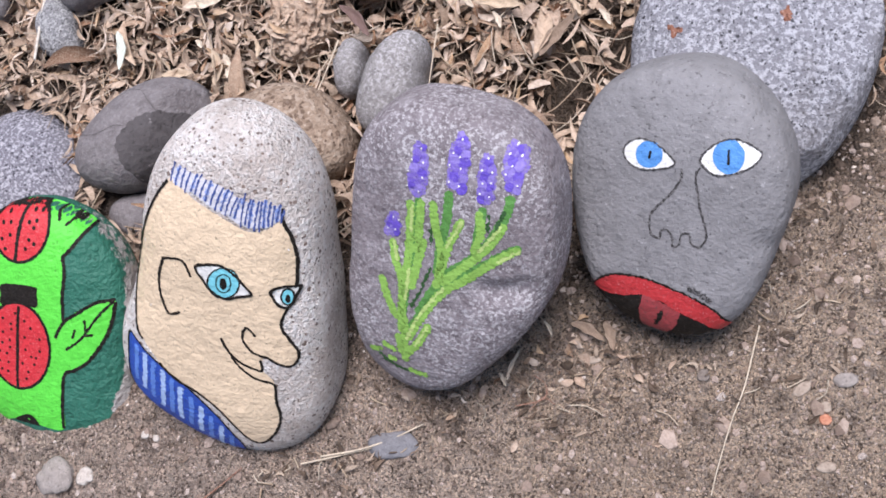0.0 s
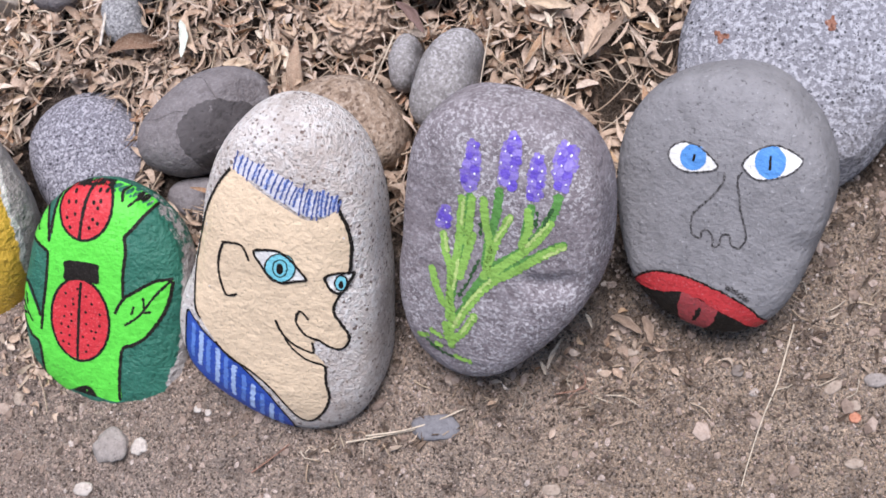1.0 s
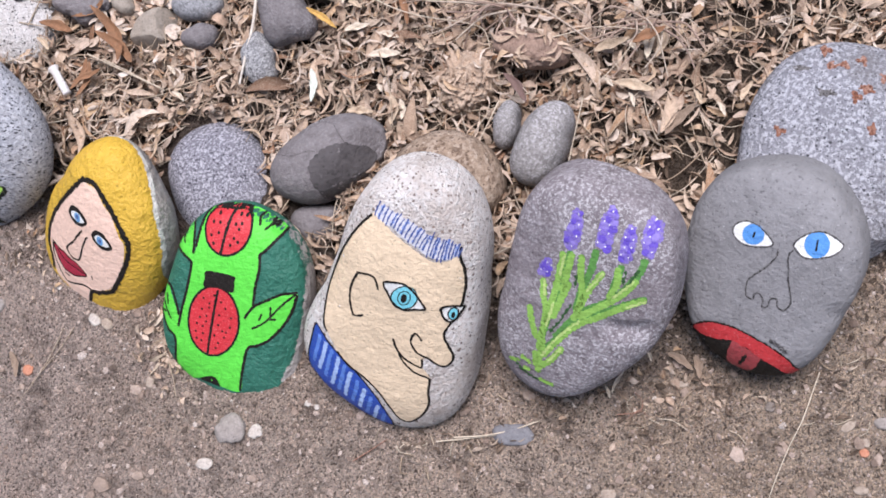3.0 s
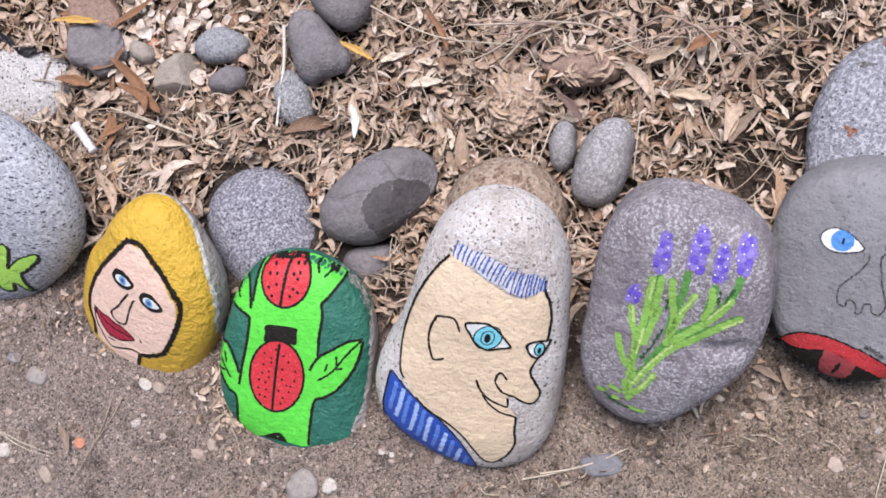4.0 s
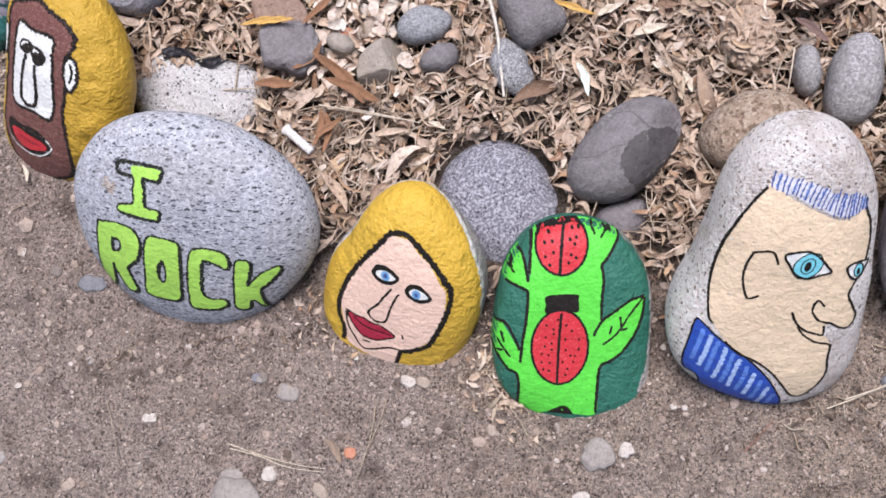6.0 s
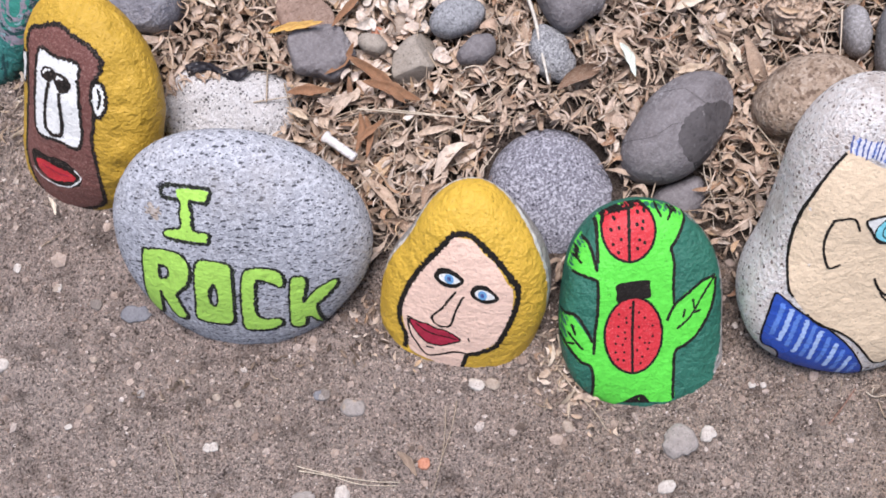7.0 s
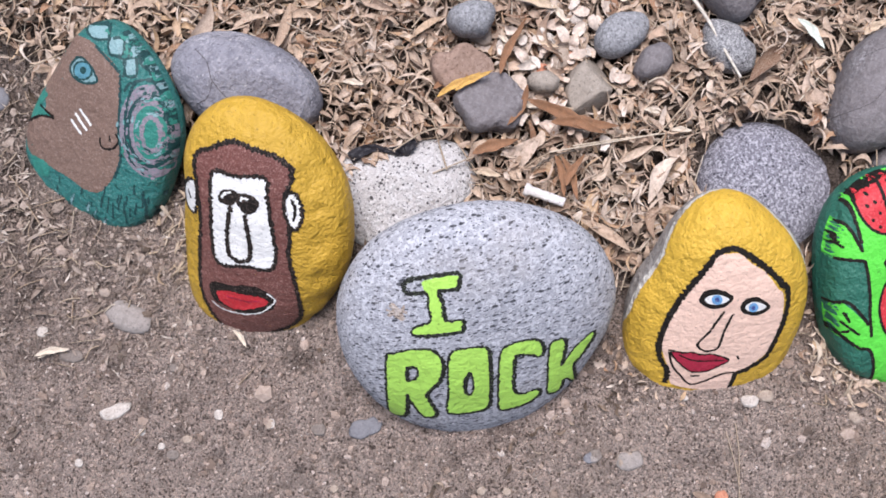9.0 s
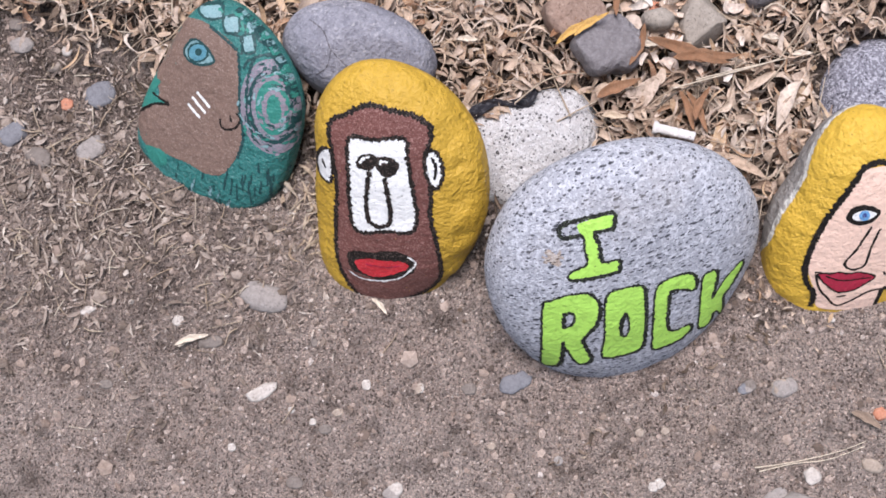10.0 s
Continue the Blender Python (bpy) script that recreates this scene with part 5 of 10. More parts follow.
fill(lavender_stone, PAINT_PURPLE, 2, [(23.5, 82), (22.3, 79.9), (20, 78.8), (17.7, 79.2), (16, 80.9), (15.8, 83.3), (17.1, 85.5), (19.4, 86.5), (21.7, 86.1), (23.3, 84.4)], name="painted_petal", rag=0.0006)
fill(lavender_stone, PAINT_VIOLET, 2, [(14.6, 80.3), (15.8, 77.9), (15.6, 75.7), (14.1, 74.4), (11.9, 74.7), (9.9, 76.5), (8.7, 78.9), (8.9, 81.1), (10.4, 82.4), (12.6, 82)], name="painted_petal", rag=0.0006)
fill(lavender_stone, PAINT_VIOLET, 2, [(21.8, 75.3), (20.6, 73.2), (18.7, 72.1), (16.7, 72.4), (15.5, 74), (15.4, 76.3), (16.6, 78.4), (18.5, 79.4), (20.4, 79.1), (21.7, 77.5)], name="painted_petal", rag=0.0006)
fill(lavender_stone, PAINT_PURPLE, 2, [(16.3, 73.1), (17.3, 70.6), (16.8, 68), (14.9, 66.4), (12.5, 66.5), (10.3, 68.2), (9.3, 70.8), (9.9, 73.3), (11.7, 74.8), (14.2, 74.7)], name="painted_petal", rag=0.0006)
fill(lavender_stone, PAINT_LILAC, 2, [(23.3, 69.7), (22, 67.6), (20, 66.4), (17.8, 66.8), (16.5, 68.5), (16.4, 70.9), (17.6, 73), (19.6, 74), (21.8, 73.6), (23.1, 72)], name="painted_petal", rag=0.0006)
fill(lavender_stone, PAINT_LILAC, 2, [(17, 68.1), (17.9, 65.4), (17.4, 62.9), (15.5, 61.3), (13.1, 61.4), (10.9, 63), (10, 65.7), (10.5, 68.2), (12.4, 69.7), (14.8, 69.7)], name="painted_petal", rag=0.0006)
fill(lavender_stone, PAINT_PURPLE, 2, [(24, 62.6), (22.5, 59.9), (20, 58.4), (17.5, 58.8), (16, 60.9), (16, 63.9), (17.5, 66.7), (19.9, 68), (22.4, 67.6), (23.9, 65.6)], name="painted_petal", rag=0.0006)
stroke(lavender_stone, PAINT_PURPLE, 1, 6.7, [(35.2, 89.6), (36.8, 73.7), (37.8, 59.3)], taper=0.35, rag=0.8, label="purple flower spike")
fill(lavender_stone, PAINT_LILAC, 2, [(34.5, 90.8), (34.9, 89.9), (34.7, 89), (34, 88.4), (33, 88.5), (32.2, 89.1), (31.8, 89.9), (32, 90.8), (32.7, 91.3), (33.6, 91.3)], name="painted_petal", rag=0.0006)
fill(lavender_stone, PAINT_PURPLE, 2, [(39.4, 86.1), (38.8, 84.9), (37.8, 84.4), (36.8, 84.6), (36.1, 85.6), (36, 86.9), (36.6, 88), (37.6, 88.6), (38.6, 88.3), (39.3, 87.4)], name="painted_petal", rag=0.0006)
fill(lavender_stone, PAINT_VIOLET, 2, [(35.3, 83.5), (36, 82.1), (35.8, 80.7), (34.9, 79.9), (33.5, 80.1), (32.2, 81.1), (31.6, 82.6), (31.8, 83.9), (32.7, 84.6), (34.1, 84.5)], name="painted_petal", rag=0.0006)
fill(lavender_stone, PAINT_VIOLET, 2, [(40.7, 81.3), (40, 79.8), (38.7, 79), (37.4, 79.2), (36.6, 80.4), (36.6, 82.1), (37.3, 83.6), (38.6, 84.4), (39.8, 84.1), (40.6, 82.9)], name="painted_petal", rag=0.0006)
fill(lavender_stone, PAINT_PURPLE, 2, [(37.1, 77.7), (37.8, 75.8), (37.3, 73.8), (35.8, 72.6), (33.9, 72.6), (32.3, 73.9), (31.5, 75.8), (32, 77.8), (33.5, 79), (35.4, 78.9)], name="painted_petal", rag=0.0006)
fill(lavender_stone, PAINT_LILAC, 2, [(42.3, 74.3), (41.4, 72.4), (39.8, 71.3), (38.3, 71.7), (37.3, 73.2), (37.2, 75.3), (38.2, 77.2), (39.7, 78.3), (41.3, 77.9), (42.3, 76.4)], name="painted_petal", rag=0.0006)
fill(lavender_stone, PAINT_LILAC, 2, [(37.2, 71.4), (37.9, 69.5), (37.3, 67.6), (35.8, 66.3), (33.8, 66.2), (32.3, 67.4), (31.6, 69.2), (32.1, 71.2), (33.7, 72.5), (35.6, 72.6)], name="painted_petal", rag=0.0006)
fill(lavender_stone, PAINT_PURPLE, 2, [(42.9, 68.5), (41.9, 66.5), (40.3, 65.4), (38.8, 65.7), (37.9, 67.3), (37.9, 69.6), (38.9, 71.7), (40.4, 72.8), (42, 72.4), (42.9, 70.8)], name="painted_petal", rag=0.0006)
fill(lavender_stone, PAINT_VIOLET, 2, [(37.3, 67), (38.2, 64.8), (37.7, 62.5), (36.1, 61.2), (34, 61.3), (32.2, 62.8), (31.4, 65), (31.8, 67.2), (33.4, 68.5), (35.5, 68.4)], name="painted_petal", rag=0.0006)
fill(lavender_stone, PAINT_VIOLET, 2, [(43.1, 61.6), (42.1, 59.9), (40.2, 59), (38.3, 59.4), (37, 60.9), (36.9, 62.9), (37.9, 64.6), (39.7, 65.3), (41.6, 64.9), (42.9, 63.6)], name="painted_petal", rag=0.0006)
fill(lavender_stone, PAINT_PURPLE, 2, [(36.7, 60.2), (37.5, 58.1), (37.2, 56.3), (35.9, 55.2), (34.1, 55.3), (32.5, 56.6), (31.8, 58.7), (32.1, 60.5), (33.4, 61.6), (35.1, 61.4)], name="painted_petal", rag=0.0006)
stroke(lavender_stone, PAINT_PURPLE, 1, 7.7, [(51.9, 98), (54.4, 84.4), (55.7, 68.6)], taper=0.35, rag=0.8, label="purple flower spike")
fill(lavender_stone, PAINT_LILAC, 2, [(51.3, 98.9), (51.9, 98.1), (51.9, 97.4), (51.4, 97.2), (50.5, 97.4), (49.6, 98.1), (49, 98.9), (49, 99.6), (49.5, 99.8), (50.4, 99.5)], name="painted_petal", rag=0.0006)
fill(lavender_stone, PAINT_PURPLE, 2, [(55.7, 94.9), (55.3, 94), (54.5, 93.7), (53.5, 94.1), (52.8, 95.1), (52.5, 96.2), (52.8, 97), (53.6, 97.3), (54.6, 96.9), (55.4, 95.9)], name="painted_petal", rag=0.0006)
fill(lavender_stone, PAINT_VIOLET, 2, [(53, 94.8), (53.9, 93.4), (53.8, 92.1), (52.8, 91.5), (51.2, 91.8), (49.8, 93), (48.9, 94.5), (49, 95.8), (50, 96.3), (51.6, 96)], name="painted_petal", rag=0.0006)
fill(lavender_stone, PAINT_VIOLET, 2, [(58.7, 89.9), (58.1, 88.9), (56.8, 88.7), (55.3, 89.2), (54.2, 90.3), (53.9, 91.8), (54.5, 92.8), (55.7, 93), (57.2, 92.4), (58.3, 91.2)], name="painted_petal", rag=0.0006)
fill(lavender_stone, PAINT_PURPLE, 2, [(53.3, 90.1), (54.2, 88.3), (54, 86.6), (52.7, 85.7), (50.8, 85.9), (49.1, 87.2), (48.2, 89.1), (48.5, 90.8), (49.8, 91.6), (51.6, 91.4)], name="painted_petal", rag=0.0006)
fill(lavender_stone, PAINT_LILAC, 2, [(60.8, 85), (59.8, 83.2), (57.8, 82.4), (55.7, 83.2), (54.1, 85.1), (53.8, 87.5), (54.8, 89.4), (56.7, 90), (58.8, 89.1), (60.4, 87.2)], name="painted_petal", rag=0.0006)
fill(lavender_stone, PAINT_LILAC, 2, [(54, 84.1), (55, 81.7), (54.6, 79.6), (53, 78.5), (50.8, 78.7), (48.8, 80.3), (47.8, 82.6), (48.1, 84.8), (49.8, 86), (52, 85.6)], name="painted_petal", rag=0.0006)
fill(lavender_stone, PAINT_PURPLE, 2, [(61.6, 79), (60.7, 77.5), (58.9, 76.9), (56.9, 77.6), (55.5, 79.1), (55.3, 81.1), (56.2, 82.6), (57.9, 83.1), (59.8, 82.4), (61.2, 80.8)], name="painted_petal", rag=0.0006)
fill(lavender_stone, PAINT_VIOLET, 2, [(54.2, 78.8), (55.3, 76.5), (55.1, 74.4), (53.8, 73.4), (51.8, 73.9), (49.9, 75.5), (48.8, 77.9), (49, 79.9), (50.3, 80.9), (52.3, 80.5)], name="painted_petal", rag=0.0006)
fill(lavender_stone, PAINT_VIOLET, 2, [(61.6, 74), (60.6, 72.2), (58.9, 71.4), (57, 71.9), (55.8, 73.7), (55.6, 75.9), (56.6, 77.8), (58.3, 78.5), (60.1, 77.9), (61.4, 76.2)], name="painted_petal", rag=0.0006)
fill(lavender_stone, PAINT_PURPLE, 2, [(55.5, 73.2), (56.1, 71.3), (55.6, 69.4), (54.1, 68.3), (52.1, 68.2), (50.6, 69.4), (49.9, 71.3), (50.5, 73.2), (52, 74.4), (53.9, 74.4)], name="painted_petal", rag=0.0006)
fill(lavender_stone, PAINT_LILAC, 2, [(61.8, 69.2), (60.9, 67.5), (59.2, 66.8), (57.4, 67.4), (56.2, 69), (56, 70.9), (56.9, 72.7), (58.6, 73.4), (60.4, 72.8), (61.6, 71.2)], name="painted_petal", rag=0.0006)
stroke(lavender_stone, PAINT_PURPLE, 1, 6.1, [(-31.9, 27), (-30.2, 12)], taper=0.35, rag=0.8, label="purple flower spike")
fill(lavender_stone, PAINT_PURPLE, 2, [(-31.7, 26.8), (-31.4, 25.6), (-31.6, 24.5), (-32.4, 23.8), (-33.5, 23.7), (-34.4, 24.5), (-34.7, 25.6), (-34.4, 26.8), (-33.6, 27.5), (-32.6, 27.5)], name="painted_petal", rag=0.0006)
fill(lavender_stone, PAINT_VIOLET, 2, [(-27.6, 24.8), (-28.7, 23), (-30.2, 22.1), (-31.7, 22.3), (-32.5, 23.6), (-32.5, 25.4), (-31.5, 27.2), (-29.9, 28.1), (-28.5, 27.9), (-27.6, 26.7)], name="painted_petal", rag=0.0006)
fill(lavender_stone, PAINT_PURPLE, 2, [(-30.8, 21.4), (-30.3, 19.6), (-31, 17.5), (-32.6, 16.1), (-34.5, 15.8), (-36, 16.9), (-36.5, 18.8), (-35.9, 20.9), (-34.3, 22.3), (-32.3, 22.5)], name="painted_petal", rag=0.0006)
fill(lavender_stone, PAINT_PURPLE, 2, [(-25.1, 18.8), (-26.5, 16.6), (-28.5, 15.3), (-30.6, 15.6), (-31.8, 17.3), (-31.8, 19.6), (-30.4, 21.9), (-28.4, 23.1), (-26.3, 22.8), (-25.1, 21.2)], name="painted_petal", rag=0.0006)
fill(lavender_stone, PAINT_LILAC, 2, [(-31.1, 17.1), (-30.4, 14.8), (-30.8, 12.7), (-32.3, 11.4), (-34.2, 11.5), (-35.9, 12.9), (-36.6, 15.1), (-36.2, 17.3), (-34.7, 18.6), (-32.8, 18.4)], name="painted_petal", rag=0.0006)
fill(lavender_stone, PAINT_PURPLE, 2, [(-25.1, 13), (-26.2, 11), (-27.7, 9.9), (-29.2, 10.1), (-29.9, 11.5), (-29.8, 13.6), (-28.8, 15.5), (-27.3, 16.6), (-25.8, 16.4), (-25, 15)], name="painted_petal", rag=0.0006)
for u, v in [(-14.6, 84.8), (-20.2, 75.7), (-11.7, 75.1), (-22.0, 66.9), (-10.8, 63.9), (-21.8, 55.1), (-12.6, 52.6), (14.6, 97.8), (9.8, 87.4), (15.3, 85.7), (8.4, 78.4), (17.0, 77.7), (9.6, 66.1), (17.6, 64.6)]:
    disc(lavender_stone, PAINT_WHITE, 3, u, v, 0.7, 0.8, n=8)
for u, v in [(35.3, 89.0), (32.6, 80.1), (39.9, 79.9), (34.5, 70.7), (40.4, 72.2), (33.5, 62.7), (40.5, 62.0), (51.4, 98.8), (56.4, 92.3), (48.8, 93.3), (52.3, 85.9), (49.2, 80.1), (58.7, 73.4), (-31.0, 25.9), (-26.7, 24.6), (-35.4, 15.3), (-29.0, 15.8)]:
    disc(lavender_stone, PAINT_WHITE, 3, u, v, 0.7, 0.8, n=8)

# grey stone
eye = fill(grey_stone, PAINT_WHITE, 0, [(-45.2, 33.4), (-43.9, 41.3), (-37.9, 46.4), (-28.2, 48.2), (-17, 44.7), (-6.4, 37.8), (-9.3, 32.9), (-22.1, 26.9), (-31.9, 25.3), (-40, 27.7)], name="painted_eye", label="blue eye shape on white")
fill(grey_stone, PAINT_SKY, 1, [(-16.3, 41.4), (-16.5, 34.9), (-20.4, 29.6), (-26.5, 27.5), (-32.5, 29.4), (-36, 34.5), (-35.7, 41), (-31.8, 46.2), (-25.7, 48.3), (-19.8, 46.4)], under=eye)
stroke(grey_stone, PAINT_FADED, 2, 1.3, [(-45.2, 33.4), (-43.9, 41.3), (-37.9, 46.4), (-28.2, 48.2), (-17, 44.7), (-6.4, 37.8), (-9.3, 32.9), (-22.1, 26.9), (-31.9, 25.3), (-40, 27.7)], closed=True, rag=0.7, under=eye)
stroke(grey_stone, PAINT_BLACK, 2, 1.8, [(-25.5, 40.9), (-25.5, 34.9)], under=eye)
eye = fill(grey_stone, PAINT_WHITE, 0, [(11.6, 44), (13.4, 51.9), (21.4, 61.6), (30.9, 65.8), (41.8, 64.5), (51.1, 59.8), (48.9, 51.1), (40.5, 43.9), (28.7, 37.8), (20.4, 38)], name="painted_eye", label="blue eye shape on white")
fill(grey_stone, PAINT_SKY, 1, [(40.7, 55.9), (41, 48.4), (37, 42.3), (30.4, 40.3), (23.7, 43), (19.4, 49.5), (19.3, 57.3), (23.3, 63.2), (29.8, 65.1), (36.5, 62.3)], under=eye)
stroke(grey_stone, PAINT_FADED, 2, 1.3, [(11.6, 44), (13.4, 51.9), (21.4, 61.6), (30.9, 65.8), (41.8, 64.5), (51.1, 59.8), (48.9, 51.1), (40.5, 43.9), (28.7, 37.8), (20.4, 38)], closed=True, rag=0.7, under=eye)
stroke(grey_stone, PAINT_BLACK, 2, 1.8, [(28.9, 57.6), (31.5, 47)], under=eye)
stroke(grey_stone, PAINT_FADED, 0, 1.8, [(-0.6, 34.5), (1, 26.9), (-3.7, 13), (-13.5, -4.7), (-13.8, -14.3), (-10.1, -22.4), (-3.7, -23.9), (-3.8, -18.5), (-0.2, -15.5), (5.4, -19.8), (7.4, -27), (11.8, -23.8), (11.6, -15.8), (16.9, -13.9), (20.2, -20.5), (26.4, -22.1), (29.8, -13.8), (27.3, -5.3), (21.5, 5), (17, 15.7), (11, 31.9), (13.1, 39.1)], rag=0.5)
fill(grey_stone, PAINT_BLACK, 0, [(-48.0, -84.0), (-30.0, -74.0), (-5.0, -70.0), (20.0, -72.0), (45.0, -78.0), (61.0, -86.0), (55.0, -98.0), (43.0, -104.0), (26.0, -106.0), (8.5, -112.0), (-5.9, -112.0), (-21.6, -108.0), (-34.8, -101.0), (-45.2, -92.0)], rag=0.001)
fill(grey_stone, PAINT_DULL_RED, 1, [(-5.5, -75.0), (4.9, -75.0), (23.7, -78.0), (24.5, -89.6), (19.7, -103.0), (8.2, -109.0), (-1.3, -109.0), (-4.7, -96.7)], rag=0.0012)
stroke(grey_stone, PAINT_BLACK, 2, 3.4, [(11.7, -83.2), (8.2, -99.1)], rag=0.7)
fill(grey_stone, PAINT_SCUFFED_RED, 2, [(-48.0, -83.0), (-38.8, -70.3), (-25.4, -63.3), (-7.5, -60.3), (10.8, -61.3), (29.1, -63.2), (47.7, -69.3), (61.1, -80.0), (62.0, -87.0), (54.5, -89.0), (39.6, -83.0), (23.6, -79.5), (7.0, -75.1), (-9.1, -74.9), (-22.3, -80.8), (-37.2, -84.0)], rag=0.0012)
stroke(grey_stone, PAINT_BLACK, 3, 1.6, [(-48.0, -83.0), (-38.8, -70.0), (-25.4, -62.6), (-7.5, -59.6), (10.8, -60.6), (29.1, -62.6), (47.7, -68.6), (61.1, -79.5)], rag=0.9)
stroke(grey_stone, PAINT_FADED, 0, 4.5, [(26.0, -57.0), (36.0, -59.0), (46.0, -63.0)], rag=1.0)

# green stone
fill(green_stone, PAINT_GREEN, 0, [(-8.7, 125.2), (6.7, 127.6), (28, 125.3), (39.6, 123.2), (49.1, 110.5), (69.4, 95.6), (67.9, 90.2), (57.4, 82.4), (45.6, 74.5), (36.3, 44.5), (28, 17.9), (42.2, 23.9), (60.2, 27.7), (75.9, 24.9), (70, 11), (56.6, -8.1), (38.3, -22.3), (26.2, -26.7), (12.4, -32.5), (3, -55.4), (-6.4, -84.1), (-29.9, -77.5), (-52.9, -69.1), (-83.2, -72.3), (-71.6, -21.5), (-79.8, -10.1), (-84.6, 4.7), (-87.1, 16.2), (-77.9, 40), (-70.3, 42.6), (-64.9, 25.9), (-60.7, 9.4), (-51.7, 24.3), (-43.3, 46.1), (-36, 68.8), (-42.7, 75.7), (-53.2, 82.6), (-52.9, 89.4), (-44.2, 103.1), (-32.8, 113.2), (-29.4, 107.1), (-28.7, 91.5), (-29.2, 80.6), (-19.5, 106.8), (-14.2, 118.5)], rag=0.0002)
stroke(green_stone, PAINT_BLACK, 1, 3.1, [(-31.2, 110.2), (-28.6, 105.3), (-29, 94.9), (-31.5, 78.5)])
stroke(green_stone, PAINT_BLACK, 1, 3.1, [(-53, 83.2), (-45.7, 78.2), (-35.9, 71.2), (-35, 67.9), (-40.8, 50.8), (-47.8, 34), (-56.8, 14.6), (-64.2, -3.6)])
stroke(green_stone, PAINT_BLACK, 1, 3.1, [(-76.8, 44), (-65.8, 40.7), (-61.9, 23.1), (-60.7, 9.4)])
stroke(green_stone, PAINT_BLACK, 1, 3.1, [(-86.8, 21.7), (-84.5, 9.6), (-79, -7.4), (-71.4, -20.7), (-85.9, -67.8)])
stroke(green_stone, PAINT_BLACK, 1, 3.1, [(-8.8, 124.7), (-13.9, 119.4), (-19.8, 106.8), (-27.9, 85.6)])
stroke(green_stone, PAINT_BLACK, 1, 3.1, [(71.3, 93.3), (67, 90.7), (58.7, 84.2), (49.4, 77), (43.5, 72.7), (41.1, 58.6), (34, 40), (27.2, 17.6)])
stroke(green_stone, PAINT_BLACK, 1, 3.1, [(15.1, 3.3), (26.7, 15.5), (41.7, 21.9), (60.2, 27.7), (76.2, 26.3)])
stroke(green_stone, PAINT_BLACK, 1, 3.1, [(75.7, 24.4), (67.6, 6.6), (56.6, -8.1), (38, -23.6), (24.4, -28.9), (12.4, -32.5), (3, -55.4), (-6.3, -83.5)])
stroke(green_stone, PAINT_BLACK, 1, 2.4, [(74.7, 25.5), (56.9, 14.1), (38.4, -1.5), (21.4, -9)], taper=0.4, rag=0.35)
stroke(green_stone, PAINT_BLACK, 1, 2.4, [(46.6, 15), (44.7, 4.2)], taper=0.4, rag=0.35)
stroke(green_stone, PAINT_BLACK, 1, 2.4, [(35.8, 8), (31, 0.3)], taper=0.4, rag=0.35)
stroke(green_stone, PAINT_BLACK, 1, 2.4, [(50.3, -0), (41.6, 1.3)], taper=0.4, rag=0.35)
stroke(green_stone, PAINT_BLACK, 1, 2.4, [(-79, 25.1), (-76.4, 16), (-72.1, 4.2)], taper=0.4, rag=0.35)
stroke(green_stone, PAINT_BLACK, 1, 2.4, [(-72.9, 33.1), (-73.8, 20.6)], taper=0.4, rag=0.35)
stroke(green_stone, PAINT_BLACK, 1, 2.4, [(-83.5, 13.4), (-77.2, 12.9)], taper=0.4, rag=0.35)
stroke(green_stone, PAINT_BLACK, 1, 2.4, [(-39.2, 102.8), (-43.7, 94.9), (-41.6, 88.8)], taper=0.4, rag=0.35)
stroke(green_stone, PAINT_BLACK, 1, 2.4, [(-46.6, 95.9), (-41.2, 94.8)], taper=0.4, rag=0.35)
stroke(green_stone, PAINT_BLACK, 1, 2.4, [(47.4, 110.9), (45.2, 111.3), (45.5, 102.9)], taper=0.4, rag=0.35)
stroke(green_stone, PAINT_BLACK, 1, 2.4, [(63.1, 98.8), (57, 101.3), (49.7, 98.1)], taper=0.4, rag=0.35)
stroke(green_stone, PAINT_BLACK, 1, 2.4, [(56.2, 105.2), (58.1, 101.3)], taper=0.4, rag=0.35)
fill(green_stone, PAINT_RED, 1, [(35.6, 98), (25.7, 83.1), (10.4, 76.3), (-4.4, 80.9), (-13.1, 94.8), (-12.6, 111.5), (-3.7, 122.3), (10.6, 123), (26.3, 121.2), (36, 113.7)])
stroke(green_stone, PAINT_BLACK, 2, 2.5, [(36, 97.8), (28.2, 84.8), (15.9, 76.9), (2.4, 76.7), (-8.6, 84.4), (-14.2, 97.4), (-13.1, 111.6), (-6, 121.4), (5.2, 123.3), (18.6, 121.5), (30.8, 119.7), (37.1, 111.4)], closed=True)
stroke(green_stone, PAINT_BLACK, 2, 3.1, [(19.7, 122.2), (11.4, 105.3), (0.7, 77.6)])
fill(green_stone, PAINT_RED, 1, [(6.1, -6.3), (-5.9, -27.3), (-23.7, -37.4), (-40.5, -32.1), (-49.5, -13.7), (-47.5, 10.5), (-35.2, 31.3), (-17.6, 41), (-1.3, 35.7), (7.8, 17.9)])
stroke(green_stone, PAINT_BLACK, 2, 2.5, [(6.8, -6.5), (-2.9, -25.1), (-17.5, -36.6), (-33, -37.8), (-45.2, -28.1), (-50.7, -10.1), (-48.1, 10.7), (-38.2, 29.1), (-23.7, 40.3), (-8.5, 41.2), (3.4, 31.7), (9, 14.3)], closed=True)
stroke(green_stone, PAINT_BLACK, 2, 2.8, [(-8.9, 37.9), (-21.4, 4), (-34.9, -36.5)])
fill(green_stone, PAINT_BLACK, 2, [(-19, 59.8), (-2.7, 57.2), (12.4, 52), (11.4, 46.3), (7.3, 34.2), (-7.3, 39.6), (-23.7, 42.1), (-21.5, 52)])
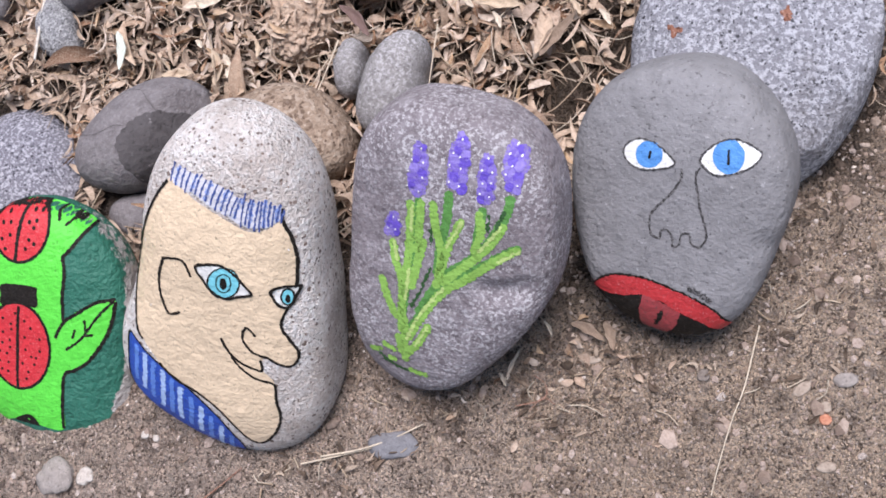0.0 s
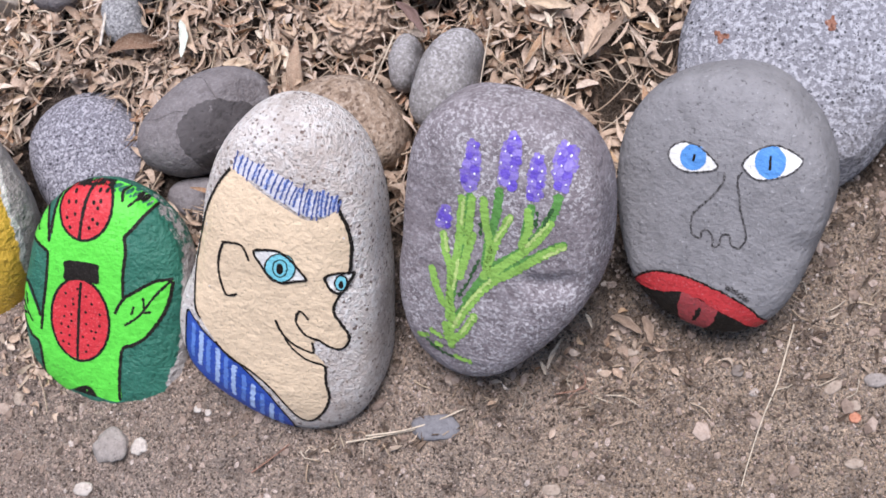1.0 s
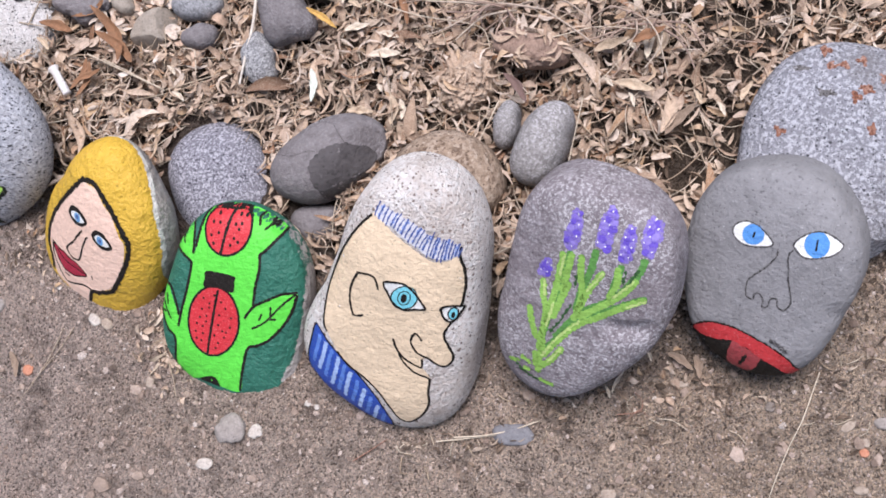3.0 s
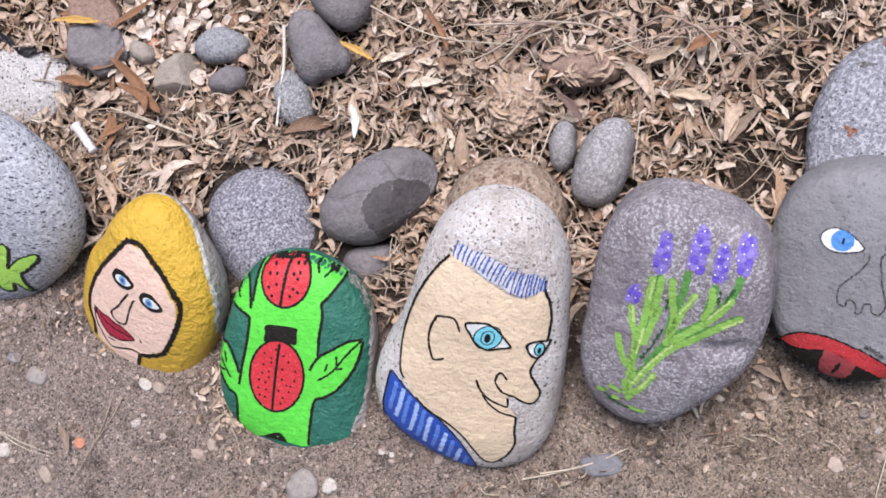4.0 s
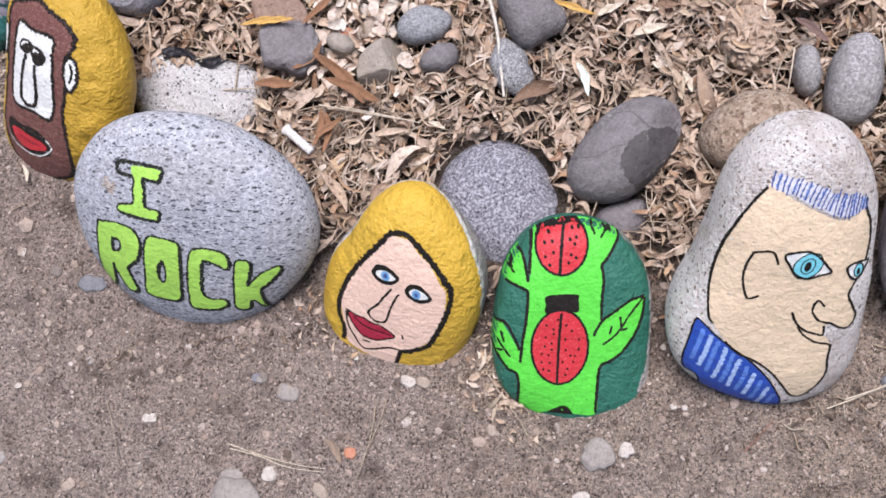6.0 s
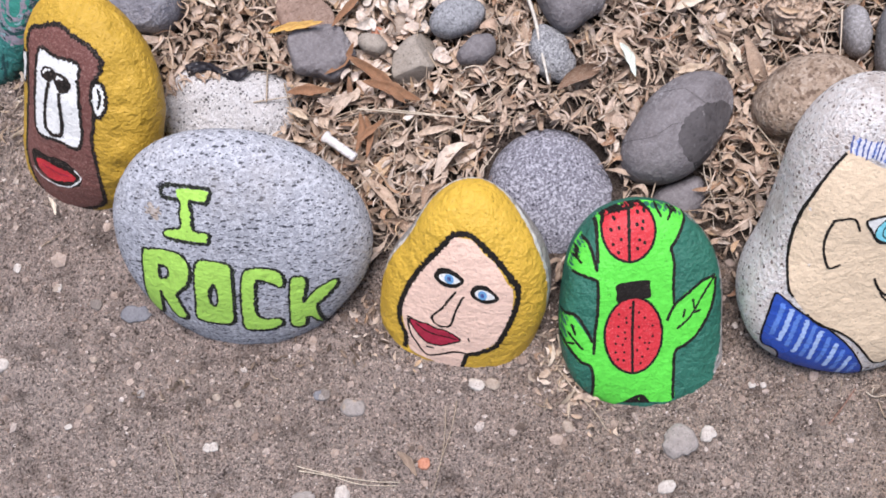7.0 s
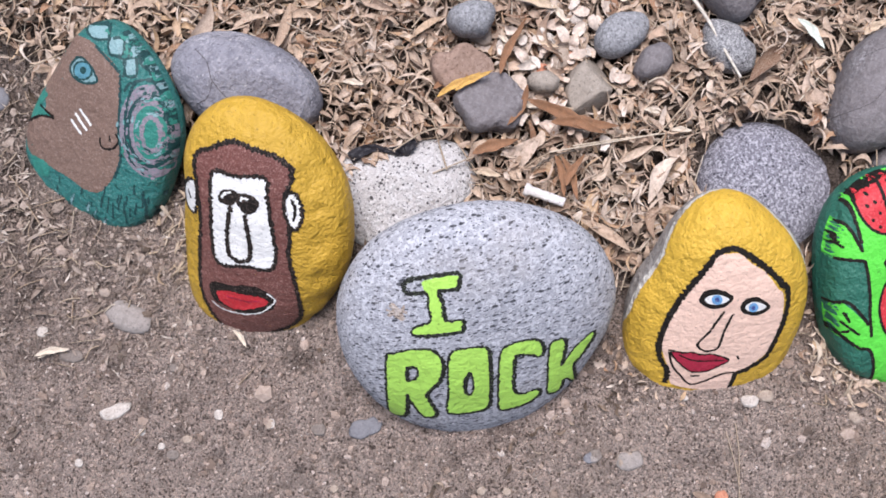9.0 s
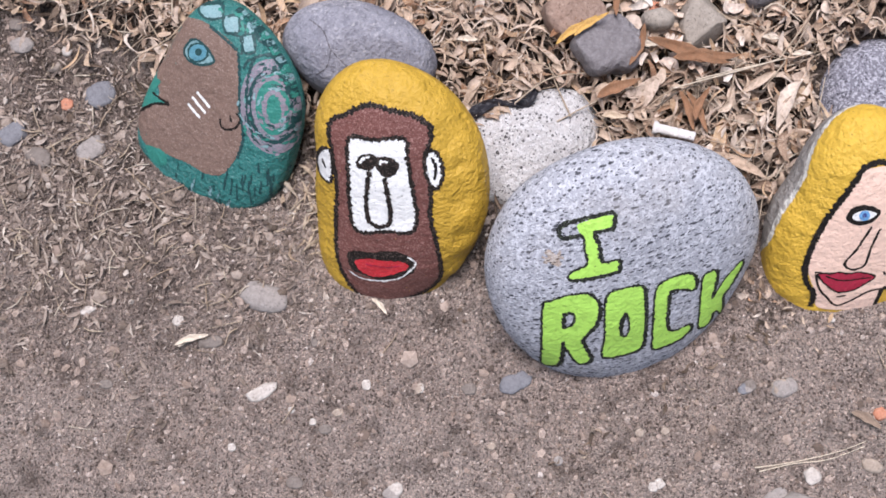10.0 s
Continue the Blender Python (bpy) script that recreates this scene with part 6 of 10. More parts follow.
for u, v in [(9.9, 122.3), (2.8, 118.9), (-4.1, 111.2), (3.6, 110.4), (-7.6, 98.2), (1.3, 100.2), (-5.8, 89.6), (26.1, 116.0), (32.3, 114.6), (27.3, 107.3), (20.8, 107.4), (23.9, 102.1), (17.6, 93.4), (21.2, 88.9), (12.6, 86.4), (23.1, 121.6)]:
    disc(green_stone, PAINT_BLACK, 2, u, v, 1.6, 1.8, n=8)
for u, v in [(-27.0, 29.6), (-21.4, 23.0), (-31.5, 16.9), (-27.6, 8.4), (-40.1, 0.5), (-34.3, -3.1), (-43.2, -8.4), (-35.3, -11.6), (-43.6, -16.6), (-38.7, -19.7), (-22.7, 18.0), (-7.8, 23.5), (-4.2, 15.8), (-12.9, 8.6), (0.3, 4.4), (-15.8, -2.9), (-12.9, -10.5), (-8.9, -12.3), (-22.6, -14.8), (-12.3, -18.1), (-3.3, -6.7), (-20.0, -23.8), (-24.0, -29.8), (-29.3, 2.0), (-35.2, 7.5), (-14.2, 31.8)]:
    disc(green_stone, PAINT_BLACK, 2, u, v, 1.2, 1.4, n=8)
fill(green_stone, PAINT_BLACK, 1, [(-53.5, -69.4), (-39.2, -64.9), (-32.7, -66.8), (-29.6, -78.3), (-41.6, -74.3)])

# yellow stone
fill(yellow_stone, PAINT_PINK, 0, [(-11, 88.3), (1.6, 90.9), (11.7, 89.3), (23.5, 77.4), (37.1, 65), (49.3, 46.1), (54.8, 38.5), (56.5, 14.9), (54.4, 1.6), (49, -20.5), (42.8, -34.7), (24, -50.4), (15.1, -55.2), (11.6, -78.8), (-7.4, -78.9), (-27.4, -75.5), (-45.5, -68.8), (-48.6, -47.7), (-53.9, -30.5), (-56.7, -9.3), (-49.3, 14.4), (-40.3, 36.8), (-28, 58.7), (-19.3, 75.5)])
stroke(yellow_stone, PAINT_BLACK, 1, 5.6, [(-51.3, -68.9), (-50.2, -48.9), (-57.4, -33.2), (-58.5, -13.9), (-52.3, 12.4), (-40.8, 39.3), (-28.4, 61.2), (-17.2, 79.1), (-10.3, 91), (3, 95.2), (13.6, 91.7), (25, 81.5), (38.8, 67.9), (52.9, 50.7), (58.7, 41.3), (60.5, 27.6), (58.2, 8.7), (53.1, -12.5), (45.2, -35.9), (33.8, -46.6), (16.5, -55.7)], taper=0.7, rag=0.75)
stroke(yellow_stone, PAINT_BLACK, 1, 2.3, [(-49.3, -23.7), (-45.5, -41.9), (-37.7, -54.7), (-27.3, -68.8), (-13.1, -63.8), (3.2, -54.8), (16.4, -53.8)])
stroke(yellow_stone, PAINT_BLACK, 1, 2.3, [(-50.4, -21.8), (-43.8, -21.9)])
stroke(yellow_stone, PAINT_BLACK, 1, 2.3, [(15.8, -30.6), (17.7, -35.8)])
stroke(yellow_stone, PAINT_BLACK, 1, 2.3, [(-28, -55.9), (-18.8, -55.9)])
stroke(yellow_stone, PAINT_BLACK, 1, 4.7, [(15.7, -55.2), (11.7, -77.9)], taper=0.8)
for ring, white, iris, pupil in (
    ([(-24.2, 41.5), (-19.7, 51.0), (-11.5, 54.3), (-1.1, 51.8), (6.9, 44.1), (2.0, 36.0), (-7.8, 31.6), (-18.3, 34.0)],
     [(-20.0, 42.3), (-16.0, 47.7), (-9.3, 49.8), (-1.5, 48.0), (4.4, 42.8), (-1.2, 37.2), (-8.9, 34.8), (-16.8, 36.9)],
     (-8.0, 42.5, 5.8, 7.2), (-8.1, 43.0, 2.2, 2.9)),
    ([(13.7, 31.4), (18.0, 39.9), (26.3, 42.4), (35.4, 37.5), (42.7, 28.0), (37.2, 21.8), (27.9, 19.8), (18.2, 23.8)],
     [(17.4, 31.0), (20.8, 36.9), (27.0, 38.2), (34.5, 34.9), (40.0, 28.5), (34.5, 24.1), (27.2, 23.3), (20.7, 25.8)],
     (26.4, 30.0, 5.2, 7.2), (26.3, 29.5, 2.1, 2.9)),
):
    eye = fill(yellow_stone, PAINT_BLACK, 1, ring, name="painted_eye", label="blue eye shape with a thick black rim", rag=0.0007)
    mid = np.mean(white, axis=0)
    white = [tuple(mid + (np.array(p) - mid) * (0.9, 0.78)) for p in white]
    fill(yellow_stone, PAINT_WHITE, 2, white, name="painted_eye_white", rag=0.0003, under=eye)
    disc(yellow_stone, PAINT_EYE_BLUE, 3, *iris[:2], iris[2] * 0.85, iris[3] * 0.8, turn=12, name="painted_iris", under=eye)
    disc(yellow_stone, PAINT_HAIR_LINE, 4, *pupil, turn=12, name="painted_pupil", n=9, under=eye)
stroke(yellow_stone, PAINT_BLACK, 1, 2.4, [(-0.3, 28.1), (-5.8, 18.1), (-13.3, 2.9), (-22.6, -10.9), (-20.2, -18.8), (-12.6, -22.4), (-3.6, -18.0), (0.1, -1.0), (6.2, 20.6), (9.3, 23.3)], rag=0.5)
fill(yellow_stone, PAINT_LIP, 1, [(-47.4, -24.6), (-36.9, -23.4), (-26.1, -23.5), (-17.9, -26.5), (-7.1, -26.9), (7.8, -35.5), (-1.1, -43.1), (-11.9, -49.1), (-25.5, -49.6), (-36.6, -40.8)], name="painted_mouth")
stroke(yellow_stone, PAINT_BLACK, 2, 1.9, [(-47.4, -24.6), (-36.9, -23.4), (-26.1, -23.5), (-17.9, -26.5), (-7.1, -26.9), (7.8, -35.5), (-1.1, -43.1), (-11.9, -49.1), (-25.5, -49.6), (-36.6, -40.8)], closed=True, rag=0.6)
stroke(yellow_stone, PAINT_BLACK, 2, 1.5, [(-40.0, -26.5), (-26.0, -33.5), (-14.0, -35.5), (4.0, -35.8)], rag=0.5)

# granite stone
def letter(face, rim=None, hole=None):
    """One hand-painted letter: lime paint with a dry black brush line round it, heavier below and on one side."""
    loops = [face] + ([hole] if hole else [])
    lime = fill(granite_stone, PAINT_LIME, 0.6, *loops, name="painted_letter", label="lime green painted letter", rag=0.0007)
    for line in [rim or face] + loops[1:]:
        stroke(granite_stone, PAINT_DRY_BLACK, 0, 3.2, [(u + 1.5, v - 1.3) for u, v in line], name="letter_outline", closed=True, rag=0.8, under=lime)
        stroke(granite_stone, PAINT_DRY_BLACK, 1.2, 2.2, line, name="letter_outline", closed=True, rag=0.8, under=lime)


letter([(-38.2, 87.9), (-10.1, 87.0), (-10.3, 80.4), (-14.1, 76.7), (-28.1, 77.3), (-28.7, 63.6), (-30.2, 46.0), (-16.0, 42.8), (-17.1, 34.6), (-22.0, 32.3), (-59.1, 36.9), (-57.1, 44.7), (-43.6, 47.7), (-41.2, 61.4), (-39.6, 77.0), (-41.3, 81.4)], [(-59.3, 83.8), (-54.9, 89.6), (-38.7, 91.6), (-9.5, 89.3), (-8.8, 83.1), (-13.4, 76.0), (-28.3, 76.5), (-28.7, 63.6), (-29.4, 46.6), (-15.8, 43.5), (-16.0, 35.4), (-22.2, 31.4), (-60.2, 36.2), (-57.5, 45.1), (-43.4, 48.4), (-41.3, 63.2), (-40.1, 77.0), (-56.3, 78.8)])
letter([(-91.3, 14.0), (-83.9, 19.0), (-68.6, 21.0), (-51.6, 18.3), (-43.9, 8.2), (-44.0, -7.5), (-52.0, -24.2), (-65.5, -38.1), (-65.5, -47.9), (-62.8, -73.4), (-75.1, -75.5), (-82.6, -48.4), (-83.8, -39.2), (-92.9, -74.9), (-106.5, -80.0), (-105.6, -56.0), (-99.7, -21.3)], None, [(-76.0, -1.2), (-67.1, -1.5), (-69.3, -13.3), (-79.0, -18.0)])
letter([(-36.2, 3.7), (-28.3, 11.9), (-12.6, 10.6), (0.1, 4.6), (-1.3, -17.5), (-7.2, -53.9), (-13.8, -77.3), (-33.4, -79.7), (-51.0, -73.1), (-45.9, -44.4), (-40.9, -16.7)], None, [(-21.2, -19.9), (-19.7, -30.1), (-21.7, -44.2), (-26.9, -51.3), (-30.0, -45.0), (-28.1, -30.4)])
letter([(11.9, -4.6), (26.5, 1.8), (46.1, -3.1), (51.2, -15.0), (47.1, -25.7), (37.0, -18.8), (24.5, -14.7), (19.1, -33.4), (15.3, -59.5), (20.8, -70.2), (37.5, -71.6), (37.7, -82.2), (23.4, -88.6), (-1.2, -87.8), (-0.9, -67.2), (3.9, -37.3)], None)
letter([(59.4, -13.7), (72.1, -15.3), (71.2, -28.9), (64.9, -51.3), (79.4, -34.4), (99.5, -24.5), (100.8, -32.6), (86.2, -50.1), (76.8, -60.1), (76.7, -95.7), (69.2, -78.2), (63.8, -76.4), (59.4, -89.7), (47.2, -87.0), (49.3, -62.4), (53.5, -34.4)], None)

# ochre stone
fill(ochre_stone, PAINT_BROWN, 0, [(-61.8, 76.4), (-47.5, 89.6), (-26.4, 104.0), (-4.6, 104.8), (16.8, 102.8), (30.8, 95.4), (34.3, 83.9), (32.7, 73.4), (33.1, 59.3), (41.5, 32.1), (44.1, 4.5), (52.7, -28.3), (59.4, -66.4), (54.3, -90.3), (33.5, -110.0), (11.9, -118.9), (-9.3, -126.5), (-24.0, -113.0), (-36.0, -93.0), (-44.0, -72.0), (-48.0, -37.0), (-48.5, -1.2), (-51.0, 26.0), (-57.0, 50.0)], rag=0.0008)
stroke(ochre_stone, PAINT_WORN_BLACK, 1, 4.6, [(-61.8, 76.4), (-47.5, 89.6), (-26.4, 104.0), (-4.6, 104.8), (16.8, 102.8), (30.8, 95.4), (34.3, 83.9), (32.7, 73.4), (33.1, 59.3), (41.5, 32.1), (44.1, 4.5), (52.7, -28.3), (59.4, -66.4), (54.3, -90.3), (33.5, -110.0), (11.9, -118.9), (-9.3, -126.5), (-24.0, -113.0), (-36.0, -93.0), (-44.0, -72.0), (-48.0, -37.0), (-48.5, -1.2), (-51.0, 26.0), (-57.0, 50.0)], closed=True, rag=0.9)
for ear, inner in (([(-70.0, 43.6), (-60.3, 51.8), (-55.3, 37.9), (-56.3, 16.4), (-67.5, 14.4), (-74.0, 25.3)], [(-66.9, 36.5), (-62.4, 27.8)]), ([(32.4, 70.2), (38.6, 72.6), (45.7, 63.9), (49.8, 47.5), (45.4, 34.8), (37.3, 44.1), (32.1, 59.0)], [(37.4, 66.7), (42.4, 57.0), (42.9, 44.2)])):
    fill(ochre_stone, PAINT_WHITE, 1.5, ear)
    stroke(ochre_stone, PAINT_WORN_BLACK, 2, 3.4, ear, closed=True, rag=0.8)
    stroke(ochre_stone, PAINT_BLACK, 2, 2.6, inner, rag=0.8)
fill(ochre_stone, PAINT_WHITE, 1, [(-41.0, 69.0), (-19.8, 75.0), (10.8, 81.6), (16.0, 63.8), (23.8, 32.9), (31.4, -0.3), (26.4, -17.6), (1.2, -20.8), (-25.7, -26.7), (-34.1, -2.4), (-38.0, 31.8)], rag=0.001)
stroke(ochre_stone, PAINT_WORN_BLACK, 2, 4.2, [(-41.0, 69.0), (-19.8, 75.0), (10.8, 81.6), (16.0, 63.8), (23.8, 32.9), (31.4, -0.3), (26.4, -17.6), (1.2, -20.8), (-25.7, -26.7), (-34.1, -2.4), (-38.0, 31.8)], closed=True, rag=0.9)
fill(ochre_stone, PAINT_WORN_BLACK, 3, [(-31.4, 49.5), (-27.2, 57.2), (-17.7, 61.2), (-12.5, 57.0), (-14.5, 47.3), (-20.6, 43.3), (-29.2, 43.1)], rag=0.0014)
fill(ochre_stone, PAINT_WORN_BLACK, 3, [(-14.0, 56.4), (-5.3, 61.8), (4.0, 60.8), (9.5, 54.5), (5.9, 44.5), (-2.8, 40.5), (-9.5, 45.4)], rag=0.0014)
stroke(ochre_stone, PAINT_WHITE, 4, 2.2, [(-27.6, 48.8), (-24.3, 55.1), (-18.6, 57.8)], rag=0.9)
stroke(ochre_stone, PAINT_WHITE, 4, 2.6, [(-9.0, 52.6), (-5.8, 56.6), (-1.0, 56.3)], rag=0.9)
stroke(ochre_stone, PAINT_WORN_BLACK, 3, 4.6, [(-17.3, 43.4), (-18.5, 18.5), (-15.8, -6.0), (-10.2, -14.1), (0.7, -14.8), (6.4, -6.7), (2.9, 18.1), (-2.8, 39.8)], rag=0.8)
fill(ochre_stone, PAINT_WORN_BLACK, 1, [(-33.6, -61.5), (-26.1, -52.8), (-10.8, -49.9), (10.1, -43.6), (24.4, -45.9), (34.3, -54.7), (32.8, -68.9), (18.0, -80.9), (-0.2, -85.2), (-17.7, -82.7), (-29.3, -77.9)], rag=0.0012)
fill(ochre_stone, PAINT_RED, 2, [(-24.9, -66.9), (-13.1, -58.7), (4.6, -56.6), (21.4, -56.0), (28.0, -60.9), (19.7, -70.4), (0.3, -80.9), (-16.1, -80.2)], rag=0.0012)
stroke(ochre_stone, PAINT_WHITE, 3, 1.7, [(-31.1, -82.8), (-18.7, -88.2), (-0.0, -86.2), (19.3, -78.6), (31.7, -63.7), (34.0, -54.0), (25.8, -48.5)], rag=1.0)
stroke(ochre_stone, PAINT_LIP, 3, 2.0, [(-14.0, -66.0), (4.0, -65.5), (20.0, -62.0)], rag=0.9)

# teal stone
fill(teal_stone, PAINT_TAUPE, 0, [(-69.8, 71.9), (-46.7, 88.6), (-31.4, 91.7), (-8.8, 91.2), (6.5, 85.5), (18.1, 67.4), (28.9, 41.3), (46.9, 12), (49.8, -7.6), (43, -39.7), (25.4, -51.6), (4.2, -54.6), (-24.2, -61.6), (-52, -69.4), (-68.7, -60.9), (-82.1, -61.9), (-58.5, -20.3), (-56.5, -5), (-68.4, 5.7), (-78.9, 24.6), (-74.8, 52)], rag=0.0008)
fill(teal_stone, PAINT_TEAL, 1, [(-83.4, -7.9), (-60.1, 6.1), (-61.6, -9.3), (-41, -8.8), (-57.9, -21.4), (-84.5, -60.6), (-89.4, -47.7), (-84.7, -24.6)])
stroke(teal_stone, PAINT_BLACK, 2, 2.7, [(-64, -11.4), (-51.5, -9.9), (-40.8, -9.3), (-57.9, -21.4), (-83, -59.5)], rag=0.5)
fill(teal_stone, PAINT_TEAL, 1, [(-50.4, -71.2), (-35.4, -62.2), (-23.2, -62), (-20.3, -73.5), (-34.6, -81.6)])
fill(teal_stone, PAINT_PALE_TEAL, 1, [(-43.7, 53.6), (-42.6, 67.1), (-33.3, 72.8), (-20.5, 70.4), (-11.8, 63.9), (-21.6, 53.7), (-33.2, 49.6)])
stroke(teal_stone, PAINT_DARK_TEAL, 2, 2.1, [(-21, 68.4), (-20.2, 63.5), (-22.1, 58.1), (-26.2, 53.7), (-31.5, 51.4), (-36.5, 51.8), (-39.9, 54.8), (-40.7, 59.7), (-38.7, 65.2), (-34.5, 69.7), (-29.2, 72), (-24.3, 71.5)], closed=True, rag=0.7)
fill(teal_stone, PAINT_IRIS, 2, [(-21.9, 67.8), (-21.3, 62.4), (-24.1, 56.7), (-29.3, 53), (-35, 52.5), (-39, 55.5), (-39.6, 60.9), (-36.5, 66.7), (-31.2, 70.6), (-25.6, 70.9)])
fill(teal_stone, PAINT_DARK_TEAL, 3, [(-26.5, 65.2), (-26.1, 62.7), (-27.2, 60.3), (-29.3, 58.8), (-31.6, 58.8), (-33.3, 60.3), (-33.7, 62.7), (-32.7, 65.2), (-30.6, 66.7), (-28.2, 66.7)])
stroke(teal_stone, PAINT_DARK_TEAL, 3, 2.4, [(-44.6, 52.9), (-42.8, 67.6), (-33.6, 73.3), (-20.1, 70.7), (-11, 63.8), (-21.4, 53.1), (-33.6, 49)], closed=True, rag=0.5)
stroke(teal_stone, PAINT_WHITE, 1, 2.9, [(-20.1, 7.1), (-11.8, 3.6), (-2.4, 0.6)], taper=0.6)
stroke(teal_stone, PAINT_WHITE, 1, 2.9, [(-18.4, 16.5), (-8.1, 12.5), (1.6, 8.9)], taper=0.6)
stroke(teal_stone, PAINT_WHITE, 1, 2.9, [(-16, 24.2), (-5.2, 20.6), (3.6, 17.2)], taper=0.6)
stroke(teal_stone, PAINT_BLACK, 1, 2.3, [(18.4, 14.3), (21.2, 7.5), (27.9, 7.1), (36.8, 15.5), (37.3, 26.4), (30.8, 29.5)], rag=0.5)
stroke(teal_stone, PAINT_BLACK, 1, 2.3, [(26.2, 23.6), (30.4, 17.8)], rag=0.5)
fill(teal_stone, PAINT_MAUVE, 0, [(77.6, 60), (89.2, 34.5), (89.9, 17.4), (75.2, 8), (53, 13.7), (33.7, 34.9), (25.3, 63.8), (29.5, 87.6), (42.2, 94.7), (59.5, 82.9)])
stroke(teal_stone, PAINT_DARK_TEAL, 1, 4.1, [(76.2, 64), (83.6, 47.8), (84.8, 33.3), (78.7, 23.6), (67.1, 21.4), (53.6, 27.8), (42.2, 41.7), (36, 59.3), (36.3, 75.4), (42.6, 85.2), (52.7, 85.7), (64.9, 77.8)], closed=True, rag=0.6)
fill(teal_stone, PAINT_TEAL, 1, [(74.2, 62.5), (80.1, 47.1), (78.8, 34.3), (70.6, 28.6), (58.7, 32.4), (48.1, 44.7), (42.8, 60.6), (44.7, 73.9), (52.5, 79.1), (63.6, 74.6)])
stroke(teal_stone, PAINT_MAUVE, 2, 4.7, [(71, 59.2), (74.4, 51.1), (74.9, 43.7), (72.2, 39), (67.2, 38.3), (61.2, 41.9), (55.8, 48.7), (52.6, 57), (52.3, 64.5), (54.9, 69.1), (59.8, 69.6), (65.7, 66)], closed=True, rag=0.6)
stroke(teal_stone, PAINT_DARK_TEAL, 1, 2.9, [(7.3, 86), (21, 62.8), (32.1, 36.7), (46.9, 12), (50.8, -14.3)], rag=0.6)
stroke(teal_stone, PAINT_DARK_TEAL, 1, 2.9, [(23.8, 91.6), (28.1, 67.6), (41.5, 36.4), (59.5, 13.8)], rag=0.6)
stroke(teal_stone, PAINT_DARK_TEAL, 1, 2.9, [(-31.4, 91.7), (-11.3, 89.5), (5.9, 86.7)], rag=0.6)
stroke(teal_stone, PAINT_DARK_TEAL, 1, 2.9, [(19.3, 74.7), (21.4, 85.6), (33.8, 96.7), (49, 91), (67.3, 74.2)], rag=0.6)
fill(teal_stone, PAINT_PALE_TEAL, 1, [(-54.1, 96.4), (-35.3, 110.7), (-23.8, 105.1), (-38, 94.9)], sharp=True, rag=0.0008)
stroke(teal_stone, PAINT_DARK_TEAL, 2, 2.1, [(-54.1, 96.4), (-35.3, 110.7), (-23.8, 105.1), (-38, 94.9)], closed=True, rag=0.6)
fill(teal_stone, PAINT_PALE_TEAL, 1, [(-22.2, 103.9), (-12.6, 111.7), (-2.5, 102.7), (-12.1, 95.2)], sharp=True, rag=0.0008)
stroke(teal_stone, PAINT_DARK_TEAL, 2, 2.1, [(-22.2, 103.9), (-12.6, 111.7), (-2.5, 102.7), (-12.1, 95.2)], closed=True, rag=0.6)
fill(teal_stone, PAINT_PALE_TEAL, 1, [(3.1, 98.7), (9.9, 105.3), (20.8, 94.9), (13.3, 89.2)], sharp=True, rag=0.0008)
stroke(teal_stone, PAINT_DARK_TEAL, 2, 2.1, [(3.1, 98.7), (9.9, 105.3), (20.8, 94.9), (13.3, 89.2)], closed=True, rag=0.6)
fill(teal_stone, PAINT_PALE_TEAL, 1, [(8, 109.3), (15.1, 108.4), (28.6, 102.5), (18.1, 104)], sharp=True, rag=0.0008)
stroke(teal_stone, PAINT_DARK_TEAL, 2, 2.1, [(8, 109.3), (15.1, 108.4), (28.6, 102.5), (18.1, 104)], closed=True, rag=0.6)
stroke(teal_stone, PAINT_DARK_TEAL, 1, 1.8, [(81.3, -25.8), (84.4, -40.9)], taper=0.3, rag=0.6)
stroke(teal_stone, PAINT_DARK_TEAL, 1, 1.8, [(95.7, -33.2), (99.4, -41.3)], taper=0.3, rag=0.6)
stroke(teal_stone, PAINT_DARK_TEAL, 1, 1.8, [(46.9, -39), (49.2, -53.4)], taper=0.3, rag=0.6)
stroke(teal_stone, PAINT_DARK_TEAL, 1, 1.8, [(81.9, -7.8), (87.2, -21.5)], taper=0.3, rag=0.6)
stroke(teal_stone, PAINT_DARK_TEAL, 1, 1.8, [(46.7, -44.3), (49.5, -58)], taper=0.3, rag=0.6)
stroke(teal_stone, PAINT_DARK_TEAL, 1, 1.8, [(65, -36.3), (67.8, -46.6)], taper=0.3, rag=0.6)
stroke(teal_stone, PAINT_DARK_TEAL, 1, 1.8, [(81.8, -28.6), (84.1, -40.2)], taper=0.3, rag=0.6)
stroke(teal_stone, PAINT_DARK_TEAL, 1, 1.8, [(74.1, -40.4), (79.9, -57.1)], taper=0.3, rag=0.6)
stroke(teal_stone, PAINT_DARK_TEAL, 1, 1.8, [(96.1, -30.3), (100.1, -36.9)], taper=0.3, rag=0.6)
stroke(teal_stone, PAINT_DARK_TEAL, 1, 1.8, [(85.3, -17), (88, -28)], taper=0.3, rag=0.6)
stroke(teal_stone, PAINT_DARK_TEAL, 1, 1.8, [(70.2, -23.4), (72.8, -35)], taper=0.3, rag=0.6)
stroke(teal_stone, PAINT_DARK_TEAL, 1, 1.8, [(77.6, -34.9), (80.9, -46.8)], taper=0.3, rag=0.6)
stroke(teal_stone, PAINT_DARK_TEAL, 1, 1.8, [(62, -28.5), (64, -39.4)], taper=0.3, rag=0.6)
stroke(teal_stone, PAINT_DARK_TEAL, 1, 1.8, [(71.8, -6.6), (75.9, -17.6)], taper=0.3, rag=0.6)
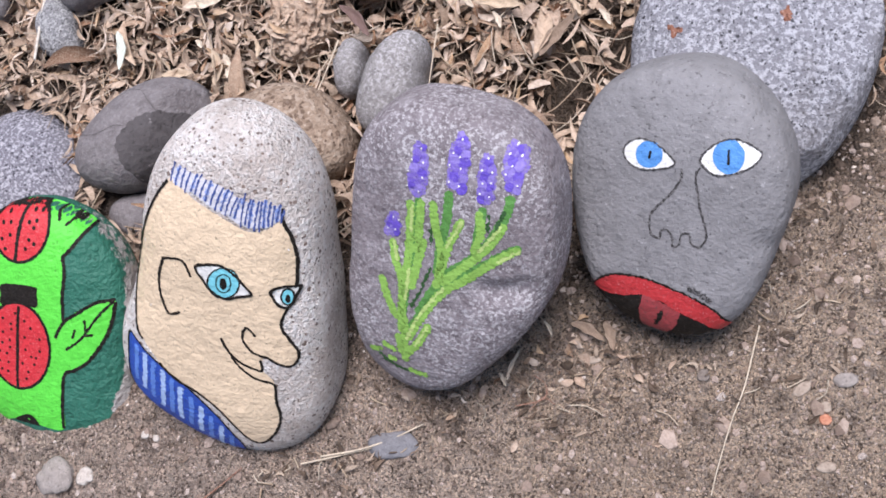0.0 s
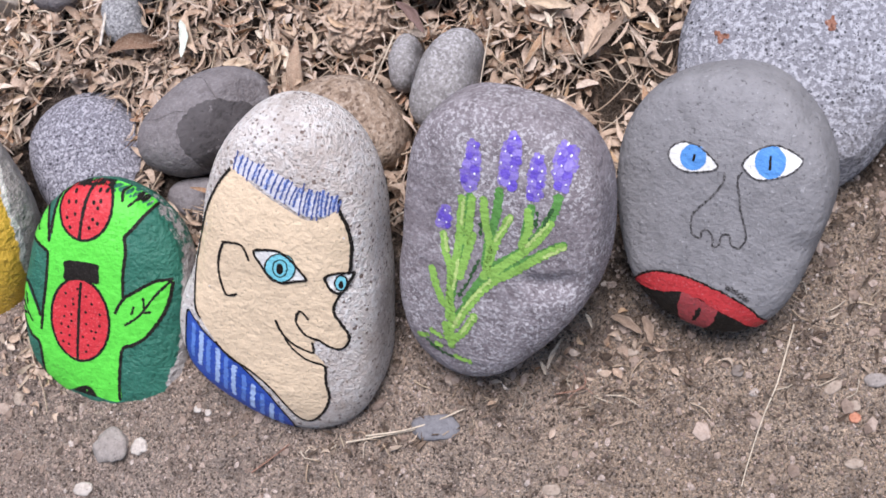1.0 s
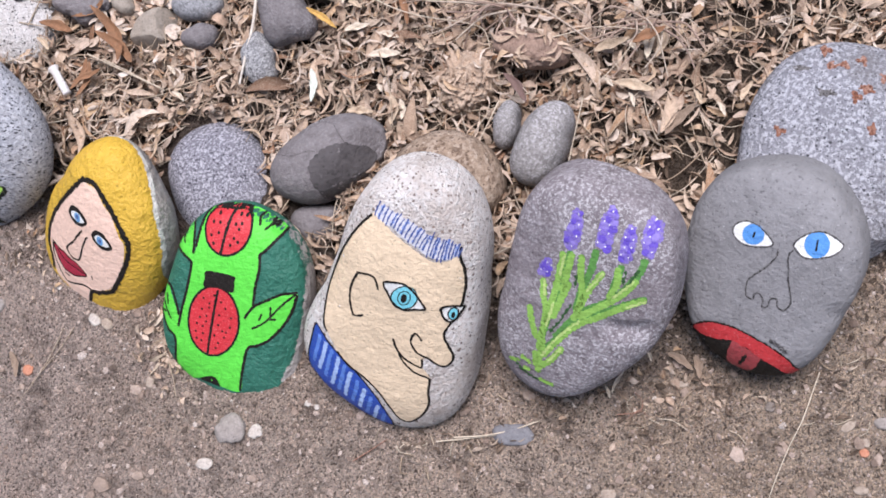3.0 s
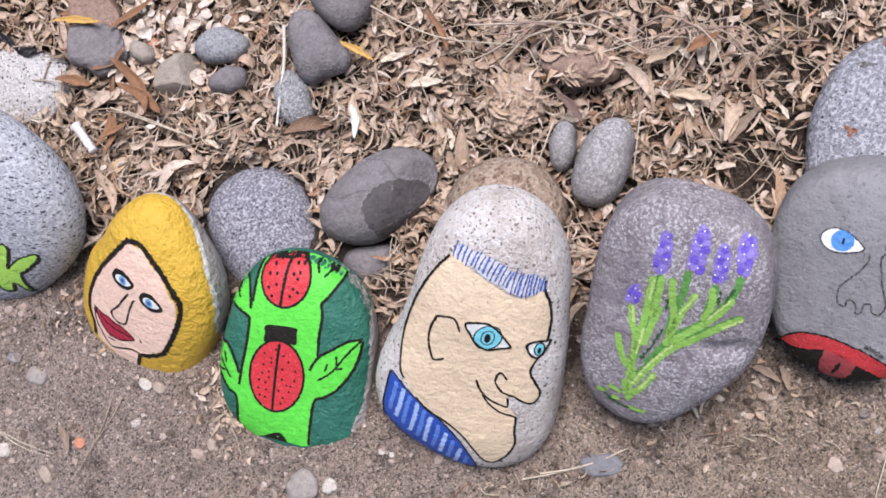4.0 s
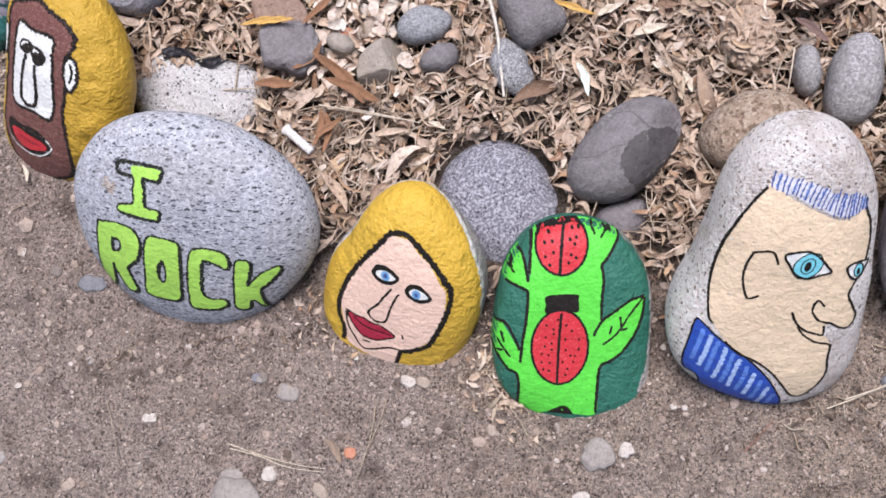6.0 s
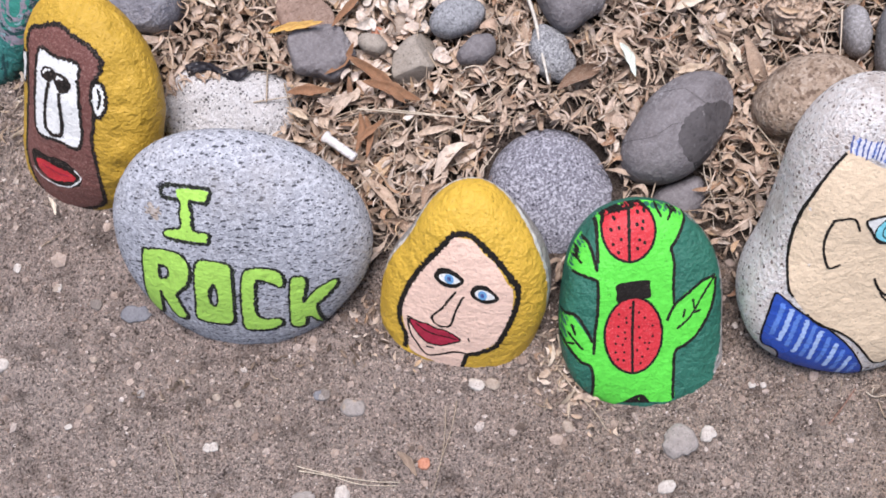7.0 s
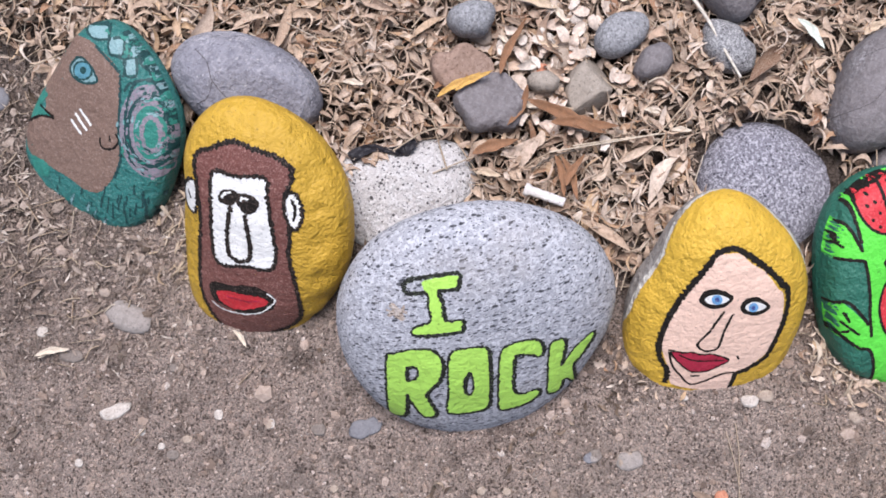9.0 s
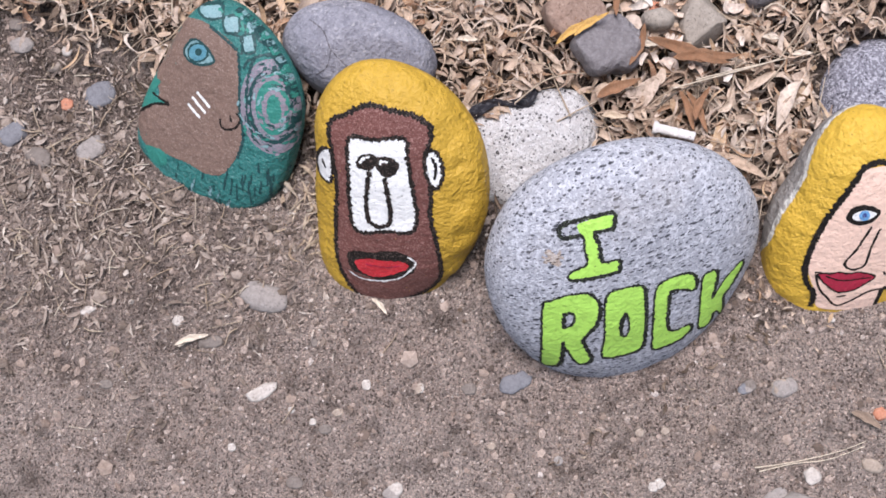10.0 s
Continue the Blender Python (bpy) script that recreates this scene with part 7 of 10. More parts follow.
stroke(teal_stone, PAINT_DARK_TEAL, 1, 1.8, [(90.1, -22.4), (93.2, -42.6)], taper=0.3, rag=0.6)
stroke(teal_stone, PAINT_DARK_TEAL, 1, 1.8, [(70.3, -31.3), (74.1, -46.9)], taper=0.3, rag=0.6)
stroke(teal_stone, PAINT_DARK_TEAL, 1, 1.8, [(64.7, -26.2), (66.4, -37.6)], taper=0.3, rag=0.6)
stroke(teal_stone, PAINT_DARK_TEAL, 1, 1.8, [(95.4, -1.5), (99.7, -18.8)], taper=0.3, rag=0.6)
stroke(teal_stone, PAINT_DARK_TEAL, 1, 1.8, [(88.1, -12.2), (91, -21.2)], taper=0.3, rag=0.6)
stroke(teal_stone, PAINT_DARK_TEAL, 1, 1.8, [(45.5, -30.2), (47.1, -39.7)], taper=0.3, rag=0.6)
stroke(teal_stone, PAINT_DARK_TEAL, 1, 1.8, [(53.5, -39), (57.9, -58.9)], taper=0.3, rag=0.6)
stroke(teal_stone, PAINT_DARK_TEAL, 1, 1.8, [(86.8, -15.7), (90.5, -26.9)], taper=0.3, rag=0.6)
stroke(teal_stone, PAINT_DARK_TEAL, 1, 1.8, [(95.6, -32), (104.8, -38.2)], taper=0.3, rag=0.6)
stroke(teal_stone, PAINT_DARK_TEAL, 1, 1.8, [(95.6, -21.3), (99.6, -44.2)], taper=0.3, rag=0.6)
stroke(teal_stone, PAINT_DARK_TEAL, 1, 1.8, [(82, -11.1), (85.5, -21)], taper=0.3, rag=0.6)
stroke(teal_stone, PAINT_DARK_TEAL, 1, 1.8, [(59.5, -41.9), (66.3, -60.9)], taper=0.3, rag=0.6)
stroke(teal_stone, PAINT_DARK_TEAL, 1, 2.4, [(-18.8, 115.1), (-0.1, 112.5), (12.6, 109.3)], rag=0.6)
stroke(teal_stone, PAINT_DARK_TEAL, 1, 2.4, [(-4.6, 127.7), (11.9, 122.6), (28.3, 117.5)], rag=0.6)
stroke(teal_stone, PAINT_DARK_TEAL, 1, 2.4, [(-14.2, 93.9), (3.1, 98.7), (11.5, 85.5)], rag=0.6)
stroke(teal_stone, PAINT_DARK_TEAL, 1, 2.4, [(25.6, 103.7), (36.7, 96.9), (51.9, 89)], rag=0.6)
stroke(teal_stone, PAINT_PALE_TEAL, 1, 3.5, [(4.2, 123.9), (21.8, 116.3), (40.6, 106.1)], rag=0.7)
stroke(teal_stone, PAINT_PALE_TEAL, 1, 3.5, [(-12.8, 122), (4.2, 123.9)], rag=0.7)
stroke(teal_stone, PAINT_DARK_TEAL, 3, 2.8, [(55, 84.6), (57.2, 84), (59.2, 83.2)], taper=0.3, rag=0.7)
stroke(teal_stone, PAINT_TEAL, 3, 1.7, [(47.8, 85.1), (49.7, 85.4), (51.6, 85.7)], taper=0.3, rag=0.7)
stroke(teal_stone, PAINT_PALE_TEAL, 3, 2.1, [(86.9, 41.7), (87.4, 40.4), (87.9, 38.9)], taper=0.3, rag=0.7)
stroke(teal_stone, PAINT_MAUVE, 3, 2.2, [(76.3, 59.1), (76.8, 55.8), (77.1, 52.3)], taper=0.3, rag=0.7)
stroke(teal_stone, PAINT_DARK_TEAL, 3, 1.6, [(77.3, 17.3), (74.4, 17.5), (71.5, 17.7)], taper=0.3, rag=0.7)
stroke(teal_stone, PAINT_TEAL, 3, 2.7, [(75.1, 58.2), (74.7, 55.2), (74.3, 52.2)], taper=0.3, rag=0.7)
stroke(teal_stone, PAINT_PALE_TEAL, 3, 2, [(80.7, 41.9), (78.3, 39), (75.7, 35.7)], taper=0.3, rag=0.7)
stroke(teal_stone, PAINT_MAUVE, 3, 1.7, [(85.1, 46.8), (86.5, 43.3), (87.7, 39.5)], taper=0.3, rag=0.7)
stroke(teal_stone, PAINT_DARK_TEAL, 3, 2.5, [(30.8, 85.2), (32.8, 86.9), (34.9, 88.6)], taper=0.3, rag=0.7)
stroke(teal_stone, PAINT_TEAL, 3, 1.7, [(81.1, 45.4), (80.3, 41.6), (79.3, 37.6)], taper=0.3, rag=0.7)
stroke(teal_stone, PAINT_PALE_TEAL, 3, 1.8, [(56.7, 85.5), (58.9, 83.7), (61.1, 81.8)], taper=0.3, rag=0.7)
stroke(teal_stone, PAINT_MAUVE, 3, 2.2, [(85, 14.4), (81.7, 14.1), (78.3, 13.7)], taper=0.3, rag=0.7)
stroke(teal_stone, PAINT_DARK_TEAL, 3, 1.8, [(76.1, 10.6), (74, 10.7), (71.9, 10.8)], taper=0.3, rag=0.7)
stroke(teal_stone, PAINT_TEAL, 3, 2.1, [(48.6, 91.2), (50.2, 90.3), (51.7, 89.3)], taper=0.3, rag=0.7)
stroke(teal_stone, PAINT_PALE_TEAL, 3, 2.6, [(47.5, 49.8), (47.7, 53.6), (47.8, 57.2)], taper=0.3, rag=0.7)
stroke(teal_stone, PAINT_MAUVE, 3, 2.9, [(87.3, 11.4), (85.1, 10.6), (82.8, 9.6)], taper=0.3, rag=0.7)
stroke(teal_stone, PAINT_DARK_TEAL, 3, 2.6, [(32.8, 86), (33.4, 87.7), (34, 89.4)], taper=0.3, rag=0.7)
stroke(teal_stone, PAINT_TEAL, 3, 2.2, [(72.8, 23.6), (68.7, 21.4), (64.6, 19.1)], taper=0.3, rag=0.7)
stroke(teal_stone, PAINT_PALE_TEAL, 3, 2.8, [(56.5, 74.5), (58.4, 74.4), (60.2, 74.2)], taper=0.3, rag=0.7)
stroke(teal_stone, PAINT_MAUVE, 3, 1.6, [(56.7, 42.3), (53.6, 43.4), (50.6, 44.7)], taper=0.3, rag=0.7)
stroke(teal_stone, PAINT_DARK_TEAL, 3, 2.4, [(82.7, 35.3), (81, 32.8), (79.1, 30.1)], taper=0.3, rag=0.7)
stroke(teal_stone, PAINT_TEAL, 3, 2.6, [(60.2, 20.8), (57.5, 20.5), (54.8, 20.3)], taper=0.3, rag=0.7)
stroke(teal_stone, PAINT_PALE_TEAL, 3, 1.5, [(78.7, 44.8), (78.2, 41.8), (77.5, 38.6)], taper=0.3, rag=0.7)
stroke(teal_stone, PAINT_MAUVE, 3, 2.6, [(77.6, 60.8), (79.5, 57.4), (81.4, 53.8)], taper=0.3, rag=0.7)
stroke(teal_stone, PAINT_DARK_TEAL, 3, 2.1, [(32.1, 57.4), (32, 59.6), (31.9, 61.8)], taper=0.3, rag=0.7)
stroke(teal_stone, PAINT_TEAL, 3, 2.7, [(60.3, 21.5), (57.8, 21.2), (55.2, 21)], taper=0.3, rag=0.7)
stroke(teal_stone, PAINT_PALE_TEAL, 3, 1.7, [(75.7, 26.4), (73.3, 26.3), (70.7, 26.1)], taper=0.3, rag=0.7)
stroke(teal_stone, PAINT_MAUVE, 3, 2.1, [(37.9, 80.8), (39.4, 82.1), (40.7, 83.3)], taper=0.3, rag=0.7)
stroke(teal_stone, PAINT_DARK_TEAL, 3, 1.9, [(73.9, 63.9), (74.7, 62.1), (75.5, 60.2)], taper=0.3, rag=0.7)
stroke(teal_stone, PAINT_TEAL, 3, 2.4, [(80.5, 72.6), (82.6, 69.2), (84.7, 65.7)], taper=0.3, rag=0.7)
stroke(teal_stone, PAINT_PALE_TEAL, 3, 1.5, [(42.1, 26.7), (38.6, 29), (35.2, 31.3)], taper=0.3, rag=0.7)
stroke(teal_stone, PAINT_MAUVE, 3, 2.1, [(55.5, 86.2), (58.1, 84.3), (60.7, 82.3)], taper=0.3, rag=0.7)
stroke(teal_stone, PAINT_DARK_TEAL, 3, 2.8, [(50.3, 74.5), (54, 75.7), (57.4, 76.5)], taper=0.3, rag=0.7)
stroke(teal_stone, PAINT_TEAL, 3, 1.6, [(77.6, 35.1), (75.2, 34.3), (72.8, 33.3)], taper=0.3, rag=0.7)
stroke(teal_stone, PAINT_PALE_TEAL, 3, 2.2, [(41, 78.4), (43.5, 80), (46, 81.5)], taper=0.3, rag=0.7)
stroke(teal_stone, PAINT_MAUVE, 3, 2.6, [(55.8, 32), (53.5, 35), (51.3, 38.1)], taper=0.3, rag=0.7)
stroke(teal_stone, PAINT_DARK_TEAL, 3, 2.2, [(61.3, 77.9), (64.3, 74.9), (67.3, 71.9)], taper=0.3, rag=0.7)
stroke(teal_stone, PAINT_TEAL, 3, 2.3, [(46.1, 54.7), (46.5, 57.3), (46.8, 59.8)], taper=0.3, rag=0.7)
stroke(teal_stone, PAINT_PALE_TEAL, 3, 2.5, [(76.3, 50.5), (75.4, 47.7), (74.4, 44.6)], taper=0.3, rag=0.7)
stroke(teal_stone, PAINT_MAUVE, 3, 2.3, [(40.3, 95.5), (41.6, 95.5), (42.6, 95.1)], taper=0.3, rag=0.7)
stroke(teal_stone, PAINT_DARK_TEAL, 3, 2.1, [(34.6, 69.8), (36.6, 74), (38.4, 77.8)], taper=0.3, rag=0.7)
stroke(teal_stone, PAINT_TEAL, 3, 1.6, [(35.9, 46.1), (34.2, 48.7), (32.6, 51.5)], taper=0.3, rag=0.7)
stroke(teal_stone, PAINT_PALE_TEAL, 3, 2.2, [(74, 50.2), (73.7, 47.7), (73.5, 45.1)], taper=0.3, rag=0.7)
stroke(teal_stone, PAINT_MAUVE, 3, 2.1, [(29.1, 52.7), (29.1, 57.6), (28.9, 62.3)], taper=0.3, rag=0.7)
stroke(teal_stone, PAINT_DARK_TEAL, 3, 2.9, [(41.7, 84.9), (43.8, 85.8), (45.7, 86.5)], taper=0.3, rag=0.7)
stroke(teal_stone, PAINT_TEAL, 3, 1.5, [(48.8, 74.9), (52.7, 76.3), (56.4, 77.4)], taper=0.3, rag=0.7)
stroke(teal_stone, PAINT_PALE_TEAL, 3, 2.3, [(73.8, 15.9), (70.4, 13.6), (67, 11.1)], taper=0.3, rag=0.7)
stroke(teal_stone, PAINT_MAUVE, 3, 2.3, [(39.9, 84.1), (42.4, 84.7), (44.8, 85.3)], taper=0.3, rag=0.7)
stroke(teal_stone, PAINT_DARK_TEAL, 3, 2.9, [(80.6, 56.5), (82.2, 52.5), (83.7, 48.4)], taper=0.3, rag=0.7)
stroke(teal_stone, PAINT_TEAL, 3, 2.5, [(74.7, 49.4), (74.6, 47), (74.5, 44.4)], taper=0.3, rag=0.7)
stroke(teal_stone, PAINT_PALE_TEAL, 3, 2, [(37.7, 49.9), (37.3, 52), (36.9, 53.9)], taper=0.3, rag=0.7)
stroke(teal_stone, PAINT_MAUVE, 3, 2.8, [(77.5, 62.3), (78.7, 60.2), (79.9, 58.1)], taper=0.3, rag=0.7)
stroke(teal_stone, PAINT_DARK_TEAL, 3, 2, [(51.5, 25.9), (48.9, 26.9), (46.3, 27.8)], taper=0.3, rag=0.7)
stroke(teal_stone, PAINT_TEAL, 3, 2.4, [(60.2, 39.6), (58.2, 40.9), (56.2, 42.1)], taper=0.3, rag=0.7)
stroke(teal_stone, PAINT_PALE_TEAL, 3, 2.6, [(31.6, 66.7), (31.8, 69.6), (32.1, 72.4)], taper=0.3, rag=0.7)
stroke(teal_stone, PAINT_MAUVE, 3, 2.8, [(59.4, 35.2), (57.9, 36.6), (56.5, 37.9)], taper=0.3, rag=0.7)
stroke(teal_stone, PAINT_DARK_TEAL, 3, 2.5, [(72.4, 25.7), (69.5, 26.2), (66.6, 26.7)], taper=0.3, rag=0.7)
stroke(teal_stone, PAINT_TEAL, 3, 1.6, [(50, 14.3), (47.6, 16.5), (45.2, 18.7)], taper=0.3, rag=0.7)
stroke(teal_stone, PAINT_PALE_TEAL, 3, 1.8, [(62.9, 24.2), (59.5, 24.1), (56.2, 24.1)], taper=0.3, rag=0.7)
stroke(teal_stone, PAINT_MAUVE, 3, 2.5, [(42.7, 37.5), (41.3, 41.6), (39.9, 45.5)], taper=0.3, rag=0.7)
stroke(teal_stone, PAINT_DARK_TEAL, 3, 2.6, [(52.6, 28.8), (50.9, 31.3), (49.2, 33.8)], taper=0.3, rag=0.7)
stroke(teal_stone, PAINT_TEAL, 3, 2.4, [(75.6, 60.7), (77.5, 59.1), (79.1, 56.9)], taper=0.3, rag=0.7)
stroke(teal_stone, PAINT_PALE_TEAL, 3, 1.6, [(37.4, 76.2), (38.8, 78.9), (40.2, 81.6)], taper=0.3, rag=0.7)
stroke(teal_stone, PAINT_MAUVE, 3, 1.7, [(72, 34.8), (67.7, 34.4), (63.3, 33.7)], taper=0.3, rag=0.7)
stroke(teal_stone, PAINT_DARK_TEAL, 3, 1.6, [(80.5, 57.3), (81.9, 54.3), (83.3, 51.1)], taper=0.3, rag=0.7)
stroke(teal_stone, PAINT_TEAL, 3, 2.9, [(88, 28.9), (86.1, 26.5), (83.9, 23.7)], taper=0.3, rag=0.7)
stroke(teal_stone, PAINT_PALE_TEAL, 3, 2, [(63.1, 19.2), (59.8, 19.5), (56.6, 19.8)], taper=0.3, rag=0.7)
stroke(teal_stone, PAINT_MAUVE, 3, 2.9, [(72.7, 69.6), (75, 66.3), (77.3, 62.9)], taper=0.3, rag=0.7)
stroke(teal_stone, PAINT_DARK_TEAL, 3, 2.8, [(60.6, 81.2), (63.4, 79.6), (65.8, 77.4)], taper=0.3, rag=0.7)
stroke(teal_stone, PAINT_TEAL, 3, 1.6, [(42.3, 79.7), (44.9, 82), (47.4, 84.1)], taper=0.3, rag=0.7)
stroke(teal_stone, PAINT_PALE_TEAL, 3, 2, [(46.6, 84.1), (49.2, 85.8), (51.4, 87)], taper=0.3, rag=0.7)
stroke(teal_stone, PAINT_MAUVE, 3, 2.6, [(78.3, 50.2), (77.6, 48.4), (76.8, 46.4)], taper=0.3, rag=0.7)
stroke(teal_stone, PAINT_DARK_TEAL, 3, 2.2, [(52.7, 74.4), (56.3, 75.1), (59.6, 75.5)], taper=0.3, rag=0.7)
stroke(teal_stone, PAINT_TEAL, 3, 2.7, [(58.5, 81), (60.5, 79.9), (62.5, 78.7)], taper=0.3, rag=0.7)
stroke(teal_stone, PAINT_PALE_TEAL, 3, 2.3, [(53.3, 85.9), (55.4, 85.4), (57.3, 84.6)], taper=0.3, rag=0.7)
stroke(teal_stone, PAINT_MAUVE, 3, 1.9, [(84.4, 41.8), (84.3, 39.2), (84.1, 36.5)], taper=0.3, rag=0.7)
stroke(teal_stone, PAINT_DARK_TEAL, 3, 1.5, [(56.2, 76.7), (58.2, 76.9), (60.1, 76.9)], taper=0.3, rag=0.7)
stroke(teal_stone, PAINT_TEAL, 3, 2.1, [(47.6, 17.9), (45.8, 20.9), (44, 23.7)], taper=0.3, rag=0.7)
stroke(teal_stone, PAINT_PALE_TEAL, 3, 1.6, [(56.9, 84), (59.8, 82.2), (62.5, 80.4)], taper=0.3, rag=0.7)
stroke(teal_stone, PAINT_MAUVE, 3, 2.3, [(55.1, 75.7), (59, 75), (62.9, 74.2)], taper=0.3, rag=0.7)
stroke(teal_stone, PAINT_DARK_TEAL, 3, 1.6, [(66.1, 13.3), (62.9, 14.8), (59.7, 16.3)], taper=0.3, rag=0.7)
stroke(teal_stone, PAINT_TEAL, 3, 1.7, [(59, 73.2), (62.7, 71.2), (66.2, 68.9)], taper=0.3, rag=0.7)
stroke(teal_stone, PAINT_PALE_TEAL, 3, 1.6, [(35.7, 44.7), (34.4, 46.9), (33.1, 49.3)], taper=0.3, rag=0.7)
stroke(teal_stone, PAINT_MAUVE, 3, 2.5, [(76.8, 47.1), (75.8, 43.4), (74.7, 39.6)], taper=0.3, rag=0.7)
stroke(teal_stone, PAINT_DARK_TEAL, 3, 2.3, [(42, 89.1), (43.9, 89.2), (45.8, 89.3)], taper=0.3, rag=0.7)
stroke(teal_stone, PAINT_TEAL, 3, 1.9, [(78.1, 61), (79.1, 58.7), (79.9, 56.1)], taper=0.3, rag=0.7)
stroke(teal_stone, PAINT_PALE_TEAL, 3, 2.6, [(76.1, 26.3), (71.8, 26.4), (67.4, 26.3)], taper=0.3, rag=0.7)
stroke(teal_stone, PAINT_MAUVE, 3, 2.5, [(75.1, 66.3), (76.9, 63.4), (78.6, 60.5)], taper=0.3, rag=0.7)
stroke(teal_stone, PAINT_DARK_TEAL, 3, 2.9, [(36.2, 83.9), (37.7, 85.5), (39.1, 86.8)], taper=0.3, rag=0.7)
stroke(teal_stone, PAINT_TEAL, 3, 2, [(88.8, 15), (86.8, 11.5), (84.5, 7.6)], taper=0.3, rag=0.7)
stroke(teal_stone, PAINT_PALE_TEAL, 3, 2.5, [(55.2, 72.6), (57.5, 72.8), (59.8, 73.1)], taper=0.3, rag=0.7)
stroke(teal_stone, PAINT_MAUVE, 3, 1.6, [(36.3, 70.9), (39.1, 74.7), (41.8, 78.3)], taper=0.3, rag=0.7)
stroke(teal_stone, PAINT_DARK_TEAL, 3, 2.8, [(32.8, 52.8), (33, 55.7), (33.1, 58.7)], taper=0.3, rag=0.7)
stroke(teal_stone, PAINT_TEAL, 3, 2.7, [(83, 14.2), (81.3, 13.1), (79.4, 11.9)], taper=0.3, rag=0.7)
stroke(teal_stone, PAINT_PALE_TEAL, 3, 2.7, [(85.9, 44.7), (86.9, 42), (87.7, 39)], taper=0.3, rag=0.7)
stroke(teal_stone, PAINT_MAUVE, 3, 2.4, [(58.5, 37.6), (56.7, 38), (54.9, 38.5)], taper=0.3, rag=0.7)
stroke(teal_stone, PAINT_DARK_TEAL, 3, 2.5, [(76.8, 54), (77.4, 51.1), (78, 48)], taper=0.3, rag=0.7)
stroke(teal_stone, PAINT_TEAL, 3, 1.8, [(50.1, 32), (47.6, 33.1), (44.9, 34)], taper=0.3, rag=0.7)
stroke(teal_stone, PAINT_PALE_TEAL, 3, 2.2, [(49.4, 70), (52.6, 71.8), (55.6, 73.4)], taper=0.3, rag=0.7)
stroke(teal_stone, PAINT_MAUVE, 3, 1.9, [(76.2, 58.7), (77.3, 56.3), (78.4, 53.8)], taper=0.3, rag=0.7)
stroke(teal_stone, PAINT_DARK_TEAL, 3, 2, [(72.7, 69.2), (74.8, 66.5), (76.8, 63.7)], taper=0.3, rag=0.7)
stroke(teal_stone, PAINT_TEAL, 3, 1.9, [(67.3, 75), (70, 72.3), (72.7, 69.5)], taper=0.3, rag=0.7)
stroke(teal_stone, PAINT_PALE_TEAL, 3, 2.5, [(48.7, 90.2), (50.7, 89.6), (52.4, 88.7)], taper=0.3, rag=0.7)
stroke(teal_stone, PAINT_MAUVE, 3, 2.5, [(37, 73.8), (37.9, 76.6), (38.6, 79.1)], taper=0.3, rag=0.7)
stroke(teal_stone, PAINT_DARK_TEAL, 3, 1.6, [(44, 27.7), (42.4, 30.3), (40.8, 32.8)], taper=0.3, rag=0.7)
stroke(teal_stone, PAINT_TEAL, 3, 1.7, [(41.1, 73.3), (42.4, 75), (43.7, 76.8)], taper=0.3, rag=0.7)
stroke(teal_stone, PAINT_PALE_TEAL, 3, 2.7, [(52.2, 24.5), (48.3, 25.4), (44.4, 26.3)], taper=0.3, rag=0.7)
stroke(teal_stone, PAINT_MAUVE, 3, 2, [(32.4, 79.3), (33.1, 81.3), (33.7, 83.3)], taper=0.3, rag=0.7)
stroke(teal_stone, PAINT_DARK_TEAL, 3, 2.7, [(83.3, 43.5), (82.5, 41.6), (81.6, 39.6)], taper=0.3, rag=0.7)
stroke(teal_stone, PAINT_TEAL, 3, 2, [(53.6, 39.5), (51.7, 42.1), (49.8, 44.6)], taper=0.3, rag=0.7)
stroke(teal_stone, PAINT_PALE_TEAL, 3, 2.8, [(29.3, 37.6), (29, 40.7), (28.7, 43.7)], taper=0.3, rag=0.7)
stroke(teal_stone, PAINT_MAUVE, 3, 1.5, [(82.4, 37.2), (80.5, 33.6), (78.3, 29.6)], taper=0.3, rag=0.7)
stroke(teal_stone, PAINT_DARK_TEAL, 3, 2.7, [(36.8, 69.4), (37.3, 73.2), (37.8, 76.8)], taper=0.3, rag=0.7)
stroke(teal_stone, PAINT_TEAL, 3, 2.7, [(50.9, 74), (53.5, 74.4), (55.9, 74.6)], taper=0.3, rag=0.7)
stroke(teal_stone, PAINT_PALE_TEAL, 3, 2.1, [(47, 52.8), (47.4, 56.6), (47.7, 60.2)], taper=0.3, rag=0.7)
stroke(teal_stone, PAINT_MAUVE, 3, 1.9, [(38.5, 65.8), (38.5, 70.4), (38.5, 74.9)], taper=0.3, rag=0.7)
stroke(teal_stone, PAINT_DARK_TEAL, 3, 2.2, [(71.9, 38.3), (67.9, 37.8), (63.7, 37)], taper=0.3, rag=0.7)
stroke(teal_stone, PAINT_TEAL, 3, 1.9, [(52.5, 81.2), (54.8, 81.4), (56.8, 81.3)], taper=0.3, rag=0.7)
stroke(teal_stone, PAINT_PALE_TEAL, 3, 1.9, [(43.1, 52.5), (41.5, 56.1), (39.9, 59.6)], taper=0.3, rag=0.7)
stroke(teal_stone, PAINT_MAUVE, 3, 2.1, [(60.9, 35.9), (57.3, 35.8), (53.6, 35.7)], taper=0.3, rag=0.7)
stroke(teal_stone, PAINT_DARK_TEAL, 3, 1.2, [(61.1, 79.5), (62.9, 79), (64.5, 78.3)], taper=0.3, rag=0.7)
stroke(teal_stone, PAINT_TEAL, 3, 2.3, [(5.1, 119.5), (3.4, 111.5), (7.7, 110.8)], taper=0.3, rag=0.7)
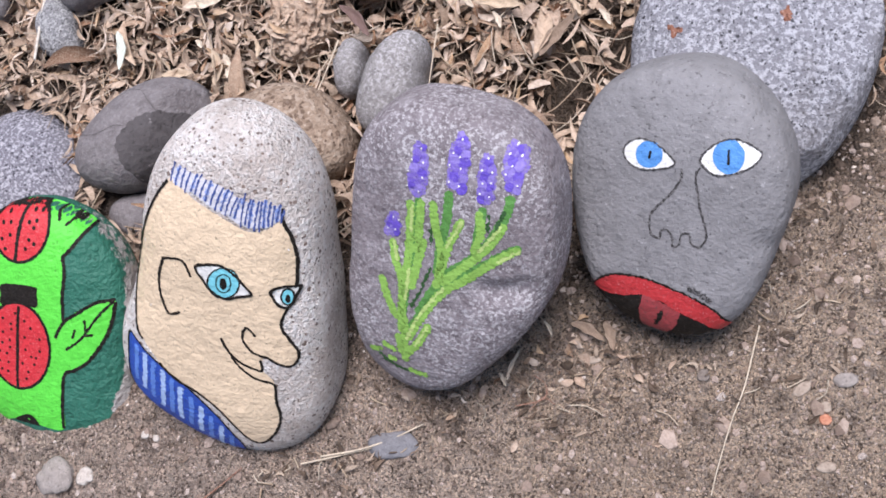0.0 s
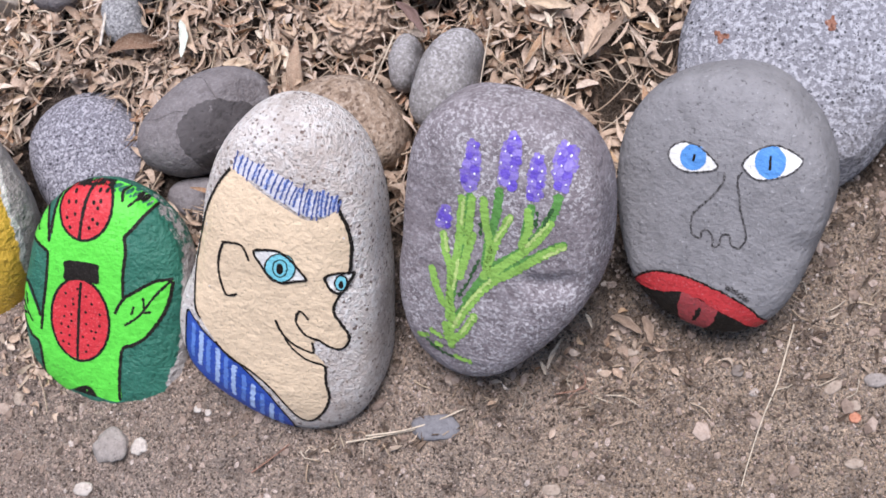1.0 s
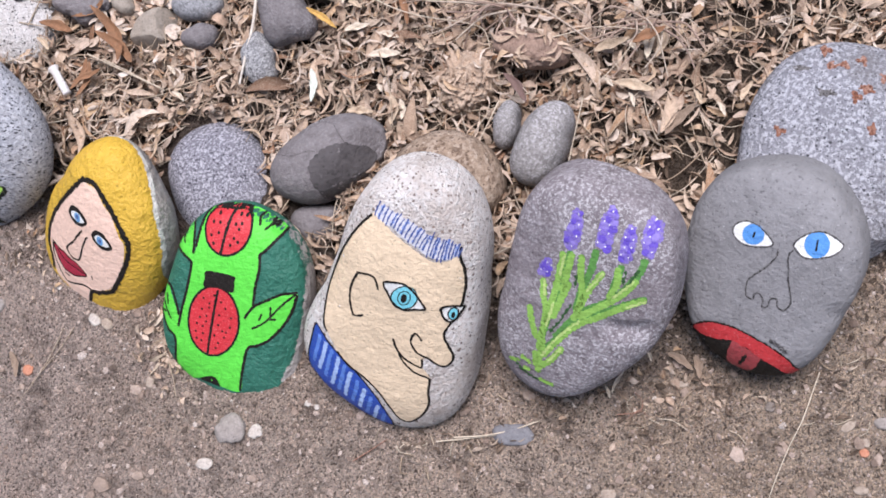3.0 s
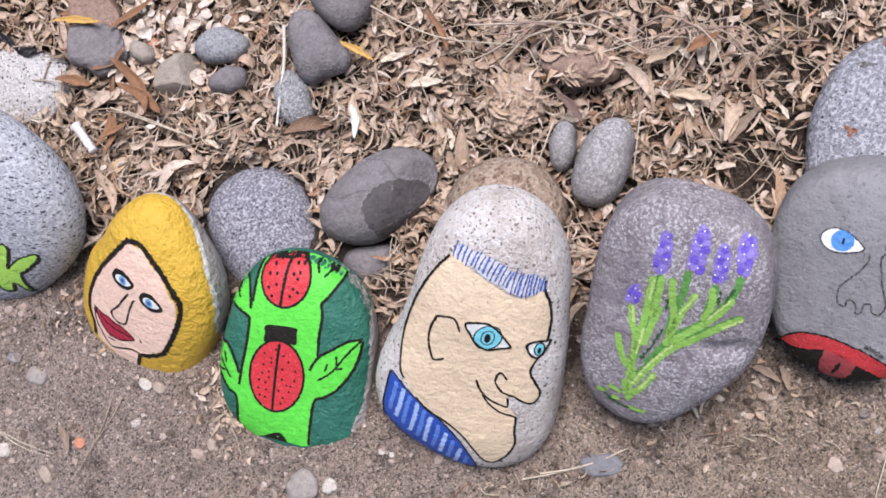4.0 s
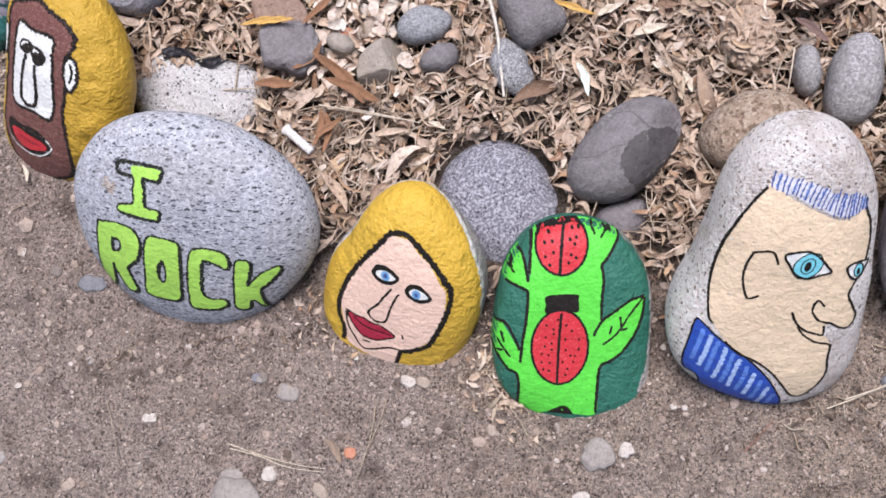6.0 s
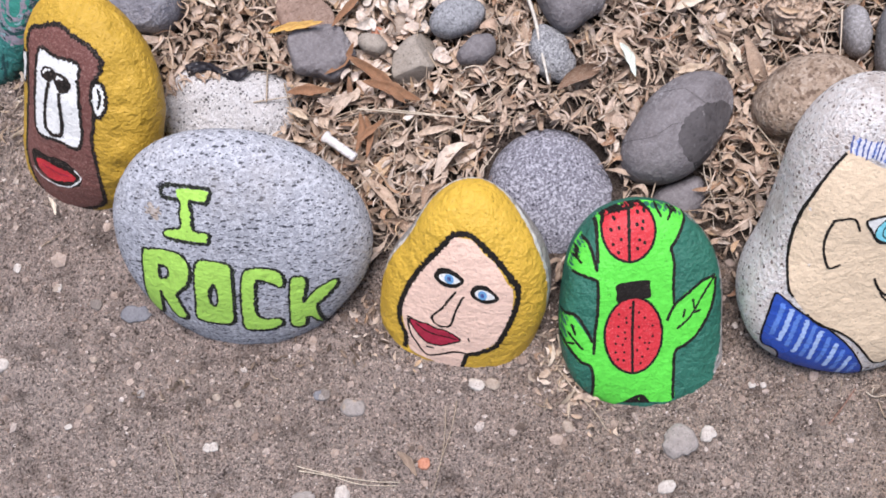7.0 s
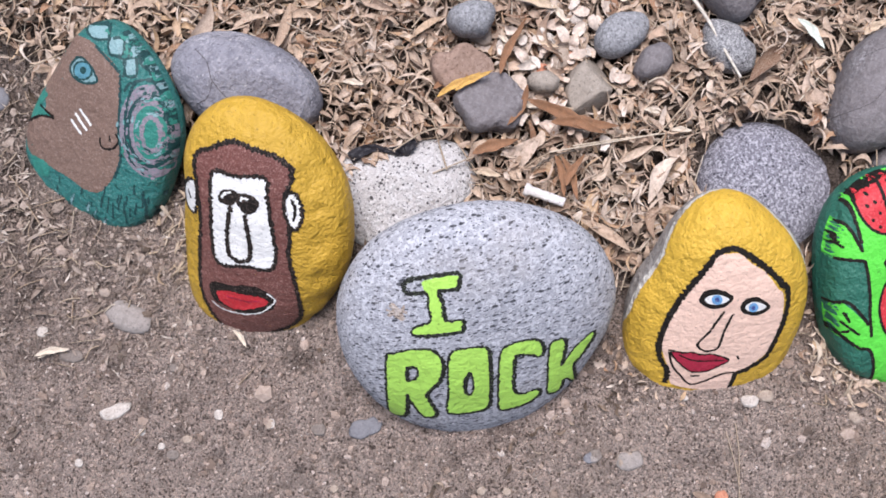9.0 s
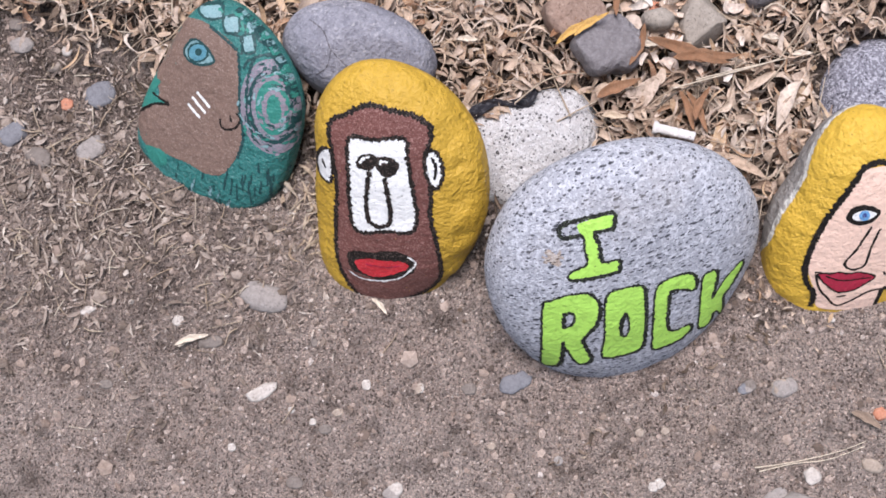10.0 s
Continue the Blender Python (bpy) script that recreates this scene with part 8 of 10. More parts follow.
stroke(teal_stone, PAINT_PALE_TEAL, 3, 2, [(55.6, 86.1), (57.8, 84.7), (59.8, 83)], taper=0.3, rag=0.7)
stroke(teal_stone, PAINT_DARK_TEAL, 3, 1.9, [(0.8, 112.1), (5.8, 111.4), (10.3, 110)], taper=0.3, rag=0.7)
stroke(teal_stone, PAINT_TEAL, 3, 1.9, [(-5.5, 112.5), (-3.2, 112.4), (-0.9, 112.3)], taper=0.3, rag=0.7)
stroke(teal_stone, PAINT_PALE_TEAL, 3, 1.9, [(66.3, 89.1), (68.5, 87.5), (70.6, 85.9)], taper=0.3, rag=0.7)
stroke(teal_stone, PAINT_DARK_TEAL, 3, 2, [(-5, 113), (0.1, 111.7), (5, 110.3)], taper=0.3, rag=0.7)
stroke(teal_stone, PAINT_TEAL, 3, 1.9, [(-11.3, 114.8), (-6.7, 114.1), (-2.2, 113.3)], taper=0.3, rag=0.7)
stroke(teal_stone, PAINT_PALE_TEAL, 3, 2, [(-10.4, 112.7), (-8.4, 111.9), (-6.2, 111.1)], taper=0.3, rag=0.7)
stroke(teal_stone, PAINT_DARK_TEAL, 3, 1.5, [(61.2, 95.8), (63.5, 92.6), (65.8, 89.4)], taper=0.3, rag=0.7)
stroke(teal_stone, PAINT_TEAL, 3, 2.3, [(23.5, 120.1), (27.3, 118.5), (31, 116.9)], taper=0.3, rag=0.7)
stroke(teal_stone, PAINT_PALE_TEAL, 3, 1.9, [(-21.6, 107), (-16.9, 105.3), (-12.3, 103.4)], taper=0.3, rag=0.7)
stroke(teal_stone, PAINT_DARK_TEAL, 3, 1.2, [(22.5, 116.7), (24.9, 113.9), (21.3, 103.4)], taper=0.3, rag=0.7)
stroke(teal_stone, PAINT_TEAL, 3, 1.6, [(49.5, 90.8), (51.9, 89), (52.8, 85.2)], taper=0.3, rag=0.7)
stroke(teal_stone, PAINT_PALE_TEAL, 3, 1.6, [(41.8, 95.5), (43.1, 94.8), (44.4, 94)], taper=0.3, rag=0.7)
stroke(teal_stone, PAINT_DARK_TEAL, 3, 2.3, [(25.4, 103.7), (29.6, 102.1), (33.6, 100.3)], taper=0.3, rag=0.7)
stroke(teal_stone, PAINT_TEAL, 3, 2.3, [(-3.1, 104.7), (1.5, 105.4), (5.9, 105.9)], taper=0.3, rag=0.7)
stroke(teal_stone, PAINT_PALE_TEAL, 3, 1.6, [(32.3, 100.7), (33.9, 99.7), (35.5, 98.6)], taper=0.3, rag=0.7)
stroke(teal_stone, PAINT_DARK_TEAL, 3, 1.9, [(12.5, 108.9), (14.9, 107.5), (17.3, 106)], taper=0.3, rag=0.7)
stroke(teal_stone, PAINT_TEAL, 3, 1.9, [(49.8, 89), (53.2, 87.3), (56.3, 85.2)], taper=0.3, rag=0.7)
stroke(teal_stone, PAINT_PALE_TEAL, 3, 1.5, [(39.4, 96.2), (42.7, 94.8), (45.9, 93.1)], taper=0.3, rag=0.7)
stroke(teal_stone, PAINT_DARK_TEAL, 3, 2.2, [(48.6, 89.6), (52, 88.4), (55, 86.8)], taper=0.3, rag=0.7)
stroke(teal_stone, PAINT_TEAL, 3, 2.1, [(51.7, 89.3), (55.1, 86.7), (58.1, 83.7)], taper=0.3, rag=0.7)
stroke(teal_stone, PAINT_PALE_TEAL, 3, 1.3, [(15.1, 108.3), (17.3, 107.5), (19.5, 106.7)], taper=0.3, rag=0.7)
stroke(teal_stone, PAINT_DARK_TEAL, 3, 2.1, [(41.4, 95.9), (43.1, 94.9), (44.7, 93.8)], taper=0.3, rag=0.7)
stroke(teal_stone, PAINT_TEAL, 3, 2.3, [(-4, 113.5), (0.2, 112.8), (4.2, 111.8)], taper=0.3, rag=0.7)
stroke(teal_stone, PAINT_PALE_TEAL, 3, 2.3, [(-33.4, 107.2), (-30.4, 105.4), (-27.7, 103.3)], taper=0.3, rag=0.7)
stroke(teal_stone, PAINT_DARK_TEAL, 3, 1.7, [(2.5, 110.5), (5.5, 109.5), (8.3, 108.3)], taper=0.3, rag=0.7)
stroke(teal_stone, PAINT_TEAL, 3, 1.4, [(14.2, 108.7), (17.5, 107.1), (19.8, 104.2)], taper=0.3, rag=0.7)
stroke(teal_stone, PAINT_PALE_TEAL, 3, 1.4, [(-7.9, 105.7), (-5.5, 103.2), (-3.2, 100.7)], taper=0.3, rag=0.7)
stroke(teal_stone, PAINT_DARK_TEAL, 3, 2.1, [(9.2, 119.4), (7.7, 109.9), (13.2, 109)], taper=0.3, rag=0.7)
stroke(teal_stone, PAINT_TEAL, 3, 2, [(50.5, 99.2), (49.6, 89.1), (54.3, 86.4)], taper=0.3, rag=0.7)
stroke(teal_stone, PAINT_PALE_TEAL, 3, 2.3, [(2, 111.3), (5.6, 109.3), (9, 107)], taper=0.3, rag=0.7)
stroke(teal_stone, PAINT_DARK_TEAL, 3, 1.9, [(-1.7, 109.1), (1.6, 106.2), (4.8, 103.1)], taper=0.3, rag=0.7)
stroke(teal_stone, PAINT_TEAL, 3, 1.6, [(14.1, 107.5), (18.5, 106.9), (22.3, 105.4)], taper=0.3, rag=0.7)
stroke(teal_stone, PAINT_PALE_TEAL, 3, 1.5, [(-13.4, 114.9), (-10, 114.4), (-6.8, 113.8)], taper=0.3, rag=0.7)
stroke(teal_stone, PAINT_DARK_TEAL, 3, 2.1, [(51.3, 86.5), (55.3, 84.5), (59.2, 82.3)], taper=0.3, rag=0.7)
stroke(teal_stone, PAINT_TEAL, 3, 1.8, [(28.6, 101.2), (31.3, 100.2), (34, 99)], taper=0.3, rag=0.7)
stroke(teal_stone, PAINT_PALE_TEAL, 3, 1.9, [(25.2, 104.4), (27, 103.4), (28.9, 102.5)], taper=0.3, rag=0.7)
stroke(teal_stone, PAINT_DARK_TEAL, 3, 1.6, [(62.3, 80.4), (65.6, 77.4), (68.9, 74.2)], taper=0.3, rag=0.7)
stroke(teal_stone, PAINT_TEAL, 3, 1.5, [(-5.9, 109.6), (-2, 107.1), (1.8, 104.5)], taper=0.3, rag=0.7)
stroke(teal_stone, PAINT_PALE_TEAL, 3, 2.1, [(-0.9, 111.1), (3.3, 110.6), (7.4, 110)], taper=0.3, rag=0.7)
stroke(teal_stone, PAINT_DARK_TEAL, 3, 1.4, [(0.4, 112.7), (5, 111.6), (9.5, 110.3)], taper=0.3, rag=0.7)
stroke(teal_stone, PAINT_TEAL, 3, 1.5, [(33.7, 108.8), (33.3, 99.8), (38, 97.6)], taper=0.3, rag=0.7)
stroke(teal_stone, PAINT_PALE_TEAL, 3, 1.7, [(-10, 114.3), (-6.6, 114), (-3.3, 113.6)], taper=0.3, rag=0.7)
stroke(teal_stone, PAINT_DARK_TEAL, 3, 1.2, [(-8.4, 114.3), (-5.5, 113.4), (-2.8, 112.3)], taper=0.3, rag=0.7)
stroke(teal_stone, PAINT_TEAL, 3, 1.3, [(60.2, 82), (63.5, 79.5), (66.6, 76.7)], taper=0.3, rag=0.7)
stroke(teal_stone, PAINT_PALE_TEAL, 3, 2.1, [(0, 110.4), (4.5, 108), (8.6, 105.3)], taper=0.3, rag=0.7)
stroke(teal_stone, PAINT_DARK_TEAL, 3, 1.6, [(55.6, 86.3), (58.2, 84.2), (60.1, 81.1)], taper=0.3, rag=0.7)
stroke(teal_stone, PAINT_TEAL, 3, 1.8, [(-32.6, 107.9), (-28.9, 108.2), (-25.4, 108.3)], taper=0.3, rag=0.7)
stroke(teal_stone, PAINT_PALE_TEAL, 3, 1.7, [(31.7, 113.4), (33.6, 110.6), (35.5, 107.9)], taper=0.3, rag=0.7)
stroke(teal_stone, PAINT_DARK_TEAL, 3, 1.3, [(6.7, 111.2), (9.6, 110.3), (12.5, 109.3)], taper=0.3, rag=0.7)
stroke(teal_stone, PAINT_TEAL, 3, 2.1, [(-16.8, 112.1), (-12.6, 112.3), (-8.6, 112.3)], taper=0.3, rag=0.7)
stroke(teal_stone, PAINT_PALE_TEAL, 3, 1.9, [(4.5, 121.8), (2.1, 110.9), (8.5, 110.5)], taper=0.3, rag=0.7)


hatch = random.Random(5)
for _ in range(34):
    u, v = hatch.uniform(-8, 62), hatch.uniform(-92, -52)
    if u > 40 and v < -80 or u < 8 and v > -60:
        continue
    stroke(teal_stone, hatch.choice((PAINT_DARK_TEAL, PAINT_DARK_TEAL, PAINT_PALE_TEAL)), 1, hatch.uniform(1.2, 2.6), [(u, v), (u + hatch.uniform(-3, 3), v - hatch.uniform(5, 13))], taper=0.3, rag=0.9)

# ---- dry litter ----
def leaf_cloud(name, pts, length, ratio, lift, material, label, rs, curl=0.25, tilt=0.35, round_tip=1.0, hook=0.4, spin=0.4, blunt=0.02):
    """Many thin curled leaves at the points, as one mesh."""
    n = len(pts)
    s = np.linspace(0, 1, 6)
    half = np.clip(np.sin(math.pi * np.clip(s, blunt, 1 - blunt) ** 0.85), 0, 1) ** round_tip
    L = length(n)
    W = L * ratio(n)
    yaw, pitch, roll = rs.uniform(0, 2 * math.pi, n), rs.normal(0, tilt, n), rs.normal(0, tilt * 1.3, n)
    C, fold, bend, twist = rs.normal(0, curl, n), rs.uniform(-0.6, 1.4, n), rs.normal(0, hook, n), rs.normal(0, spin, n)
    S, T = np.meshgrid(s, [-1.0, 0.0, 1.0], indexing="ij")
    H = np.repeat(half[:, None], 3, 1)
    x = (S - 0.5)[None] * L[:, None, None]
    y = T[None] * H[None] * W[:, None, None] * 0.5
    z = C[:, None, None] * L[:, None, None] * ((S - 0.5) ** 2 * 4 - 0.4)[None] + fold[:, None, None] * np.abs(y)
    a = twist[:, None, None] * (S - 0.5)[None] * 2
    y, z = y * np.cos(a) - z * np.sin(a) * 0.3, z * np.cos(a) + y * np.sin(a)
    y = y + bend[:, None, None] * L[:, None, None] * ((S - 0.5) ** 2 * 4)[None] * 0.5
    v = np.stack([x, y, z], -1)
    cy, sy, cp, sp, cr, sr = np.cos(yaw), np.sin(yaw), np.cos(pitch), np.sin(pitch), np.cos(roll), np.sin(roll)
    Rm = np.empty((n, 3, 3))
    Rm[:, 0], Rm[:, 1], Rm[:, 2] = np.stack([cy * cp, cy * sp * sr - sy * cr, cy * sp * cr + sy * sr], 1), np.stack([sy * cp, sy * sp * sr + cy * cr, sy * sp * cr - cy * sr], 1), np.stack([-sp, cp * sr, cp * cr], 1)
    v = np.einsum("nij,nabj->nabi", Rm, v) + pts[:, None, None, :]
    floor_z = ground_height(v[..., 0], v[..., 1]) + 0.0005
    v[..., 2] = np.maximum(v[..., 2] + lift, floor_z)
    base = np.array([[i * 3 + j, i * 3 + j + 1, (i + 1) * 3 + j + 1, (i + 1) * 3 + j] for i in range(5) for j in range(2)])
    f = (base[None] + (np.arange(n) * 18)[:, None, None]).reshape(-1, 4)
    ob = new(name, mesh_from(name, v.reshape(-1, 3).tolist(), f.tolist(), material))
    return tagged(ob, label, "leaf litter", kind="stuff")


def scatter(n, rs, near, far, z0, z1, lo=-1.45, hi=0.45, grow=1.0):
    """Points behind the row between two distances, outside the stones."""
    x = rs.uniform(lo, hi, n * 4)
    y = rs.uniform(0.2, 1.5, n * 4)
    d = behind(x, y)
    rim = np.minimum((far - d) / 0.12, np.minimum(np.minimum(x - lo, hi - x), 1.5 - y) / 0.16) + 0.5 * waves(x, y, 6, 0.2)
    rim = np.minimum(rim, 1.0 + 1.5 * waves(x, y, 21, 0.045, 14))
    ok = (d > near + 0.02 * rs.randn(n * 4)) & (rs.uniform(0, 1, n * 4) < rim)
    x, y = x[ok], y[ok]
    p = np.stack([x, y, ground_height(x, y) + rs.uniform(z0, z1, len(x))], 1)
    p = p[~inside_stone(p, grow, (0.0, 0.012, 0.025, 0.04))]
    return p[:n]


# Spots to thin; the one beside the boulder bares dark soil as its shade.
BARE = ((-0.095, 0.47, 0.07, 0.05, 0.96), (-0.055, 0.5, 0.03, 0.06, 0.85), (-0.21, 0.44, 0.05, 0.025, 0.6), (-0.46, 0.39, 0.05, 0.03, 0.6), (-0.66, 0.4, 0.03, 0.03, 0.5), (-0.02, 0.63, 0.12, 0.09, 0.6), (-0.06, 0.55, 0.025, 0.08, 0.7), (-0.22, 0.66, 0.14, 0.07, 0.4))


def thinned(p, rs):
    """Fewer leaves in hollows behind the row: dark soil shows, also standing in for shade."""
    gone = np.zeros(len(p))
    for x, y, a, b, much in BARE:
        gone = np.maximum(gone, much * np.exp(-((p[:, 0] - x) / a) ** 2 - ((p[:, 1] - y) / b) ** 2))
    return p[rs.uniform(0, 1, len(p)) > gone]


rs = np.random.RandomState(11)
leaf_cloud("fine_litter", scatter(9000, rs, 0.02, 0.7, 0.001, 0.018), lambda n: rs.uniform(0.006, 0.03, n), lambda n: rs.uniform(0.06, 0.22, n), 0.0, LEAF_UNDER, "broken bits of dry leaf and straw, darkened for shade in the gaps", rs, curl=0.12, tilt=0.55, hook=0.15)
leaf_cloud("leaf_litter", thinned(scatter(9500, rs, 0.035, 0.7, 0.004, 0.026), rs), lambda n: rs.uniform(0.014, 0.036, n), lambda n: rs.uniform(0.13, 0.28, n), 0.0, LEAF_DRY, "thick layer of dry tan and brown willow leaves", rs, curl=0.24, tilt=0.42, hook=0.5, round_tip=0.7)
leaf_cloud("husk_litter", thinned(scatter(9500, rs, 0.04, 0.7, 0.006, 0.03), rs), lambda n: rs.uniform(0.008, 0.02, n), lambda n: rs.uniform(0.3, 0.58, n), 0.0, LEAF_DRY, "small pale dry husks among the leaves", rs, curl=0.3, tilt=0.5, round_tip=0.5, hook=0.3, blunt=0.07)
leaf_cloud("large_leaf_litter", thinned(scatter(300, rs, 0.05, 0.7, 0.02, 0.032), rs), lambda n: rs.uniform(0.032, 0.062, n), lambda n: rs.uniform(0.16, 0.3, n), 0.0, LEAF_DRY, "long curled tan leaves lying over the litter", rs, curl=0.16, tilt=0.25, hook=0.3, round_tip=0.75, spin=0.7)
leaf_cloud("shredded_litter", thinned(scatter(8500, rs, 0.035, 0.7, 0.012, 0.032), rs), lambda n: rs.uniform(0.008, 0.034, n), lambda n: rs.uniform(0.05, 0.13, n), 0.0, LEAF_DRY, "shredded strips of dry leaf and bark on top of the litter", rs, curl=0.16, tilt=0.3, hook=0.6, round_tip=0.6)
spots = np.stack([-0.73 + 0.05 * rs.randn(150), 0.655 + 0.035 * rs.randn(150)], 1)
spots = np.concatenate([spots, ground_height(spots[:, 0], spots[:, 1])[:, None] + rs.uniform(0.02, 0.034, (150, 1))], 1)
leaf_cloud("pale_husks", spots[~inside_stone(spots, 1.0, (0.0, 0.012, 0.025))], lambda n: rs.uniform(0.009, 0.02, n), lambda n: rs.uniform(0.45, 0.75, n), 0.0, HUSK_PALE, "whitish and pinkish broad husks among pebbles", rs, curl=0.25, tilt=0.4, round_tip=0.45, hook=0.2, blunt=0.08)


def near_points(n, rs, cx, cy, sx, sy, z1=0.006):
    x, y = cx + rs.randn(n) * sx, cy + rs.randn(n) * sy
    p = np.stack([x, y, ground_height(x, y) + rs.uniform(0.0005, z1, n)], 1)
    return p[~inside_stone(p, 1.0, (0.0, 0.012))]


spots = [near_points(n, rs, *s) for n, s in ((30, (-0.655, 0.265, 0.02, 0.025)), (14, (-0.1, 0.24, 0.035, 0.03)), (14, (-0.28, 0.19, 0.05, 0.015)), (30, (-0.84, 0.38, 0.025, 0.03)), (16, (-0.46, 0.2, 0.04, 0.02)), (130, (-0.17, 0.215, 0.09, 0.022)), (40, (-0.05, 0.25, 0.04, 0.02)), (50, (-0.95, 0.36, 0.1, 0.012)), (40, (-0.33, 0.165, 0.04, 0.006)), (60, (0.03, 0.24, 0.06, 0.03)), (40, (0.1, 0.33, 0.02, 0.05)), (40, (-0.66, 0.25, 0.02, 0.02)), (20, (-0.85, 0.36, 0.02, 0.015)))]
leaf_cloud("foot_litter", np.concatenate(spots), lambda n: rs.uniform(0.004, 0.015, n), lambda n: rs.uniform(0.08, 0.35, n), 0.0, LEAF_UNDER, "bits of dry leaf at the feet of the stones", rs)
leaf_cloud("foot_chips", np.concatenate([near_points(120, rs, -0.66, 0.262, 0.016, 0.03, 0.008), near_points(45, rs, -0.84, 0.36, 0.02, 0.02, 0.006), near_points(40, rs, -0.13, 0.235, 0.05, 0.02, 0.004)]), lambda n: rs.uniform(0.005, 0.014, n), lambda n: rs.uniform(0.25, 0.6, n), 0.0, LEAF_DRY, "pale chips of leaf and husk heaped between two stones", rs)
leaf_cloud("pale_foot_litter", np.concatenate([near_points(90, rs, -1.15, 0.715, 0.022, 0.03, 0.012), near_points(25, rs, -0.66, 0.262, 0.015, 0.02)]), lambda n: rs.uniform(0.012, 0.036, n), lambda n: rs.uniform(0.05, 0.2, n), 0.0, STEM_DRY, "little heap of pale dry leaves between two stones", rs)
leaf_cloud("mulch_crumbs", np.concatenate([near_points(4200, rs, -1.34, 0.9, 0.1, 0.1), near_points(650, rs, -1.21, 0.7, 0.05, 0.05)]), lambda n: np.clip(0.0065 * np.exp(rs.normal(0, 0.5, n)), 0.002, 0.024), lambda n: rs.uniform(0.05, 0.3, n), 0.0, MULCH, "crumbled grey-brown mulch on the earth", rs, curl=0.05, tilt=0.3, hook=0.08)


def on_top(ob, n, rs, low=0.0):
    """Places on the upper side of a stone."""
    m = np.array(ob.matrix_world)
    p = np.array([v.co[:] for v in ob.data.vertices]) @ m[:3, :3].T + m[:3, 3]
    up = np.array([v.normal[:] for v in ob.data.vertices]) @ m[:3, :3].T
    p = p[(up[:, 2] > 0.3) & (p[:, 2] > low)]
    return p[rs.randint(0, len(p), n)] + np.array([0, 0, 0.002])


back = on_top(white_granite, 500, rs)
back = back[back[:, 1] > np.quantile(back[:, 1], 0.8)]
leaf_cloud("loose_litter", np.concatenate([on_top(clod, 34, rs), on_top(reddish_stone, 40, rs), back]), lambda n: rs.uniform(0.01, 0.03, n), lambda n: rs.uniform(0.12, 0.3, n), 0.001, LEAF_DRY, "dry leaf bits lying over lumps and stones", rs, curl=0.12, tilt=0.2)


def tube(points, radius, sides=5, taper=0.6):
    """Vertices and faces of a thin bent stem."""
    p = np.array(points, float)
    q = curve(p[:, :2] * 1000, False, step=0.004)
    s = np.linspace(0, 1, len(q))
    z = np.interp(s, np.linspace(0, 1, len(p)), p[:, 2])
    c = np.concatenate([q, z[:, None]], 1)
    t = np.gradient(c, axis=0)
    t /= np.linalg.norm(t, axis=1)[:, None] + 1e-9
    up = np.array([0.0, 0.0, 1.0])
    a = np.cross(t, up)
    a /= np.linalg.norm(a, axis=1)[:, None] + 1e-9
    b = np.cross(a, t)
    r = radius * (1 - (1 - taper) * s)
    ang = np.linspace(0, 2 * math.pi, sides + 1)[:-1]
    v = c[:, None] + r[:, None, None] * (np.cos(ang)[None, :, None] * a[:, None] + np.sin(ang)[None, :, None] * b[:, None])
    n = len(c)
    f = [(i * sides + j, i * sides + (j + 1) % sides, (i + 1) * sides + (j + 1) % sides, (i + 1) * sides + j) for i in range(n - 1) for j in range(sides)]
    return v.reshape(-1, 3).tolist(), f


def stem_cloud(name, paths, radii, material, label, category):
    verts, faces = [], []
    for path, r in zip(paths, radii):
        v, f = tube(path, r, 4)
        faces += [tuple(k + len(verts) for k in q) for q in f]
        verts += v
    return tagged(new(name, mesh_from(name, verts, faces, material)), label, category, kind="stuff")


paths = []
for q in scatter(1500, rs, 0.03, 0.65, 0.01, 0.032):
    a, k, length = rs.uniform(0, 2 * math.pi), rs.normal(0, 0.5), rs.uniform(0.025, 0.1)
    d0, d1 = Vector((math.cos(a), math.sin(a), 0)) * length / 2, Vector((math.cos(a + k), math.sin(a + k), 0)) * length / 2
    paths.append([Vector(q) - d0 + Vector((0, 0, rs.uniform(-0.004, 0.008))), Vector(q), Vector(q) + d1 + Vector((0, 0, rs.uniform(-0.004, 0.008)))])
for q in near_points(190, rs, -1.3, 0.84, 0.08, 0.1, 0.004):
    a, length = rs.uniform(0, 2 * math.pi), rs.uniform(0.008, 0.03)
    d0 = Vector((math.cos(a), math.sin(a), 0)) * length / 2
    paths.append([Vector(q) - d0, Vector(q) + Vector((0, 0, 0.003)), Vector(q) + d0 + Vector((rs.normal(0, 0.004), rs.normal(0, 0.004), 0.001))])
for q in np.concatenate([near_points(30, rs, -0.2, 0.205, 0.09, 0.02, 0.003), near_points(20, rs, 0.05, 0.26, 0.05, 0.03, 0.003), near_points(12, rs, -0.36, 0.155, 0.04, 0.01, 0.003), near_points(14, rs, -0.66, 0.245, 0.03, 0.02, 0.003)]):
    a, length = rs.uniform(0, 2 * math.pi), rs.uniform(0.006, 0.022)
    d0 = Vector((math.cos(a), math.sin(a), 0)) * length / 2
    paths.append([Vector(q) - d0, Vector(q) + Vector((rs.normal(0, 0.004), rs.normal(0, 0.004), 0.003)), Vector(q) + d0])
stem_cloud("straw_litter", paths, rs.uniform(0.0004, 0.0011, len(paths)), STEM_DRY, "dry straw and thin twigs among the leaves", "straw")

